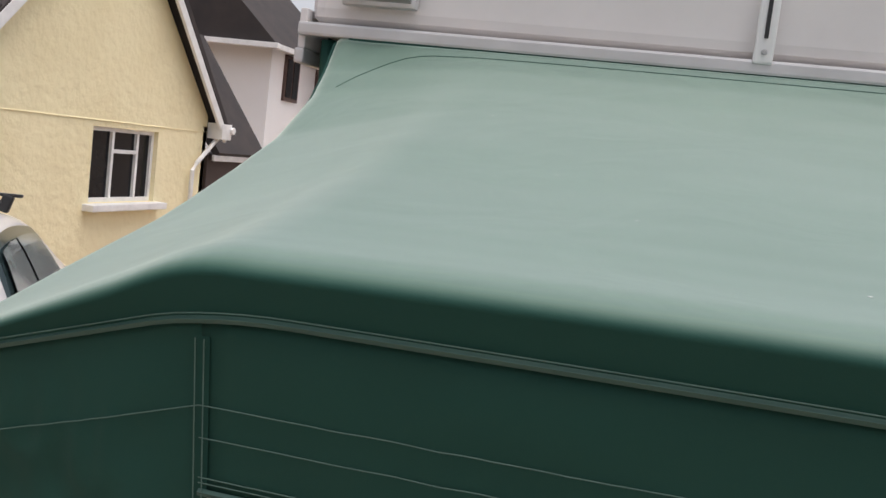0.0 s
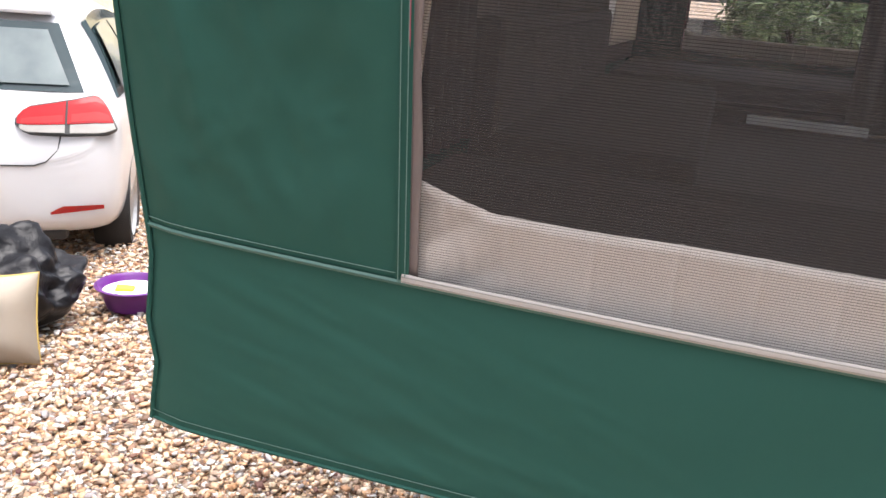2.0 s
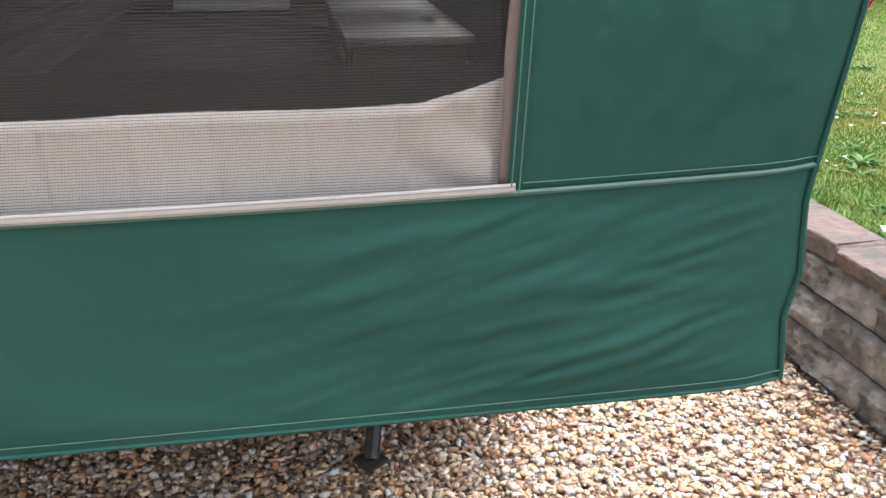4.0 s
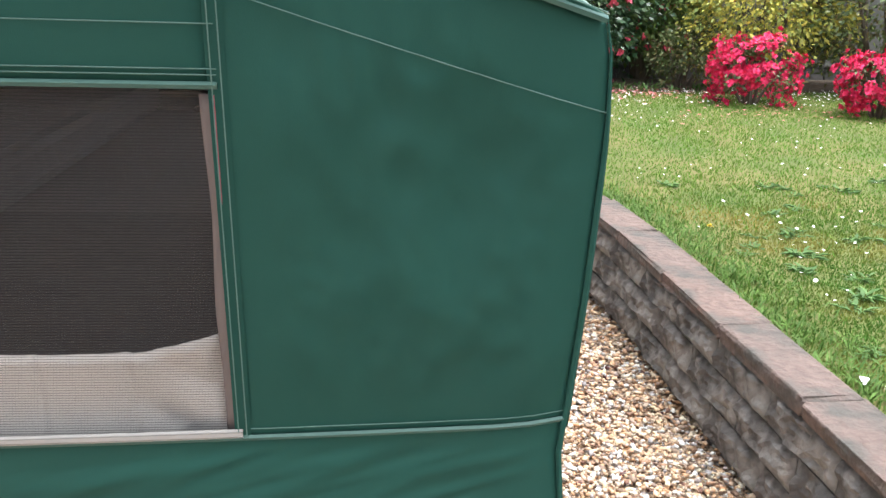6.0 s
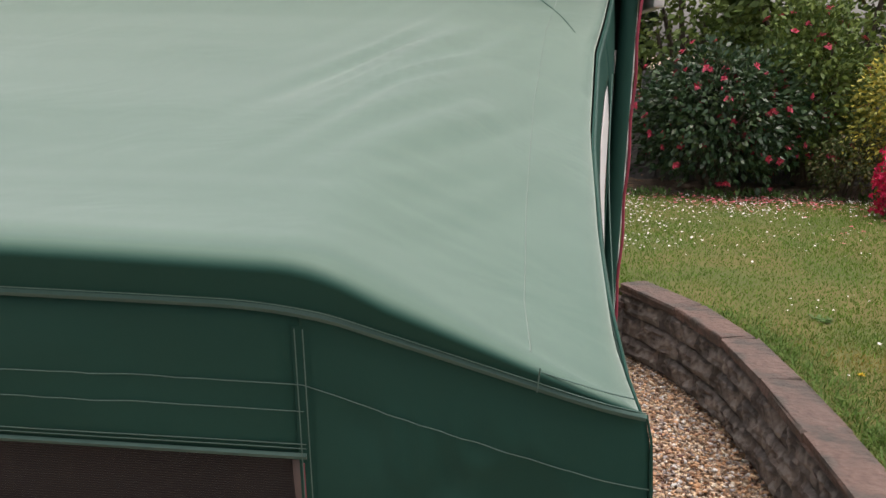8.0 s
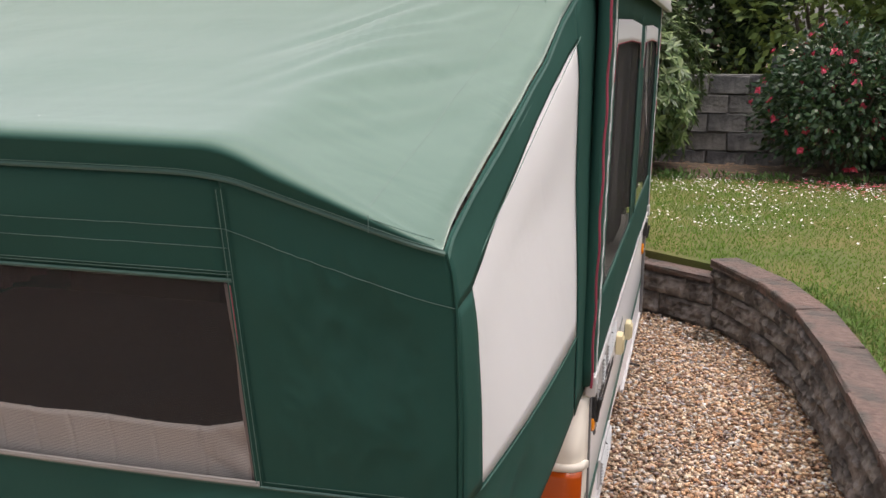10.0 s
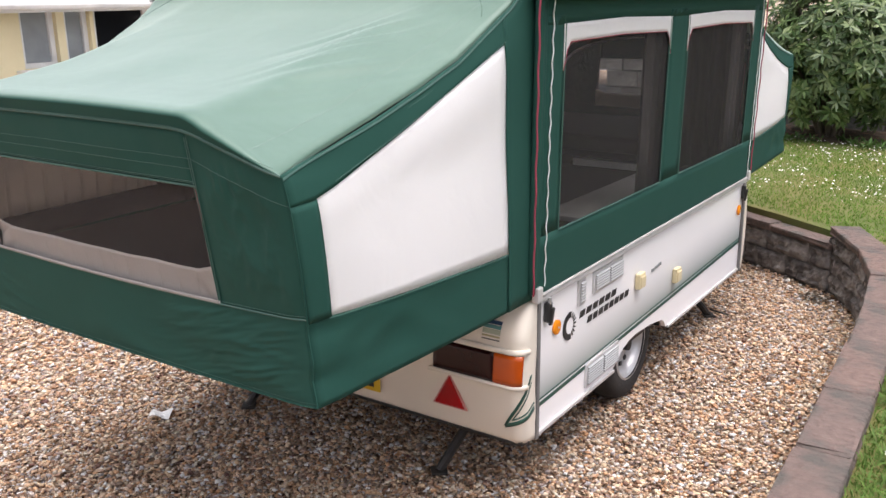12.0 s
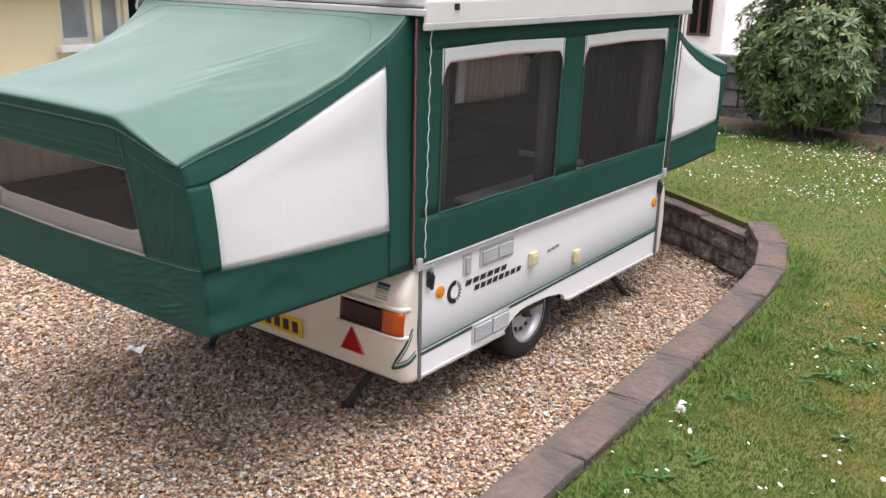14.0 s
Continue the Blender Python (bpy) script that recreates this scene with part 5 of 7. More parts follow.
def grass(name, n, region, height, width, seed, mat=None):
    rng = np.random.default_rng(seed)
    x, y = rng.uniform(region[0], region[1], n), rng.uniform(region[2], region[3], n)
    x, y = x + rng.normal(0, 0.35, n), y + rng.normal(0, 0.6, n)
    patch = np.sin(2.3 * x + 1.1 * y) * np.sin(1.7 * y - 0.6 * x)
    ok = in_lawn(x, y) & (y < 8.75)
    x, y, patch = x[ok], y[ok], patch[ok]
    n = len(x)
    a = rng.uniform(0, math.tau, n)
    h = rng.uniform(height[0], height[1], n) * (1.0 + 0.25 * patch)
    w = rng.uniform(width[0], width[1], n)
    lx, ly = rng.normal(0, 0.5, n) * h, rng.normal(0, 0.5, n) * h
    v = np.zeros((n, 3, 3))
    v[:, 0] = np.stack([x - w * np.cos(a), y - w * np.sin(a), np.full(n, LAWN_Z - 0.003)], -1)
    v[:, 1] = np.stack([x + w * np.cos(a), y + w * np.sin(a), np.full(n, LAWN_Z - 0.003)], -1)
    v[:, 2] = np.stack([x + lx, y + ly, LAWN_Z + h], -1)
    ob = from_arrays(name, v.reshape(-1, 3), np.arange(3 * n).reshape(-1, 3), mat or GRASS, 3)
    return tagged(ob, "short green lawn grass", "grass", kind="stuff")


grass("grass", 215000, (2.0, 5.2, -1.2, 3.6), (0.008, 0.019), (0.0022, 0.0042), 11, WORN_GRASS)
grass("grass", 150000, (-2.5, 7.0, 3.6, 9.4), (0.010, 0.028), (0.003, 0.005), 12)
grass("grass", 90000, (4.8, 10.0, -3.0, 4.0), (0.014, 0.035), (0.003, 0.005), 13)


def daisies(n, region, seed, cluster):
    """White lawn daisies in loose drifts."""
    rng = np.random.default_rng(seed)
    cx, cy = rng.uniform(region[0], region[1], cluster), rng.uniform(region[2], region[3], cluster)
    k = rng.integers(0, cluster, n)
    x, y = cx[k] + rng.normal(0, 0.28, n), cy[k] + rng.normal(0, 0.18, n)
    ok = in_lawn(x, y) & (y < 9.2)
    x, y = x[ok], y[ok]
    n = len(x)
    r = rng.uniform(0.0055, 0.0102, n)
    z = LAWN_Z + rng.uniform(0.022, 0.040, n)
    t = np.arange(8) * math.tau / 8
    ring = np.stack([np.cos(t), np.sin(t), np.zeros(8)], -1)
    tilt = rng.normal(0, 0.3, (n, 2))
    v = ring[None] * r[:, None, None]
    v[..., 2] += v[..., 0] * tilt[:, :1] + v[..., 1] * tilt[:, 1:]
    v += np.stack([x, y, z], -1)[:, None]
    ob = from_arrays("daisies", v.reshape(-1, 3), np.arange(8 * n).reshape(-1, 8), PETAL_WHITE, 8)
    return tagged(ob, "small white daisies in the grass", "daisies", kind="stuff")


PETAL_WHITE = material("white_petals", (0.75, 0.75, 0.68), 0.7)
daisies(1500, (-1.5, 3.2, 6.0, 8.6), 21, 70)
daisies(1000, (0.5, 6.5, 7.4, 8.7), 22, 50)
daisies(420, (2.2, 7.0, -0.5, 6.5), 23, 170)
daisies(150, (2.2, 4.2, 0.2, 3.8), 24, 24)


# ---- plants ----
def rosettes(name, at_p, at_n, per, length, width, mat, rng, parent, tilt=0.35, droop=0.0):
    """Leaves or petals set in rings round many points, each ring facing along its normal."""
    n = len(at_p)
    up = np.zeros((n, 3)) + rng.normal(0, 1, (n, 3))
    a = np.cross(at_n, up)
    a /= np.linalg.norm(a, axis=1, keepdims=True) + 1e-6
    b = np.cross(at_n, a)
    k = np.repeat(np.arange(n), per)
    m = len(k)
    th = np.tile(np.arange(per) * math.tau / per, n) + rng.normal(0, 0.25, m)
    ti = tilt + rng.normal(0, 0.22, m)
    d = (a[k] * np.cos(th)[:, None] + b[k] * np.sin(th)[:, None]) * np.cos(ti)[:, None] + at_n[k] * np.sin(ti)[:, None]
    d[:, 2] -= droop
    d /= np.linalg.norm(d, axis=1, keepdims=True)
    s = np.cross(d, at_n[k])
    s /= np.linalg.norm(s, axis=1, keepdims=True) + 1e-6
    L = (length * rng.uniform(0.7, 1.25, m))[:, None]
    p = at_p[k]
    bend = np.array([0, 0, -0.10]) * L
    v = np.stack([p, p + d * L * 0.5 + s * L * width * 0.5, p + d * L + bend, p + d * L * 0.5 - s * L * width * 0.5], 1)
    return from_arrays(name, v.reshape(-1, 3), np.arange(4 * m).reshape(-1, 4), mat, 4, parent)


def leafy(name, label, category, at, radius, count, leaf, mat, seed, stem_mat, shape=1.0, flowers=None, lift=0.15, droop=0.3, trunk=0.05, limbs=9, hollow=0.55):
    """A shrub or tree: limbs, and a crown of many single leaves in clumps."""
    rng = np.random.default_rng(seed)
    root = thing(name, label, category, at)
    rx, ry, rz = radius
    for k in range(limbs):
        a = math.tau * (k + rng.uniform(-0.3, 0.3)) / limbs
        out = rng.uniform(0.35, 0.8)
        tip = Vector((rx * out * math.cos(a), ry * out * math.sin(a), lift + rz * rng.uniform(0.8, 1.7)))
        mid = tip * 0.45 + Vector((rng.uniform(-0.1, 0.1), rng.uniform(-0.1, 0.1), 0.05))
        part("limb", tube([(0.04 * math.cos(a), 0.04 * math.sin(a), -0.03), mid, tip], [trunk, trunk * 0.6, trunk * 0.18], 6), stem_mat, root)
    n_clump = max(12, count // 26)
    th, ph = rng.uniform(0, math.tau, n_clump), np.arccos(rng.uniform(-0.75, 1.0, n_clump))
    rad = rng.uniform(hollow, 1.0, n_clump) ** 0.6 * (1 + 0.12 * np.sin(3 * th + 2 * ph) + rng.normal(0, 0.07, n_clump))
    c = np.stack([rx * rad * np.sin(ph) * np.cos(th), ry * rad * np.sin(ph) * np.sin(th), lift + rz + rz * rad * np.cos(ph) * shape], -1)
    k = rng.integers(0, n_clump, count)
    p = c[k] + rng.normal(0, 1, (count, 3)) * np.array([rx, ry, rz]) * 0.11
    p[:, 2] = np.maximum(p[:, 2], 0.03)
    out = p - np.array([0, 0, lift + rz])
    out /= np.linalg.norm(out, axis=1, keepdims=True) + 1e-6
    d = out + rng.normal(0, 0.55, (count, 3)) + np.array([0, 0, -droop])
    d /= np.linalg.norm(d, axis=1, keepdims=True)
    s = np.cross(d, out + rng.normal(0, 0.4, (count, 3)))
    s /= np.linalg.norm(s, axis=1, keepdims=True) + 1e-6
    up = np.cross(s, d)
    L = rng.uniform(0.7, 1.3, (count, 1)) * leaf[0]
    W = L * leaf[1]
    v = np.stack([p, p + d * L * 0.45 + s * W * 0.5 + up * L * 0.05, p + d * L, p + d * L * 0.45 - s * W * 0.5 + up * L * 0.05], 1)
    fo = from_arrays("crown", v.reshape(-1, 3), np.arange(4 * count).reshape(-1, 4), mat, 4, root)
    if flowers:
        fm, nf, size, spread = flowers
        kk = rng.integers(0, n_clump, nf)
        q = c[kk] + rng.normal(0, 1, (nf, 3)) * np.array([rx, ry, rz]) * spread
        o = q - np.array([0, 0, lift + rz])
        q = q + 0.05 * o / (np.linalg.norm(o, axis=1, keepdims=True) + 1e-6)
        q[:, 2] = np.maximum(q[:, 2], 0.06)
        face = o / (np.linalg.norm(o, axis=1, keepdims=True) + 1e-6) + rng.normal(0, 0.3, (nf, 3))
        face /= np.linalg.norm(face, axis=1, keepdims=True)
        rosettes("blossom", q, face, 6, size * 1.15, 0.85, fm, rng, root, 0.25)
        rosettes("blossom", q + face * size * 0.15, face, 5, size * 0.8, 0.9, fm, rng, root, 0.9)
    return root


BARK = material("grey_brown_bark", (0.10, 0.08, 0.06), 0.9, bump=0.6, bump_scale=30)
LEAF_RHODO = island_material("rhododendron_leaves", [(0.035, 0.075, 0.022), (0.07, 0.13, 0.038), (0.13, 0.20, 0.065), (0.22, 0.28, 0.12), (0.06, 0.115, 0.033)], 0.35, translucent=0.15)
LEAF_CAM = island_material("camellia_leaves", [(0.0182, 0.0512, 0.0238), (0.0297, 0.0725, 0.0302), (0.0454, 0.093, 0.0367), (0.0825, 0.126, 0.054)], 0.3, translucent=0.1)
LEAF_GOLD = island_material("golden_shrub_leaves", [(0.228, 0.274, 0.0548), (0.456, 0.433, 0.0768), (0.729, 0.616, 0.11), (0.365, 0.389, 0.0878), (0.161, 0.228, 0.0659)], 0.5, translucent=0.2)
LEAF_DARK = island_material("dark_hedge_leaves", [(0.012, 0.03, 0.012), (0.025, 0.055, 0.018), (0.045, 0.085, 0.025), (0.07, 0.11, 0.035)], 0.6, translucent=0.12)
LEAF_HEDGE = island_material("bright_hedge_leaves", [(0.0625, 0.119, 0.0312), (0.125, 0.194, 0.045), (0.181, 0.25, 0.0525), (0.0938, 0.15, 0.0375)], 0.6, translucent=0.2)
LEAF_MIX = island_material("mixed_border_leaves", [(0.05, 0.08, 0.025), (0.10, 0.13, 0.04), (0.16, 0.12, 0.05), (0.07, 0.11, 0.03), (0.12, 0.16, 0.06)], 0.5, translucent=0.2)
PINK = island_material("camellia_blossom", [(0.6, 0.06, 0.12), (0.744, 0.12, 0.192), (0.504, 0.036, 0.084)], 0.6)
AZALEA = island_material("azalea_blossom", [(0.72, 0.02, 0.10), (0.80, 0.04, 0.16), (0.60, 0.01, 0.07)], 0.6)


def rhododendron(at, radius, seed):
    rng = np.random.default_rng(seed)
    root = thing("rhododendron", "broad rounded green rhododendron at the lawn's edge", "shrub", at)
    rx, ry, rz = radius
    for k in range(8):
        a = math.tau * k / 8 + rng.uniform(-0.3, 0.3)
        tip = Vector((rx * 0.7 * math.cos(a), ry * 0.7 * math.sin(a), 0.35 + rz * rng.uniform(0.7, 1.3)))
        part("limb", tube([(0.06 * math.cos(a), 0.06 * math.sin(a), -0.03), tip * 0.5 + Vector((0, 0, 0.04)), tip], [0.03, 0.022, 0.008], 6), BARK, root)
    n = 1350
    th, cz = rng.uniform(0, math.tau, n), rng.uniform(-0.8, 1.0, n)
    r = rng.uniform(0.72, 1.0, n) * (1 + 0.09 * np.sin(5 * th + 4 * cz) + 0.06 * np.sin(11 * th - 5 * cz))
    sz = np.sqrt(1 - cz ** 2)
    nrm = np.stack([sz * np.cos(th), sz * np.sin(th), cz], -1)
    c = nrm * r[:, None] * np.array([rx, ry, rz]) + np.array([0, 0, 0.28 + rz * 0.72])
    face = nrm + np.array([0, 0, 0.45]) + rng.normal(0, 0.22, (n, 3))
    face /= np.linalg.norm(face, axis=1, keepdims=True)
    rosettes("crown", c, face, 10, 0.115, 0.27, LEAF_RHODO, rng, root, 0.12)
    return root


rhododendron((0.45, 8.98, LAWN_Z - 0.01), (0.86, 0.68, 0.95), 31)
leafy("camellia", "dark glossy camellia covered in pink blossom", "shrub", (2.78, 9.05, LAWN_Z - 0.01), (0.86, 0.65, 0.74), 10500, (0.075, 0.5), LEAF_CAM, 32, BARK, flowers=(PINK, 130, 0.042, 0.12), lift=0.02)
leafy("camellia", "tall camellia with scattered red blossom behind the azalea", "shrub", (3.75, 9.25, LAWN_Z - 0.01), (0.55, 0.45, 1.0), 7000, (0.075, 0.5), LEAF_HEDGE, 38, BARK, flowers=(PINK, 60, 0.045, 0.12), lift=0.05)
leafy("golden_shrub", "yellow-green evergreen shrub behind the azalea", "shrub", (4.98, 8.9, LAWN_Z - 0.01), (0.85, 0.7, 0.85), 9000, (0.06, 0.5), LEAF_GOLD, 33, BARK, lift=0.1)
leafy("azalea", "low azalea in full crimson-pink flower", "shrub", (4.40, 7.72, LAWN_Z - 0.01), (0.42, 0.38, 0.29), 1800, (0.045, 0.45), LEAF_MIX, 34, BARK, flowers=(AZALEA, 700, 0.032, 0.13), lift=0.05, trunk=0.02)
leafy("azalea", "low azalea in full crimson-pink flower", "shrub", (5.30, 6.95, LAWN_Z - 0.01), (0.34, 0.34, 0.25), 1200, (0.045, 0.45), LEAF_MIX, 35, BARK, flowers=(AZALEA, 700, 0.032, 0.13), lift=0.05, trunk=0.02)
leafy("border_shrub", "mixed green and bronze border shrub", "shrub", (6.2, 8.6, LAWN_Z - 0.01), (0.9, 0.7, 0.9), 7000, (0.07, 0.5), LEAF_MIX, 36, BARK, lift=0.1)
leafy("border_shrub", "mixed green and bronze border shrub", "shrub", (4.05, 8.75, LAWN_Z - 0.01), (0.38, 0.35, 0.36), 2200, (0.05, 0.5), LEAF_MIX, 37, BARK, lift=0.05, trunk=0.02)

# garden wall of grey blocks
GREY_BLOCK = island_material("weathered_grey_block", [(0.075, 0.075, 0.0795), (0.102, 0.102, 0.106), (0.128, 0.128, 0.129), (0.173, 0.168, 0.159), (0.087, 0.084, 0.0795)], 0.95, "Random", bump=0.8, patch=((0.30, 0.29, 0.275), 3.5, 0.6))


# ---- flower bed, fallen petals and weeds ----
bed_soil = material("dark_bed_soil", (0.055, 0.040, 0.028), 0.95, (0.10, 0.07, 0.045), scale=9, amount=0.8, bump=0.9, bump_scale=40, fine=0.4)
bed = part("flower_bed", sheet(lambda u, v: (-3.5 + 13.5 * u, 8.62 + 0.10 * math.sin(9 * u) + 0.05 * math.sin(31 * u) + (9.80 - 8.62) * v, LAWN_Z + 0.006 + 0.05 * math.sin(math.pi * v) + 0.012 * wob(30 * u, 9 * v)), 90, 10), bed_soil, None)
tagged(bed, "dark soil bed along the garden wall", "flower bed", kind="structure")


def litter(name, label, category, n, region, size, mat, seed, lift=0.006, curl=0.35):
    """Small fallen petals or leaves lying on the ground."""
    rng = np.random.default_rng(seed)
    x, y = rng.normal((region[0] + region[1]) / 2, (region[1] - region[0]) / 3.4, n), rng.normal((region[2] + region[3]) / 2, (region[3] - region[2]) / 3.4, n)
    a, r = rng.uniform(0, math.tau, n), rng.uniform(size[0], size[1], n)
    z = LAWN_Z + lift + rng.uniform(0.004, 0.03, n)
    v = np.zeros((n, 4, 3))
    for i, (p, q, h) in enumerate(((-1, 0, 0.3), (0, -0.7, 0.0), (1, 0, 0.4), (0, 0.7, 0.1))):
        v[:, i] = np.stack([x + r * (p * np.cos(a) - q * np.sin(a)), y + r * (p * np.sin(a) + q * np.cos(a)), z + r * h * rng.uniform(0, 2 * curl, n)], -1)
    ob = from_arrays(name, v.reshape(-1, 3), np.arange(4 * n).reshape(-1, 4), mat, 4)
    return tagged(ob, label, category, kind="stuff")


PETALS = island_material("fallen_petals", [(0.45, 0.05, 0.09), (0.62, 0.12, 0.18), (0.35, 0.10, 0.06), (0.55, 0.25, 0.22), (0.30, 0.14, 0.07)], 0.7)
litter("fallen_petals", "fallen pink camellia petals on the lawn", "petals", 420, (2.0, 4.1, 8.0, 8.75), (0.016, 0.034), PETALS, 81)
litter("fallen_petals", "fallen pink azalea petals on the lawn", "petals", 90, (3.5, 5.2, 6.6, 7.6), (0.014, 0.028), PETALS, 82)
litter("fallen_leaves", "brown fallen leaves in the flower bed", "leaves", 500, (-1.0, 3.5, 8.7, 9.5), (0.02, 0.05), island_material("dead_leaves", [(0.12, 0.07, 0.04), (0.22, 0.13, 0.07), (0.09, 0.06, 0.04)], 0.8), 83, 0.03)

TWIG = island_material("dark_litter_bits", [(0.03, 0.025, 0.02), (0.06, 0.045, 0.03), (0.10, 0.07, 0.045), (0.45, 0.44, 0.40)], 0.9)
# Unidentified dark and white debris, built as leaf bits
litter("leaf_litter", "dark debris with white flecks at the foot of the wall", "leaves", 70, (1.30, 1.47, 4.33, 4.52), (0.010, 0.026), TWIG, 84, -LAWN_Z)
litter("leaf_litter", "brown leaves scattered on the gravel beside the wall", "leaves", 60, (0.4, 1.8, 0.8, 4.2), (0.010, 0.020), TWIG, 85, -LAWN_Z)

WEED = island_material("broad_weed_leaves", [(0.055, 0.13, 0.03), (0.08, 0.165, 0.038), (0.11, 0.20, 0.055), (0.065, 0.145, 0.032)], 0.6, translucent=0.2)


TUFT = island_material("long_grass_tufts", [(0.06, 0.13, 0.02), (0.09, 0.18, 0.028), (0.13, 0.23, 0.04), (0.08, 0.15, 0.025)], 0.7, translucent=0.25)


def weeds(n, seed, place, leaf, per, label, mat=None):
    """Flat rosettes of broad leaves or tufts of longer grass."""
    rng = np.random.default_rng(seed)
    cx, cy = place(rng, n)
    k = np.repeat(np.arange(n), per)
    m = len(k)
    a, big = rng.uniform(0, math.tau, m), rng.uniform(0.6, 1.3, n)[k]
    L = rng.uniform(*leaf[0], m) * big
    w = L * leaf[1]
    up = rng.uniform(*leaf[2], m)
    d = np.stack([np.cos(a) * np.cos(up), np.sin(a) * np.cos(up), np.sin(up)], -1)
    s = np.stack([-np.sin(a), np.cos(a), np.zeros(m)], -1)
    p = np.stack([cx[k] + rng.normal(0, leaf[3], m), cy[k] + rng.normal(0, leaf[3], m), np.full(m, LAWN_Z + 0.004)], -1)
    v = np.stack([p, p + d * L[:, None] * 0.5 + s * w[:, None] * 0.5, p + d * L[:, None] - np.array([0, 0, 0.2]) * L[:, None], p + d * L[:, None] * 0.5 - s * w[:, None] * 0.5], 1)
    v[..., 2] = np.maximum(v[..., 2], LAWN_Z + 0.002)
    ob = from_arrays("weeds", v.reshape(-1, 3), np.arange(4 * m).reshape(-1, 4), mat or WEED, 4)
    return tagged(ob, label, "weeds", kind="stuff")


def by_wall(rng, n):
    y = rng.uniform(-1.2, 4.2, n)
    return line_x(y) + 0.205 + np.abs(rng.normal(0, 0.11, n)), y


def on_lawn(rng, n):
    x, y = rng.uniform(2.3, 5.0, n), rng.uniform(-1.2, 4.5, n)
    return x, y


weeds(150, 91, on_lawn, ((0.04, 0.085), 0.22, (0.1, 0.6), 0.02), 20, "broad-leaved weed rosettes in the lawn", WEED)
weeds(460, 92, by_wall, ((0.03, 0.085), 0.085, (0.3, 1.3), 0.05), 16, "longer grass tufts along the wall top", TUFT)
weeds(120, 93, lambda rng, n: (rng.uniform(-1.5, 4.5, n), rng.normal(8.62, 0.09, n)), ((0.06, 0.14), 0.16, (0.5, 1.3), 0.05), 14, "low leafy growth along the bed edge")


def small_flower(name, label, category, at_xy, height, r, petals, mat, puff):
    """A single stalk with a round head of narrow petals or down."""
    rng = np.random.default_rng(97)
    stalk = tube([(at_xy[0], at_xy[1], LAWN_Z - 0.01), (at_xy[0] + 0.004, at_xy[1], LAWN_Z + height)], 0.0022)
    root = part(name, stalk, TUFT, None)
    v = []
    for k in range(petals):
        a = rng.uniform(0, math.tau)
        e = rng.uniform(-0.2, 1.2) if puff else rng.uniform(0.05, 0.9)
        d = np.array([math.cos(a) * math.cos(e), math.sin(a) * math.cos(e), math.sin(e)])
        s = np.array([-math.sin(a), math.cos(a), 0.0])
        c = np.array([at_xy[0] + 0.004, at_xy[1], LAWN_Z + height])
        L = r * rng.uniform(0.7, 1.1)
        v += [c, c + d * L * 0.6 + s * L * 0.14, c + d * L, c + d * L * 0.6 - s * L * 0.14]
    from_arrays("flower_head", np.array(v), np.arange(4 * petals).reshape(-1, 4), mat, 4, root)
    return tagged(root, label, category)


small_flower("dandelion", "yellow dandelion flower in the short lawn", "flower", (2.355, 3.245), 0.03, 0.020, 60, material("dandelion_yellow", (0.72, 0.52, 0.02), 0.6), False)
small_flower("seed_head", "downy white seed head beside the wall coping", "seed head", (2.25, 1.45), 0.05, 0.027, 130, PETAL_WHITE, True)


# ---- houses ----
def opening(thing_ob, x, y0, y1, z0, z1, frame_w=0.06, mullions=(0.5,), transom=None, mat=UPVC, sill=True, glass_mat=None, depth=0.10, normal=1):
    """A framed window set into a wall that faces +x."""
    xc = x - depth
    w = part("window", box((xc - 0.012, (y0 + y1) / 2, (z0 + z1) / 2), (0.006, y1 - y0 - 0.04, z1 - z0 - 0.04)), glass_mat or ROOM_DARK, thing_ob, "white framed window with dark panes")
    for c, s in (((xc, (y0 + y1) / 2, z0 + frame_w / 2), (0.07, y1 - y0, frame_w)), ((xc, (y0 + y1) / 2, z1 - frame_w / 2), (0.07, y1 - y0, frame_w)),
                 ((xc, y0 + frame_w / 2, (z0 + z1) / 2), (0.068, frame_w, z1 - z0)), ((xc, y1 - frame_w / 2, (z0 + z1) / 2), (0.068, frame_w, z1 - z0))):
        part("window_frame", box(c, s, 0.006), mat, w)
    for k in mullions:
        part("mullion", box((xc + 0.002, y0 + (y1 - y0) * k, (z0 + z1) / 2), (0.066, frame_w * 0.9, z1 - z0 - 0.02), 0.006), mat, w)
    if transom:
        a, b, z = transom
        part("transom", box((xc + 0.004, y0 + (y1 - y0) * (a + b) / 2, z), (0.062, (y1 - y0) * (b - a), frame_w * 0.9), 0.006), mat, w)
    if sill:
        part("sill", box((x + 0.03, (y0 + y1) / 2, z0 - 0.05), (0.26, y1 - y0 + 0.22, 0.09), 0.012), UPVC, w)
    return w


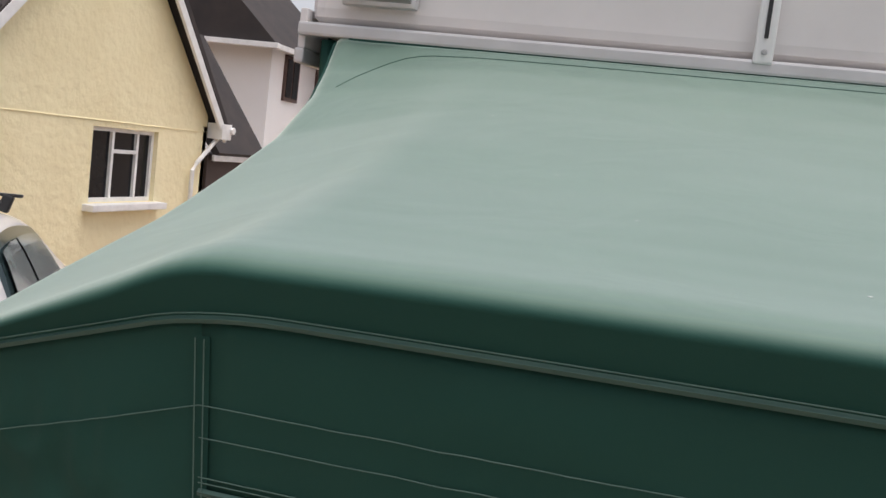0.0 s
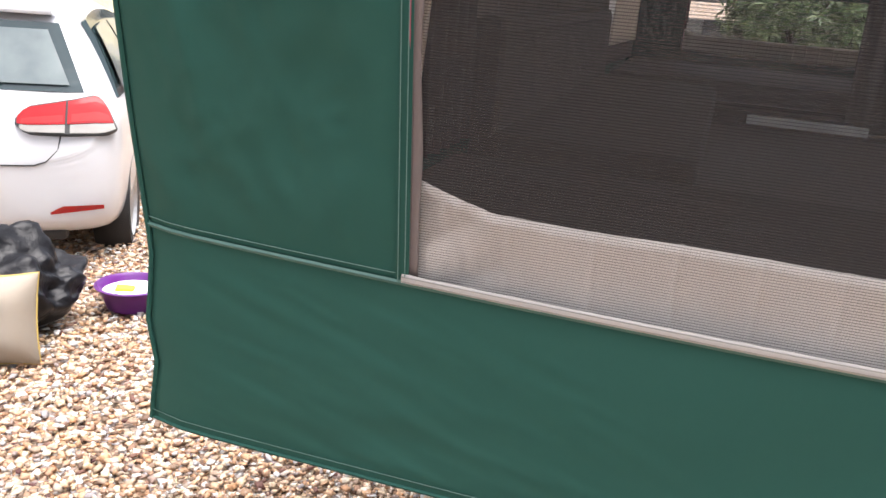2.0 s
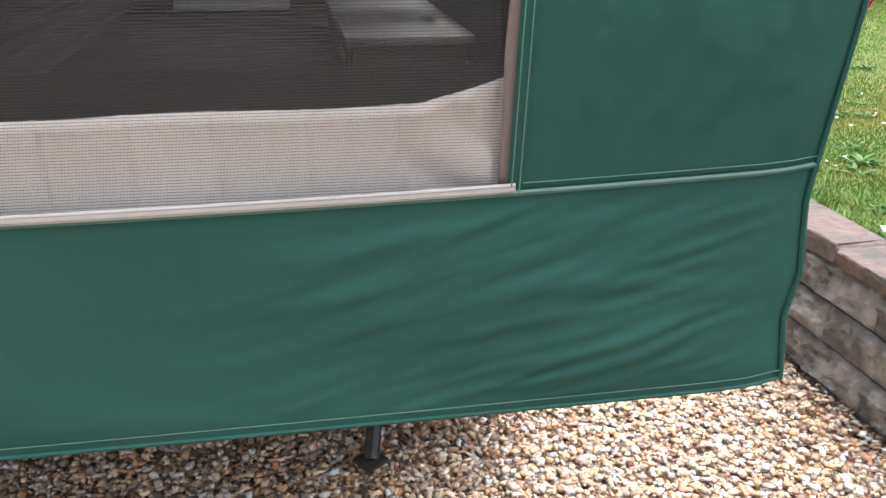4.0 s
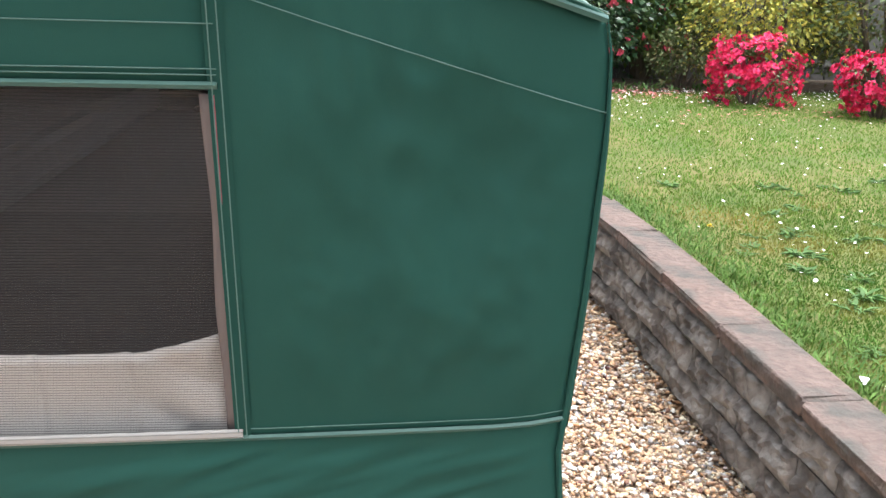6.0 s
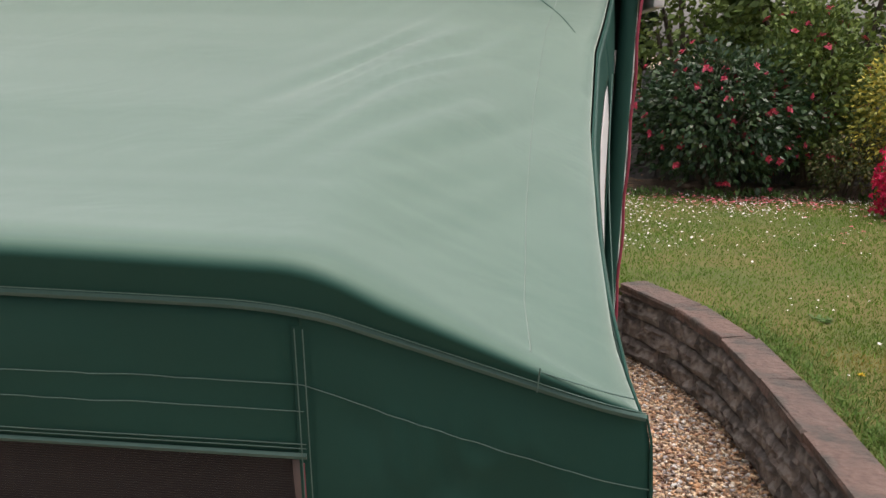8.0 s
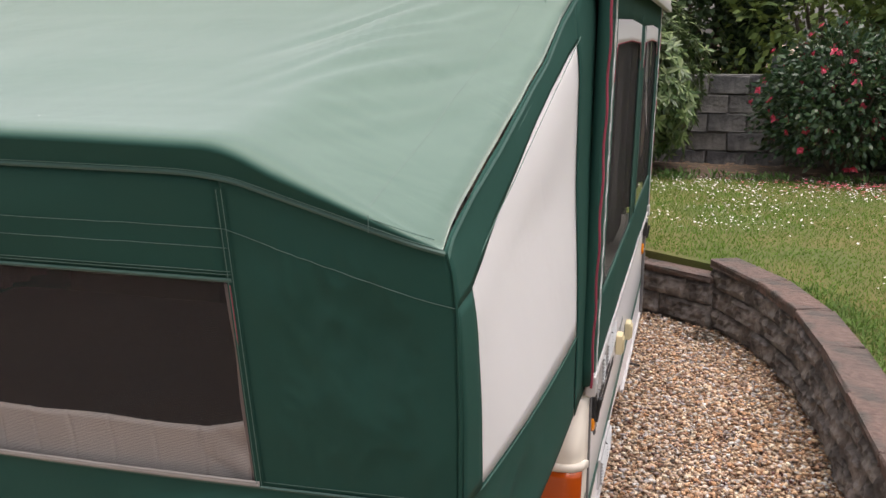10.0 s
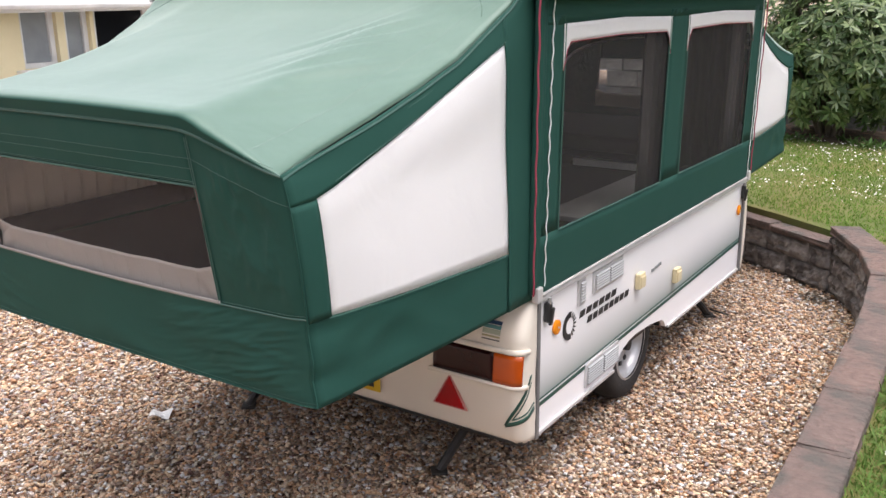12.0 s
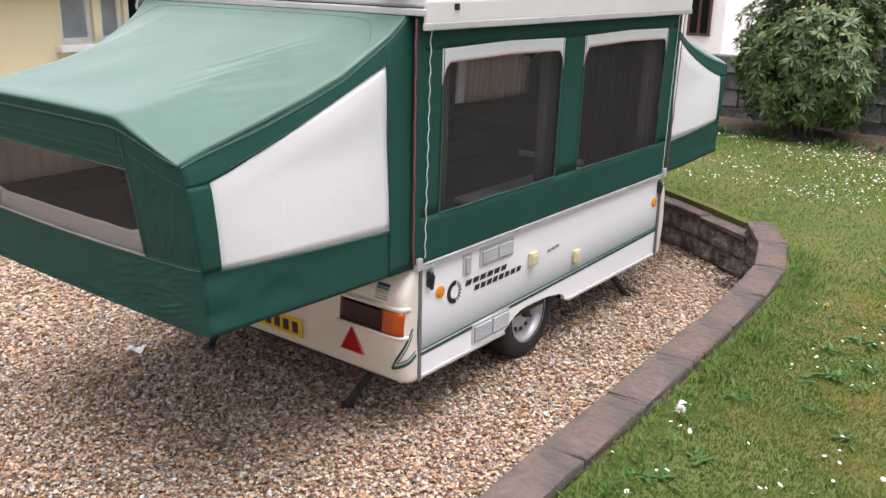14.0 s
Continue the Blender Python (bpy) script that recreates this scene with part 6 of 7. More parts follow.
def wall_with_holes(x, y0, y1, z0, top, holes, thick=0.28):
    """A wall facing +x, its top a function of y, with real holes."""
    ys = sorted({y0, y1, *[h[0] for h in holes], *[h[1] for h in holes]})
    fine = []
    for a, b in zip(ys, ys[1:]):
        n = max(1, int((b - a) / 0.35))
        fine += [a + (b - a) * k / n for k in range(n)]
    fine.append(ys[-1])
    bm = bmesh.new()
    for a, b in zip(fine, fine[1:]):
        m = (a + b) / 2
        cuts = sorted([(h[2], h[3]) for h in holes if h[0] <= m <= h[1]])
        z = z0
        spans = []
        for c, d in cuts:
            spans.append((z, c, c))
            z = d
        spans.append((z, top(a), top(b)))
        for lo, ha, hb in spans:
            if min(ha, hb) - lo < 0.01:
                continue
            vs = [bm.verts.new(p) for p in ((x, a, lo), (x, b, lo), (x, b, hb), (x, a, ha), (x - thick, a, lo), (x - thick, b, lo), (x - thick, b, hb), (x - thick, a, ha))]
            for f in ((0, 1, 2, 3), (7, 6, 5, 4), (0, 4, 5, 1), (3, 2, 6, 7), (0, 3, 7, 4), (1, 5, 6, 2)):
                bm.faces.new([vs[i] for i in f])
    bmesh.ops.remove_doubles(bm, verts=bm.verts, dist=0.0005)
    return bm


HX = -7.2
house = thing("house", "cream-yellow rendered house with white windows and dark tiled roof", "house", (0, 0, 0))
APEX_Y, APEX_Z = 9.15, 4.95


def gable_top(y):
    return min(APEX_Z, 2.10 + (APEX_Z - 2.10) * (1 - abs(y - APEX_Y) / (2.70 if y > APEX_Y else 2.95)))


win_hole = (8.95, 10.42, 0.92, 1.885)
w1 = part("wall", wall_with_holes(HX, 6.25, 11.75, -0.6, gable_top, [win_hole]), RENDER_YELLOW, house)
part("string_course", prism([(HX + 0.0, 1.965), (HX + 0.014, 1.962), (HX + 0.0, 1.974)], 5.5, 'Y'), RENDER_YELLOW, w1).location = (0, 6.25, 0)
opening(house, HX, 8.95, 10.42, 0.92, 1.885, 0.055, (0.36, 0.74), (0.36, 0.74, 1.58))
part("curtain", sheet(lambda u, v: (HX - 0.20 + 0.02 * math.sin(40 * u), 9.98 + 0.36 * u, 0.97 + 0.88 * v), 24, 2), material("grey_curtain", (0.22, 0.22, 0.22), 0.9), house)
part("window_back", box((HX - 1.2, 9.7, 1.4), (0.05, 3.0, 2.0)), ROOM_DARK, house)
for side in (-1, 1):
    half = 2.70 if side > 0 else 2.95
    run = half + 0.20
    def slope(u, v):
        return (HX + 0.22 - 6.0 * u, APEX_Y + side * run * v, APEX_Z + 0.14 - (APEX_Z - 2.02) / half * run * v)
    ob = part("roof", sheet(slope, 12, 12), TILE, house)
    mod = ob.modifiers.new("thickness", 'SOLIDIFY')
    mod.thickness = 0.09
    barge = bmesh.new()
    a, b = Vector((HX + 0.20, APEX_Y, APEX_Z + 0.02)), Vector((HX + 0.20, APEX_Y + side * (half + 0.15), APEX_Z + 0.02 - (APEX_Z - 2.02) / half * (half + 0.15)))
    d = (b - a)
    add_box(barge, (a + b) / 2, (0.05, d.length, 0.13), 0.01, turned(math.degrees(math.atan2(d.z, d.y))))
    part("bargeboard", barge, UPVC, house)
    part("soffit_box", box((HX + 0.12, APEX_Y + side * (half + 0.08), 2.0), (0.26, 0.30, 0.24), 0.01), UPVC, house)
# tile courses down the gable's near slope
slope_tile = bpy.data.meshes.new("tile_course")
row = box((0, 0, 0), (6.0, 0.05, 0.034), 0.006)
row.to_mesh(slope_tile)
row.free()
slope_tile.materials.append(TILE)
for k in range(22):
    c = new("tile_course", slope_tile)
    c.parent = house
    c.matrix_world = pose(HX - 2.80, APEX_Y - 3.13 + 0.142 * k, APEX_Z + 0.155 - 0.993 * (3.13 - 0.142 * k), 44.8, 0, 0)
# lower wing with door and windows, tiled roof over
part("wall", wall_with_holes(HX, -3.0, 6.25, -0.6, lambda y: 2.22, [(4.05, 4.50, 1.42, 2.12), (4.60, 4.94, 1.42, 2.12), (4.99, 5.80, 0.35, 2.12)]), RENDER_YELLOW, house)
opening(house, HX, 4.05, 4.50, 1.42, 2.12, 0.06, (), None, glass_mat=CURTAINED_PANE)
opening(house, HX, 4.60, 4.94, 1.42, 2.12, 0.06, (), None, glass_mat=CURTAINED_PANE)
door = part("door", box((HX - 0.12, 5.395, 1.23), (0.06, 0.80, 1.74), 0.008), ROOM_DARK, house, "black front door with metal knocker")
part("door_frame", add_box(add_box(bmesh.new(), (HX - 0.10, 5.02, 1.235), (0.09, 0.06, 1.76), 0.006), (HX - 0.10, 5.77, 1.235), (0.09, 0.06, 1.76), 0.006), UPVC, door)
part("knocker", box((HX - 0.08, 5.45, 1.66), (0.03, 0.03, 0.10), 0.01), STEEL, door)
ob = part("roof", sheet(lambda u, v: (HX + 0.35 - 5.0 * u, -3.2 + 9.1 * v, 2.16 + 3.4 * u), 14, 2), TILE, house)
ob.modifiers.new("thickness", 'SOLIDIFY').thickness = 0.08
TILE_ROW = box((0, 0, 0), (0.05, 9.06, 0.030), 0.006)
tile_me = bpy.data.meshes.new("tile_course")
TILE_ROW.to_mesh(tile_me)
TILE_ROW.free()
tile_me.materials.append(TILE)
for k in range(22):
    c = new("tile_course", tile_me)
    c.parent = house
    c.matrix_world = pose(HX + 0.33 - 0.21 * k, 1.36, 2.255 + 0.143 * k, 0, 34, 0)
part("gutter", tube([(HX + 0.38, -3.2, 2.14), (HX + 0.38, 5.86, 2.12)], 0.055, 10), UPVC, house)
part("fascia", box((HX + 0.30, 1.35, 2.14), (0.03, 9.1, 0.20), 0.006), UPVC, house)
part("downpipe", tube([(HX + 0.38, 5.80, 2.10), (HX + 0.36, 5.84, 1.99), (HX + 0.10, 6.40, 1.73), (HX + 0.07, 6.46, 1.66), (HX + 0.07, 6.47, 0.05)], 0.034, 10), UPVC, house)
part("downpipe", tube([(HX + 0.12, 11.98, 1.98), (HX + 0.10, 11.88, 1.86), (HX + 0.09, 11.38, 1.50), (HX + 0.08, 11.28, 1.38), (HX + 0.08, 11.28, 0.05)], 0.034, 10), UPVC, house)
part("gutter", tube([(HX + 0.30, 12.06, 2.03), (HX - 5.5, 12.06, 2.03)], 0.055, 10), UPVC, house)
lampw = part("wall_lamp", moved(lathe([(0.0, 0.10), (0.05, 0.08), (0.07, 0.0), (0.03, -0.05), (0.0, -0.06)], 16), Matrix.Translation((HX + 0.12, 6.00, 1.80))), BLACK, house, "black half-round wall lamp")
part("bracket", box((HX + 0.06, 6.0, 1.86), (0.12, 0.03, 0.03), 0.005), BLACK, lampw)
part("side_wall", box((HX - 3.0, 11.70, 1.0), (6.0, 0.1, 2.1)), RENDER_YELLOW, house)
part("back_wall", box((HX - 5.8, 4.5, 1.2), (0.2, 15.0, 2.5)), RENDER_YELLOW, house)

house.location = (0.10, 0.04, -0.17)

garage = thing("outbuilding", "low dark-roofed outbuilding beside the yellow house", "outbuilding", (0, 0, 0))
part("wall", box((-8.2, 13.2, 0.75), (1.5, 1.7, 1.8), 0.01), material("dark_brown_boards", (0.06, 0.04, 0.035), 0.7), garage)
ob = part("roof", sheet(lambda u, v: (-7.35 - 1.45 * u, 12.36 + 1.74 * v, 1.62 + 2.03 * u), 6, 6), TILE, garage)
ob.modifiers.new("thickness", 'SOLIDIFY').thickness = 0.12
part("verge", box((-8.08, 14.10, 2.66), (2.5, 0.07, 0.13), 0.01, turned(0, 54.5)), material("grey_verge", (0.20, 0.20, 0.22), 0.6), garage)
part("fascia", box((-7.34, 13.2, 1.60), (0.05, 1.75, 0.10), 0.01), UPVC, garage)

garage.location = (0.10, 0.0, -0.20)

white_house = thing("house", "white rendered house with brown windows and dark hipped roof", "house", (0, 0, 0))
part("wall", box((-13.1, 20.6, 2.2), (7.0, 3.6, 4.5), 0.01), RENDER_WHITE, white_house)
ob = part("roof", prism([(-17.0, 4.35), (-9.2, 4.35), (-13.1, 8.0)], 4.6, 'Y'), TILE, white_house)
ob.location = (0, 18.2, 0)
part("gutter", box((-9.25, 20.5, 4.33), (0.12, 4.7, 0.12), 0.01), UPVC, white_house)
part("gutter", box((-13.1, 18.15, 4.33), (7.9, 0.12, 0.12), 0.01), UPVC, white_house)
for y in (19.95, 21.95):
    wi = part("window", box((-9.58, y, 3.74), (0.08, 0.85, 1.10), 0.01), BROWN_WOOD, white_house, "brown framed window")
    part("pane", box((-9.53, y - 0.19, 3.74), (0.012, 0.30, 0.92)), ROOM_DARK, wi)
    part("pane", box((-9.53, y + 0.19, 3.74), (0.012, 0.30, 0.92)), ROOM_DARK, wi)

white_house.location = (0.15, 0.0, -0.42)

far_house = thing("house", "distant white rendered house behind the garden", "house", (0, 0, 0))
part("wall", box((-6.9, 23.0, 2.3), (3.4, 4.0, 4.6), 0.01), RENDER_WHITE, far_house)
part("roof", box((-6.9, 23.0, 4.75), (3.8, 4.5, 0.3), 0.05), TILE, far_house)
wi = part("window", box((-5.85, 20.97, 1.25), (0.62, 0.08, 1.15), 0.01), BROWN_WOOD, far_house, "brown framed window")
part("pane", box((-5.98, 20.92, 1.25), (0.20, 0.012, 1.0)), ROOM_DARK, wi)
part("pane", box((-5.70, 20.92, 1.25), (0.20, 0.012, 1.0)), ROOM_DARK, wi)

# ---- garden boundary ----
build_wall("wall_kerb", "low rock-faced block wall with pinkish coping", WALL_LINE, 3, 0.400, 0.165, 0.192, 0.055, 0.56)
build_wall("wall_low", "lower end of the rock-faced garden wall", LOW_LINE, 2, 0.300, 0.18, 0.23, 0.05, 0.56)
back = part("wall_garden", box((5.9, 9.92, 0.72), (12.2, 0.18, 1.44), 0.0), material("pale_old_mortar", (0.20, 0.195, 0.185), 0.95, (0.10, 0.10, 0.09), scale=3, amount=0.8), None)
tagged(back, "tall weathered grey block garden wall", "wall", kind="structure")
bls = [slab_mesh("block", 0.425, 0.24, 0.203, 90 + k, GREY_BLOCK) for k in range(5)]
for row in range(7):
    for k in range(21):
        x = -2.6 + 0.44 * k + (0.22 if row % 2 else 0)
        if row == 6 and not (10 < k < 14) or row > 4 and x < 0.0:
            continue
        ob = new("block", bls[(3 * k + 2 * row) % 5])
        ob.parent = back
        ob.matrix_world = pose(x + random.uniform(-0.008, 0.008), 9.90 + random.uniform(-0.012, 0.012), 0.13 + 0.219 * row + random.uniform(-0.004, 0.004), 0, random.uniform(-0.6, 0.6), random.uniform(-0.8, 0.8))
for k, (x, y, r, h, mt) in enumerate(((1.2, 12.4, 1.0, 1.4, LEAF_DARK), (3.0, 12.2, 1.5, 1.7, LEAF_HEDGE), (4.8, 11.8, 1.7, 2.0, LEAF_HEDGE), (7.2, 12.0, 1.8, 1.8, LEAF_MIX), (9.6, 11.0, 1.8, 1.9, LEAF_DARK))):
    leafy("hedge_tree", "tall dark evergreen tree beyond the garden wall", "tree", (x, y, 0.0), (r, r * 0.8, h), 7000, (0.145, 0.5), mt, 50 + k, BARK, lift=0.5, trunk=0.12)
for k, (x, y) in enumerate(((7.6, 7.6), (9.0, 5.0), (9.3, 2.0))):
    leafy("border_shrub", "mixed green border shrub", "shrub", (x, y, LAWN_Z - 0.01), (1.0, 1.0, 0.9), 4000, (0.09, 0.5), LEAF_MIX, 70 + k, BARK, lift=0.1)

# ---- parked car ----
CAR = pose(-3.92, 2.47, -0.265, -2.0, 0, 30.5)
car = thing("hatchback_car", "white hatchback car with roof bars parked on gravel", "car", (0, 0, 0))
car.matrix_world = CAR
sections = [  # y forward of the rear bumper, half width, sill, waist, roof height, roof half width
    (0.00, 0.70, 0.36, 0.62, 0.66, 0.66), (0.04, 0.82, 0.30, 0.72, 0.80, 0.78), (0.12, 0.875, 0.26, 0.86, 0.95, 0.80), (0.22, 0.885, 0.24, 0.93, 1.10, 0.69), (0.36, 0.888, 0.22, 0.94, 1.34, 0.55),
    (0.55, 0.89, 0.22, 0.945, 1.425, 0.51), (1.2, 0.89, 0.22, 0.94, 1.475, 0.51), (2.0, 0.89, 0.22, 0.93, 1.46, 0.51), (2.5, 0.888, 0.22, 0.925, 1.33, 0.53), (3.1, 0.88, 0.22, 0.92, 0.98, 0.70), (3.9, 0.84, 0.24, 0.82, 0.84, 0.66), (4.15, 0.74, 0.34, 0.66, 0.70, 0.58)]


def car_ring(y, w, lo, waist, top, rw):
    pts = [(0.0, lo), (w * 0.86, lo), (w * 0.975, lo + 0.08), (w, (lo + waist) / 2), (w * 0.985, waist - 0.04), (w * 0.955, waist)]
    pts += [(rw + (w * 0.955 - rw) * k, waist + (top - waist) * (1 - k ** 1.6)) for k in (0.75, 0.45, 0.2)] + [(rw * 0.9, top - 0.006), (rw * 0.5, top + 0.012), (0, top + 0.018)]
    ring = [(x, y, z) for x, z in pts]
    return ring + [(-x, y, z) for x, y, z in ring[-2:0:-1]]


bm = bmesh.new()
rings = [[bm.verts.new(p) for p in car_ring(*s)] for s in sections]
for q, w in zip(rings, rings[1:]):
    for k in range(len(q)):
        bm.faces.new((q[k], q[(k + 1) % len(q)], w[(k + 1) % len(q)], w[k]))
bm.faces.new(rings[0])
bm.faces.new(rings[-1][::-1])
bmesh.ops.recalc_face_normals(bm, faces=bm.faces)
body = part("body", bm, CAR_WHITE, car, "white car body")
body.data.shade_smooth()
sub = body.modifiers.new("round", 'SUBSURF')
sub.levels = sub.render_levels = 2


def rear_skin(x, z, off=0.0):
    """A point on the car's tail at height z."""
    tab = [(0.2, 0.10), (0.45, 0.015), (0.62, 0.0), (0.80, 0.045), (0.95, 0.125), (1.10, 0.215), (1.34, 0.355), (1.45, 0.48)]
    return (x, curve_at(tab, z) + 0.10 * max(0.0, abs(x) - 0.45) ** 2 * 2.2 - off, z)


edge = part("rear_window", sheet(lambda u, v: rear_skin((2 * u - 1) * (0.70 - 0.14 * v), 1.000 + 0.335 * v, 0.012), 16, 6), CAR_GLASS, car, "tinted rear window with black border")
edge.modifiers.new("thickness", 'SOLIDIFY').thickness = 0.02
part("pane", sheet(lambda u, v: rear_skin((2 * u - 1) * (0.63 - 0.12 * v), 1.035 + 0.265 * v, 0.026), 16, 6), REAR_GLASS, edge)
part("wiper", tube([rear_skin(0.0, 1.045, 0.05), rear_skin(0.30, 1.057, 0.05)], 0.012, 6), BLACK, edge)
part("spoiler", box((0, 0.40, 1.39), (1.06, 0.16, 0.035), 0.014), CAR_WHITE, car)
part("brake_light", box((0, 0.325, 1.365), (0.40, 0.03, 0.03), 0.008), RED_LENS, car)
part("boot_seam", tube([rear_skin(0.60, 0.80, 0.012), rear_skin(0.585, 0.72, 0.006), rear_skin(0.53, 0.66, 0.004), rear_skin(0.47, 0.64, 0.003), rear_skin(0.0, 0.63, 0.002), rear_skin(-0.47, 0.64, 0.003), rear_skin(-0.555, 0.70, 0.006)], 0.004, 5), BLACK, body)
for sx in (-1, 1):
    def lamp_at(u, v, off):
        """Across the lamp: its inner end is rounded, its outer end cut back."""
        inner, outer = max(0.0, 1 - u / 0.16) ** 2, max(0.0, (u - 0.80) / 0.20) ** 2
        lo = 0.805 + 0.036 * inner + 0.030 * outer
        hi = 0.920 + 0.075 * min(1.0, u / 0.8) - 0.050 * inner - 0.070 * outer
        x = 0.385 + 0.485 * u - 0.045 * v * max(0.0, u - 0.6) / 0.4
        return rear_skin(sx * x, lo + (hi - lo) * v, off + 0.018 * math.sin(math.pi * u))

    def lens(name, u0, u1, v0, v1, off, mat, parent, label=""):
        ob = part(name, sheet(lambda u, v: lamp_at(u0 + (u1 - u0) * u, v0 + (v1 - v0) * v, off), 14, 5), mat, parent, label)
        mod = ob.modifiers.new("thickness", 'SOLIDIFY')
        mod.thickness, mod.offset = 0.05, -1 if sx > 0 else 1
        return ob
    lampo = lens("tail_lamp", 0.0, 1.0, 0.0, 1.0, 0.030, BLACK, car, "red tail lamp with clear lower strip")
    for u0, u1 in ((0.02, 0.49), (0.51, 0.985)):
        lens("red_lens", u0, u1, 0.30, 0.97, 0.036, RED_LENS, lampo)
        lens("reflector_band", u0 + 0.04, u1 - 0.02, 0.36, 0.58, 0.0385, RED_BAND, lampo)
        lens("clear_strip", u0 + 0.03, u1, 0.04, 0.28, 0.036, PALE_TOP, lampo)
    part("bumper_reflector", sheet(lambda u, v: rear_skin(sx * (0.54 + 0.26 * u), 0.385 + 0.035 * u + (0.012 + 0.034 * min(1.0, 4 * u)) * v * (1 - 0.5 * u), 0.03), 12, 2), RED_LENS, car)

    def pane_at(u, v, off=0.0):
        z = 0.965 + 0.43 * v * (1 - 0.10 * (2 * u - 1) ** 2)
        k = max(0.0, 1 - (z - 0.94) / 0.53) ** (1 / 1.6)
        return (sx * (0.51 + 0.335 * k + 0.014 + off), 0.34 + 2.05 * u + 0.24 * v * (1 - u) - 0.45 * v * u, z)
    win = part("side_window", sheet(pane_at, 16, 8), CAR_GLASS, car)
    win.modifiers.new("thickness", 'SOLIDIFY').thickness = 0.03
    part("pane", sheet(lambda u, v: pane_at(0.05 + 0.36 * u, 0.10 + 0.78 * v, 0.022), 8, 6), REAR_GLASS, win)
    part("pane", sheet(lambda u, v: pane_at(0.45 + 0.48 * u, 0.10 + 0.78 * v, 0.022), 8, 6), REAR_GLASS, win)
    mir = part("mirror", box((sx * 0.99, 2.45, 0.99), (0.20, 0.12, 0.14), 0.04), CAR_WHITE, car)
    for y in (0.68, 3.28):
        ty = part("wheel", moved(lathe([(0.20, -0.09), (0.29, -0.10), (0.312, -0.06), (0.316, 0), (0.312, 0.06), (0.29, 0.10), (0.20, 0.09)], 36, 'X'), Matrix.Translation((sx * 0.785, y, 0.316))), RUBBER, car)
        smooth(ty)
        part("rim", moved(lathe([(0.0, 0.04 * sx), (0.10, 0.05 * sx), (0.19, 0.07 * sx), (0.205, 0.09 * sx)], 30, 'X'), Matrix.Translation((sx * 0.79, y, 0.316))), STEEL, ty)
for y in (0.95, 1.75):
    bar = part("roof_bar", box((0, y, 1.565), (1.24, 0.05, 0.022), 0.008), BLACK, car, "black roof bar")
    for sx in (-1, 1):
        part("foot", box((sx * 0.52, y, 1.51), (0.07, 0.07, 0.12), 0.016, turned(0, sx * 18)), BLACK, bar)
part("bumper_trim", box((0, 0.15, 0.26), (1.2, 0.10, 0.08), 0.03), BLACK, car)
cp = part("number_plate", box((0.03, -0.012, 0.50), (0.52, 0.03, 0.112), 0.004), YELLOW_PLATE, car, "yellow number plate with dark bars")
for k in range(7):
    part("bar", box((-0.18 + 0.07 * k, -0.029, 0.50), (0.045, 0.004, 0.075)), BLACK, cp)

# ---- loose things on the gravel ----
bm = bmesh.new()
bmesh.ops.create_icosphere(bm, subdivisions=5, radius=1.0)
for v in bm.verts:
    p = v.co.copy()
    k = 1 + 0.22 * noise.noise(p * 2.1) + 0.10 * noise.noise(p * 5.0 + Vector((3, 1, 2)))
    q = Vector((math.atan2(p.y, p.x) * 2.2, p.z * 1.4, 0.5)) if p.z > -0.9 else p
    k += 0.055 * (0.35 - abs(noise.noise(p * 4.2 + Vector((7, 2, 5))))) + 0.03 * (0.3 - abs(noise.noise(q * 3.0))) * max(0.0, p.z)
    v.co = Vector((p.x * 0.36 * k, p.y * 0.28 * k, max(0.0, (p.z * 0.5 + 0.42) * 0.42 * k)))
    if p.z > 0.8:
        v.co.z += 0.10 * (p.z - 0.8) / 0.2
bag = part("bin_bag", bm, BAG, None)
bag.data.shade_smooth()
tagged(bag, "full black plastic bin bag on the gravel", "bin bag")
neck = part("tied_neck", lathe([(0.0, 0.43), (0.030, 0.44), (0.022, 0.47), (0.034, 0.51), (0.055, 0.55), (0.0, 0.53)], 12), BAG, bag)
smooth(neck)
bag.matrix_world = pose(-3.12, 1.97, -0.15, 0, 0, 35)
bm = bmesh.new()
bmesh.ops.create_cube(bm, size=1)
bmesh.ops.subdivide_edges(bm, edges=bm.edges[:], cuts=12, use_grid_fill=True)
for v in bm.verts:
    x, y, z = v.co * 2
    puff = (1 - x ** 4) * (1 - z ** 4)
    dent = 0.03 * math.exp(-((x) ** 2 + (z) ** 2) * 14)
    v.co = Vector((x * 0.20 * (1 - 0.07 * (1 - z * z)), y * (0.012 + 0.095 * puff - dent), z * 0.18 * (1 - 0.08 * (1 - x * x))))
cu = part("cushion", bm, CUSHION, None)
cu.data.shade_smooth()
tagged(cu, "greige buttoned cushion with yellow piping leaning on a bag", "cushion")
cu.matrix_world = pose(-2.85, 1.67, 0.045, -16, 0, 36)
part("piping", tube([(0.20 * sx * (1 - 0.07 * (1 - sz * sz)), 0, 0.18 * sz * (1 - 0.08 * (1 - sx * sx))) for sx, sz in ((-1, -1), (-0.5, -1), (0, -1), (0.5, -1), (1, -1), (1, -0.5), (1, 0), (1, 0.5), (1, 1), (0.5, 1), (0, 1), (-0.5, 1), (-1, 1), (-1, 0.5), (-1, 0), (-1, -0.5), (-1, -1))], 0.006, 6), material("mustard_piping", (0.50, 0.36, 0.10), 0.8), cu)
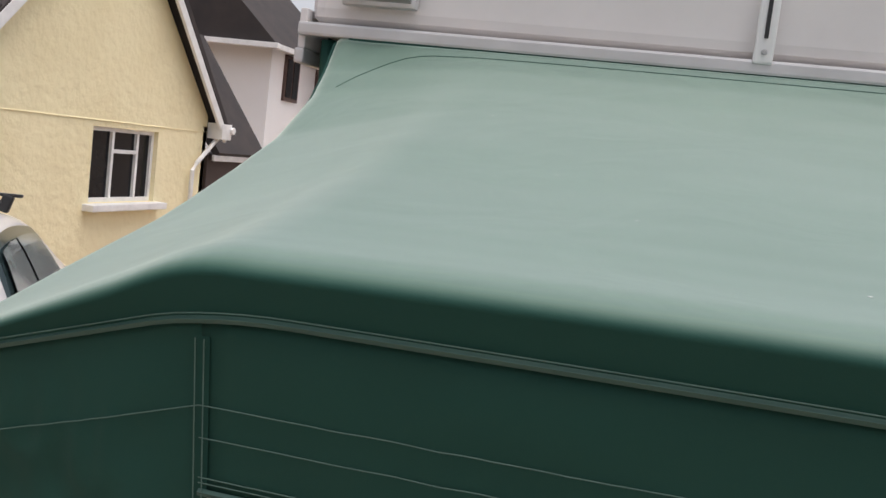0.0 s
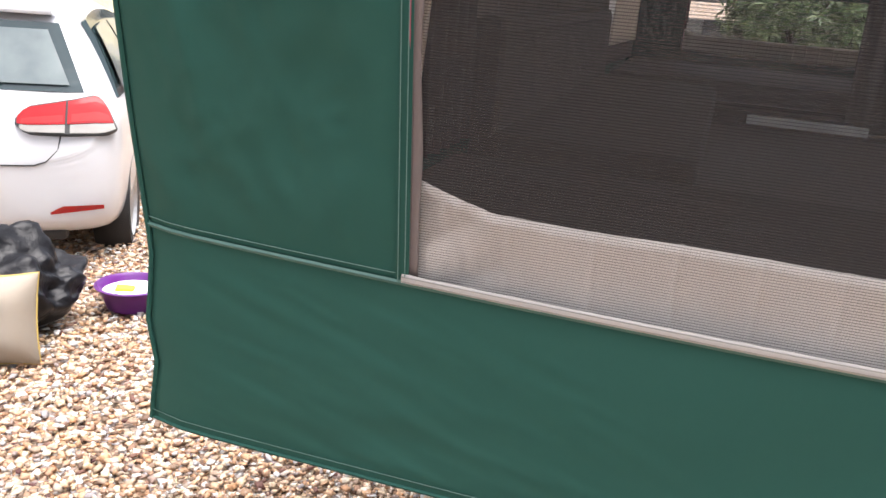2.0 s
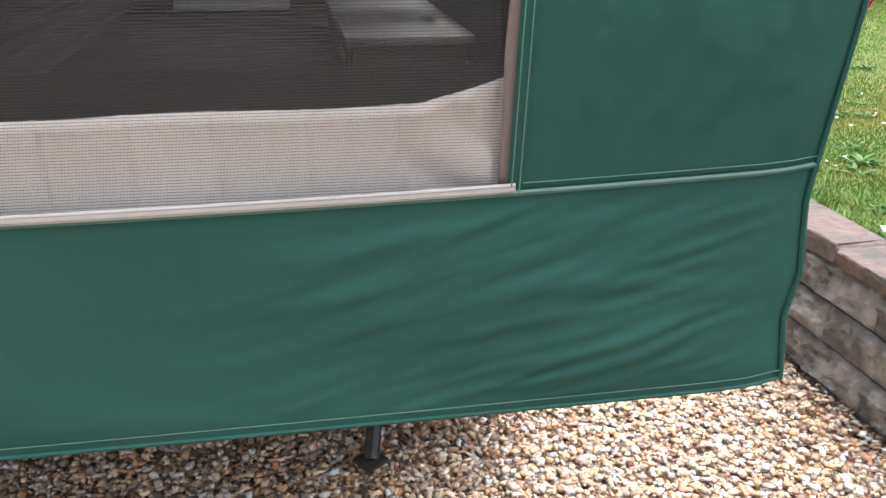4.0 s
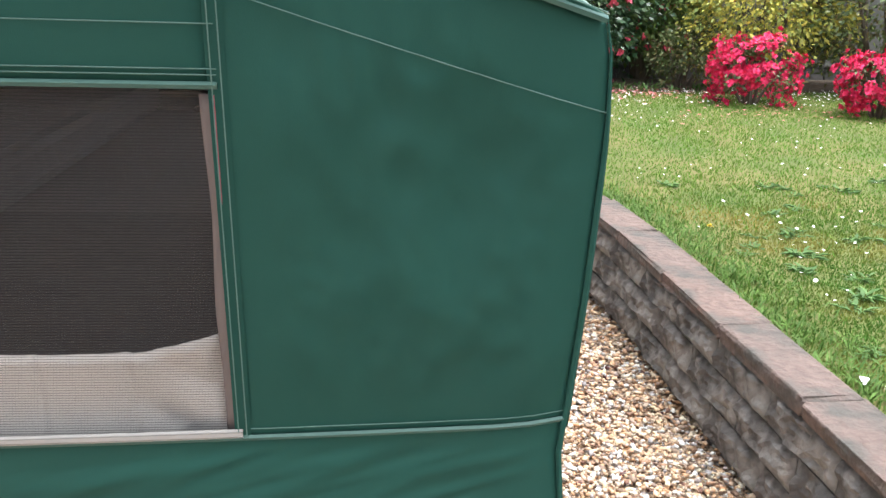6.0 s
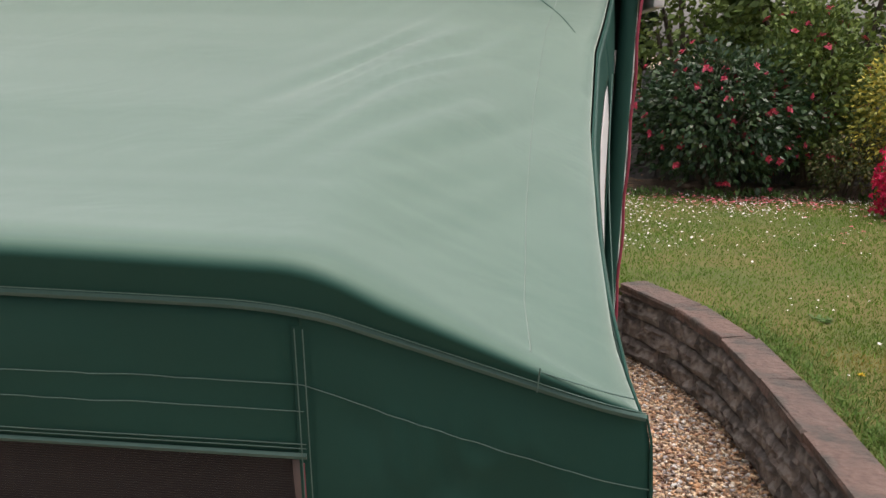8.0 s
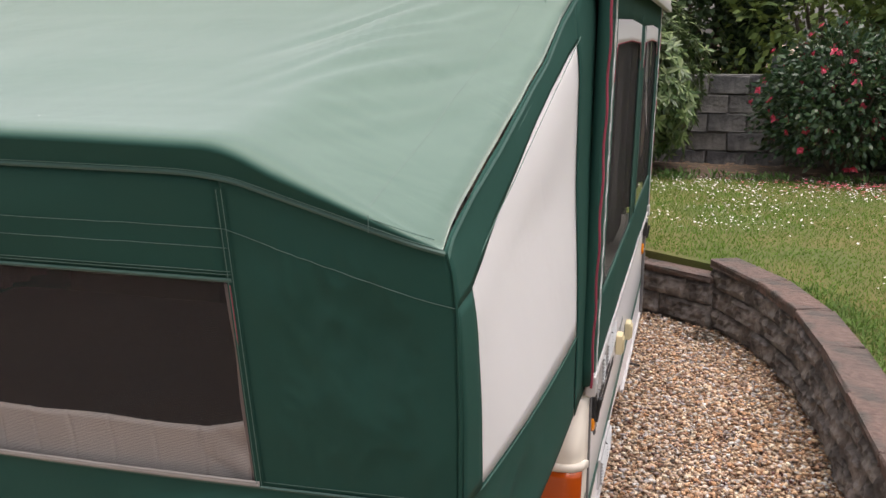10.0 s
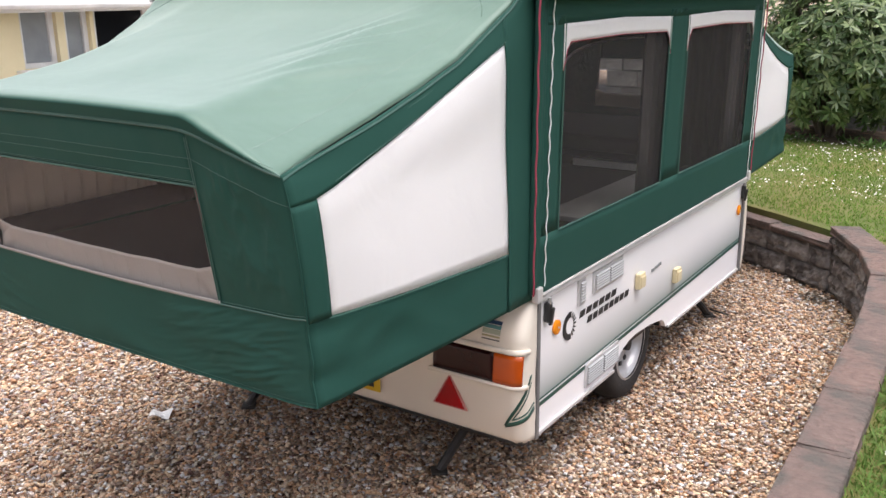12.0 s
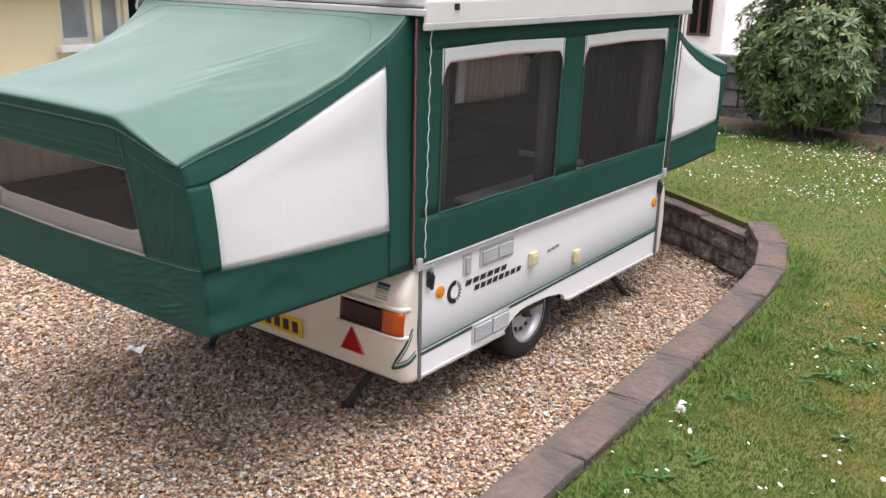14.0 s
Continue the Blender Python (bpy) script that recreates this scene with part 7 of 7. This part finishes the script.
bm = lathe([(0.0, 0.006), (0.14, 0.006), (0.15, 0.0), (0.155, 0.012), (0.20, 0.13), (0.222, 0.138), (0.224, 0.146), (0.205, 0.150), (0.190, 0.135), (0.150, 0.022), (0.0, 0.018)], 40)
tub = part("washing_up_bowl", bm, PURPLE, None)
smooth(tub, 50)
tagged(tub, "purple plastic bowl of soapy water with a sponge", "bowl")
tub.matrix_world = pose(-2.72, 2.41, -0.118) @ Matrix.Scale(0.74, 4)
part("soapy_water", moved(lathe([(0.0, 0.112), (0.12, 0.110), (0.178, 0.106), (0.178, 0.10), (0, 0.10)], 36), Matrix()), material("white_foam", (0.8, 0.8, 0.78), 0.7, bump=0.5, bump_scale=60), tub)
part("sponge", box((-0.03, -0.03, 0.115), (0.11, 0.07, 0.03), 0.01, turned(5, 4, 25)), material("yellow_sponge", (0.75, 0.55, 0.05), 0.9, bump=0.6, bump_scale=80), tub)
sc = part("scrap_of_paper", sheet(lambda u, v: (0.10 * (u - 0.5), 0.08 * (v - 0.5), 0.010 + 0.012 * math.sin(5 * u + 3 * v)), 6, 6), PAPER, None)
sc.modifiers.new("thickness", 'SOLIDIFY').thickness = 0.002
tagged(sc, "white scrap of paper lying on the gravel", "paper")
sc.matrix_world = pose(-0.925, 0.865, 0.008, 0, 0, 30)
fe = part("feather", sheet(lambda u, v: (0.065 * (u - 0.5), 0.030 * (v - 0.5) * math.sin(math.pi * (0.1 + 0.8 * u)), 0.015 + 0.012 * math.sin(4 * u)), 8, 4), PAPER, None)
fe.modifiers.new("thickness", 'SOLIDIFY').thickness = 0.002
tagged(fe, "white feather lying on the lawn", "feather")
fe.matrix_world = pose(2.225, 1.56, LAWN_Z + 0.012, 0, 0, 60)

# unseen house front, added behind the camera's way to block sky light
own = thing("house", "unseen plain house front added to block sky light", "house", (0, 0, 0))
part("wall", box((1.0, -6.8, 1.2), (13.0, 0.3, 2.9), 0.01), RENDER_WHITE, own)
part("roof", prism([(-6.4, 2.6), (-10.5, 2.6), (-8.4, 4.2)], 13.6, 'X'), TILE, own).location = (-5.8, 0, 0)
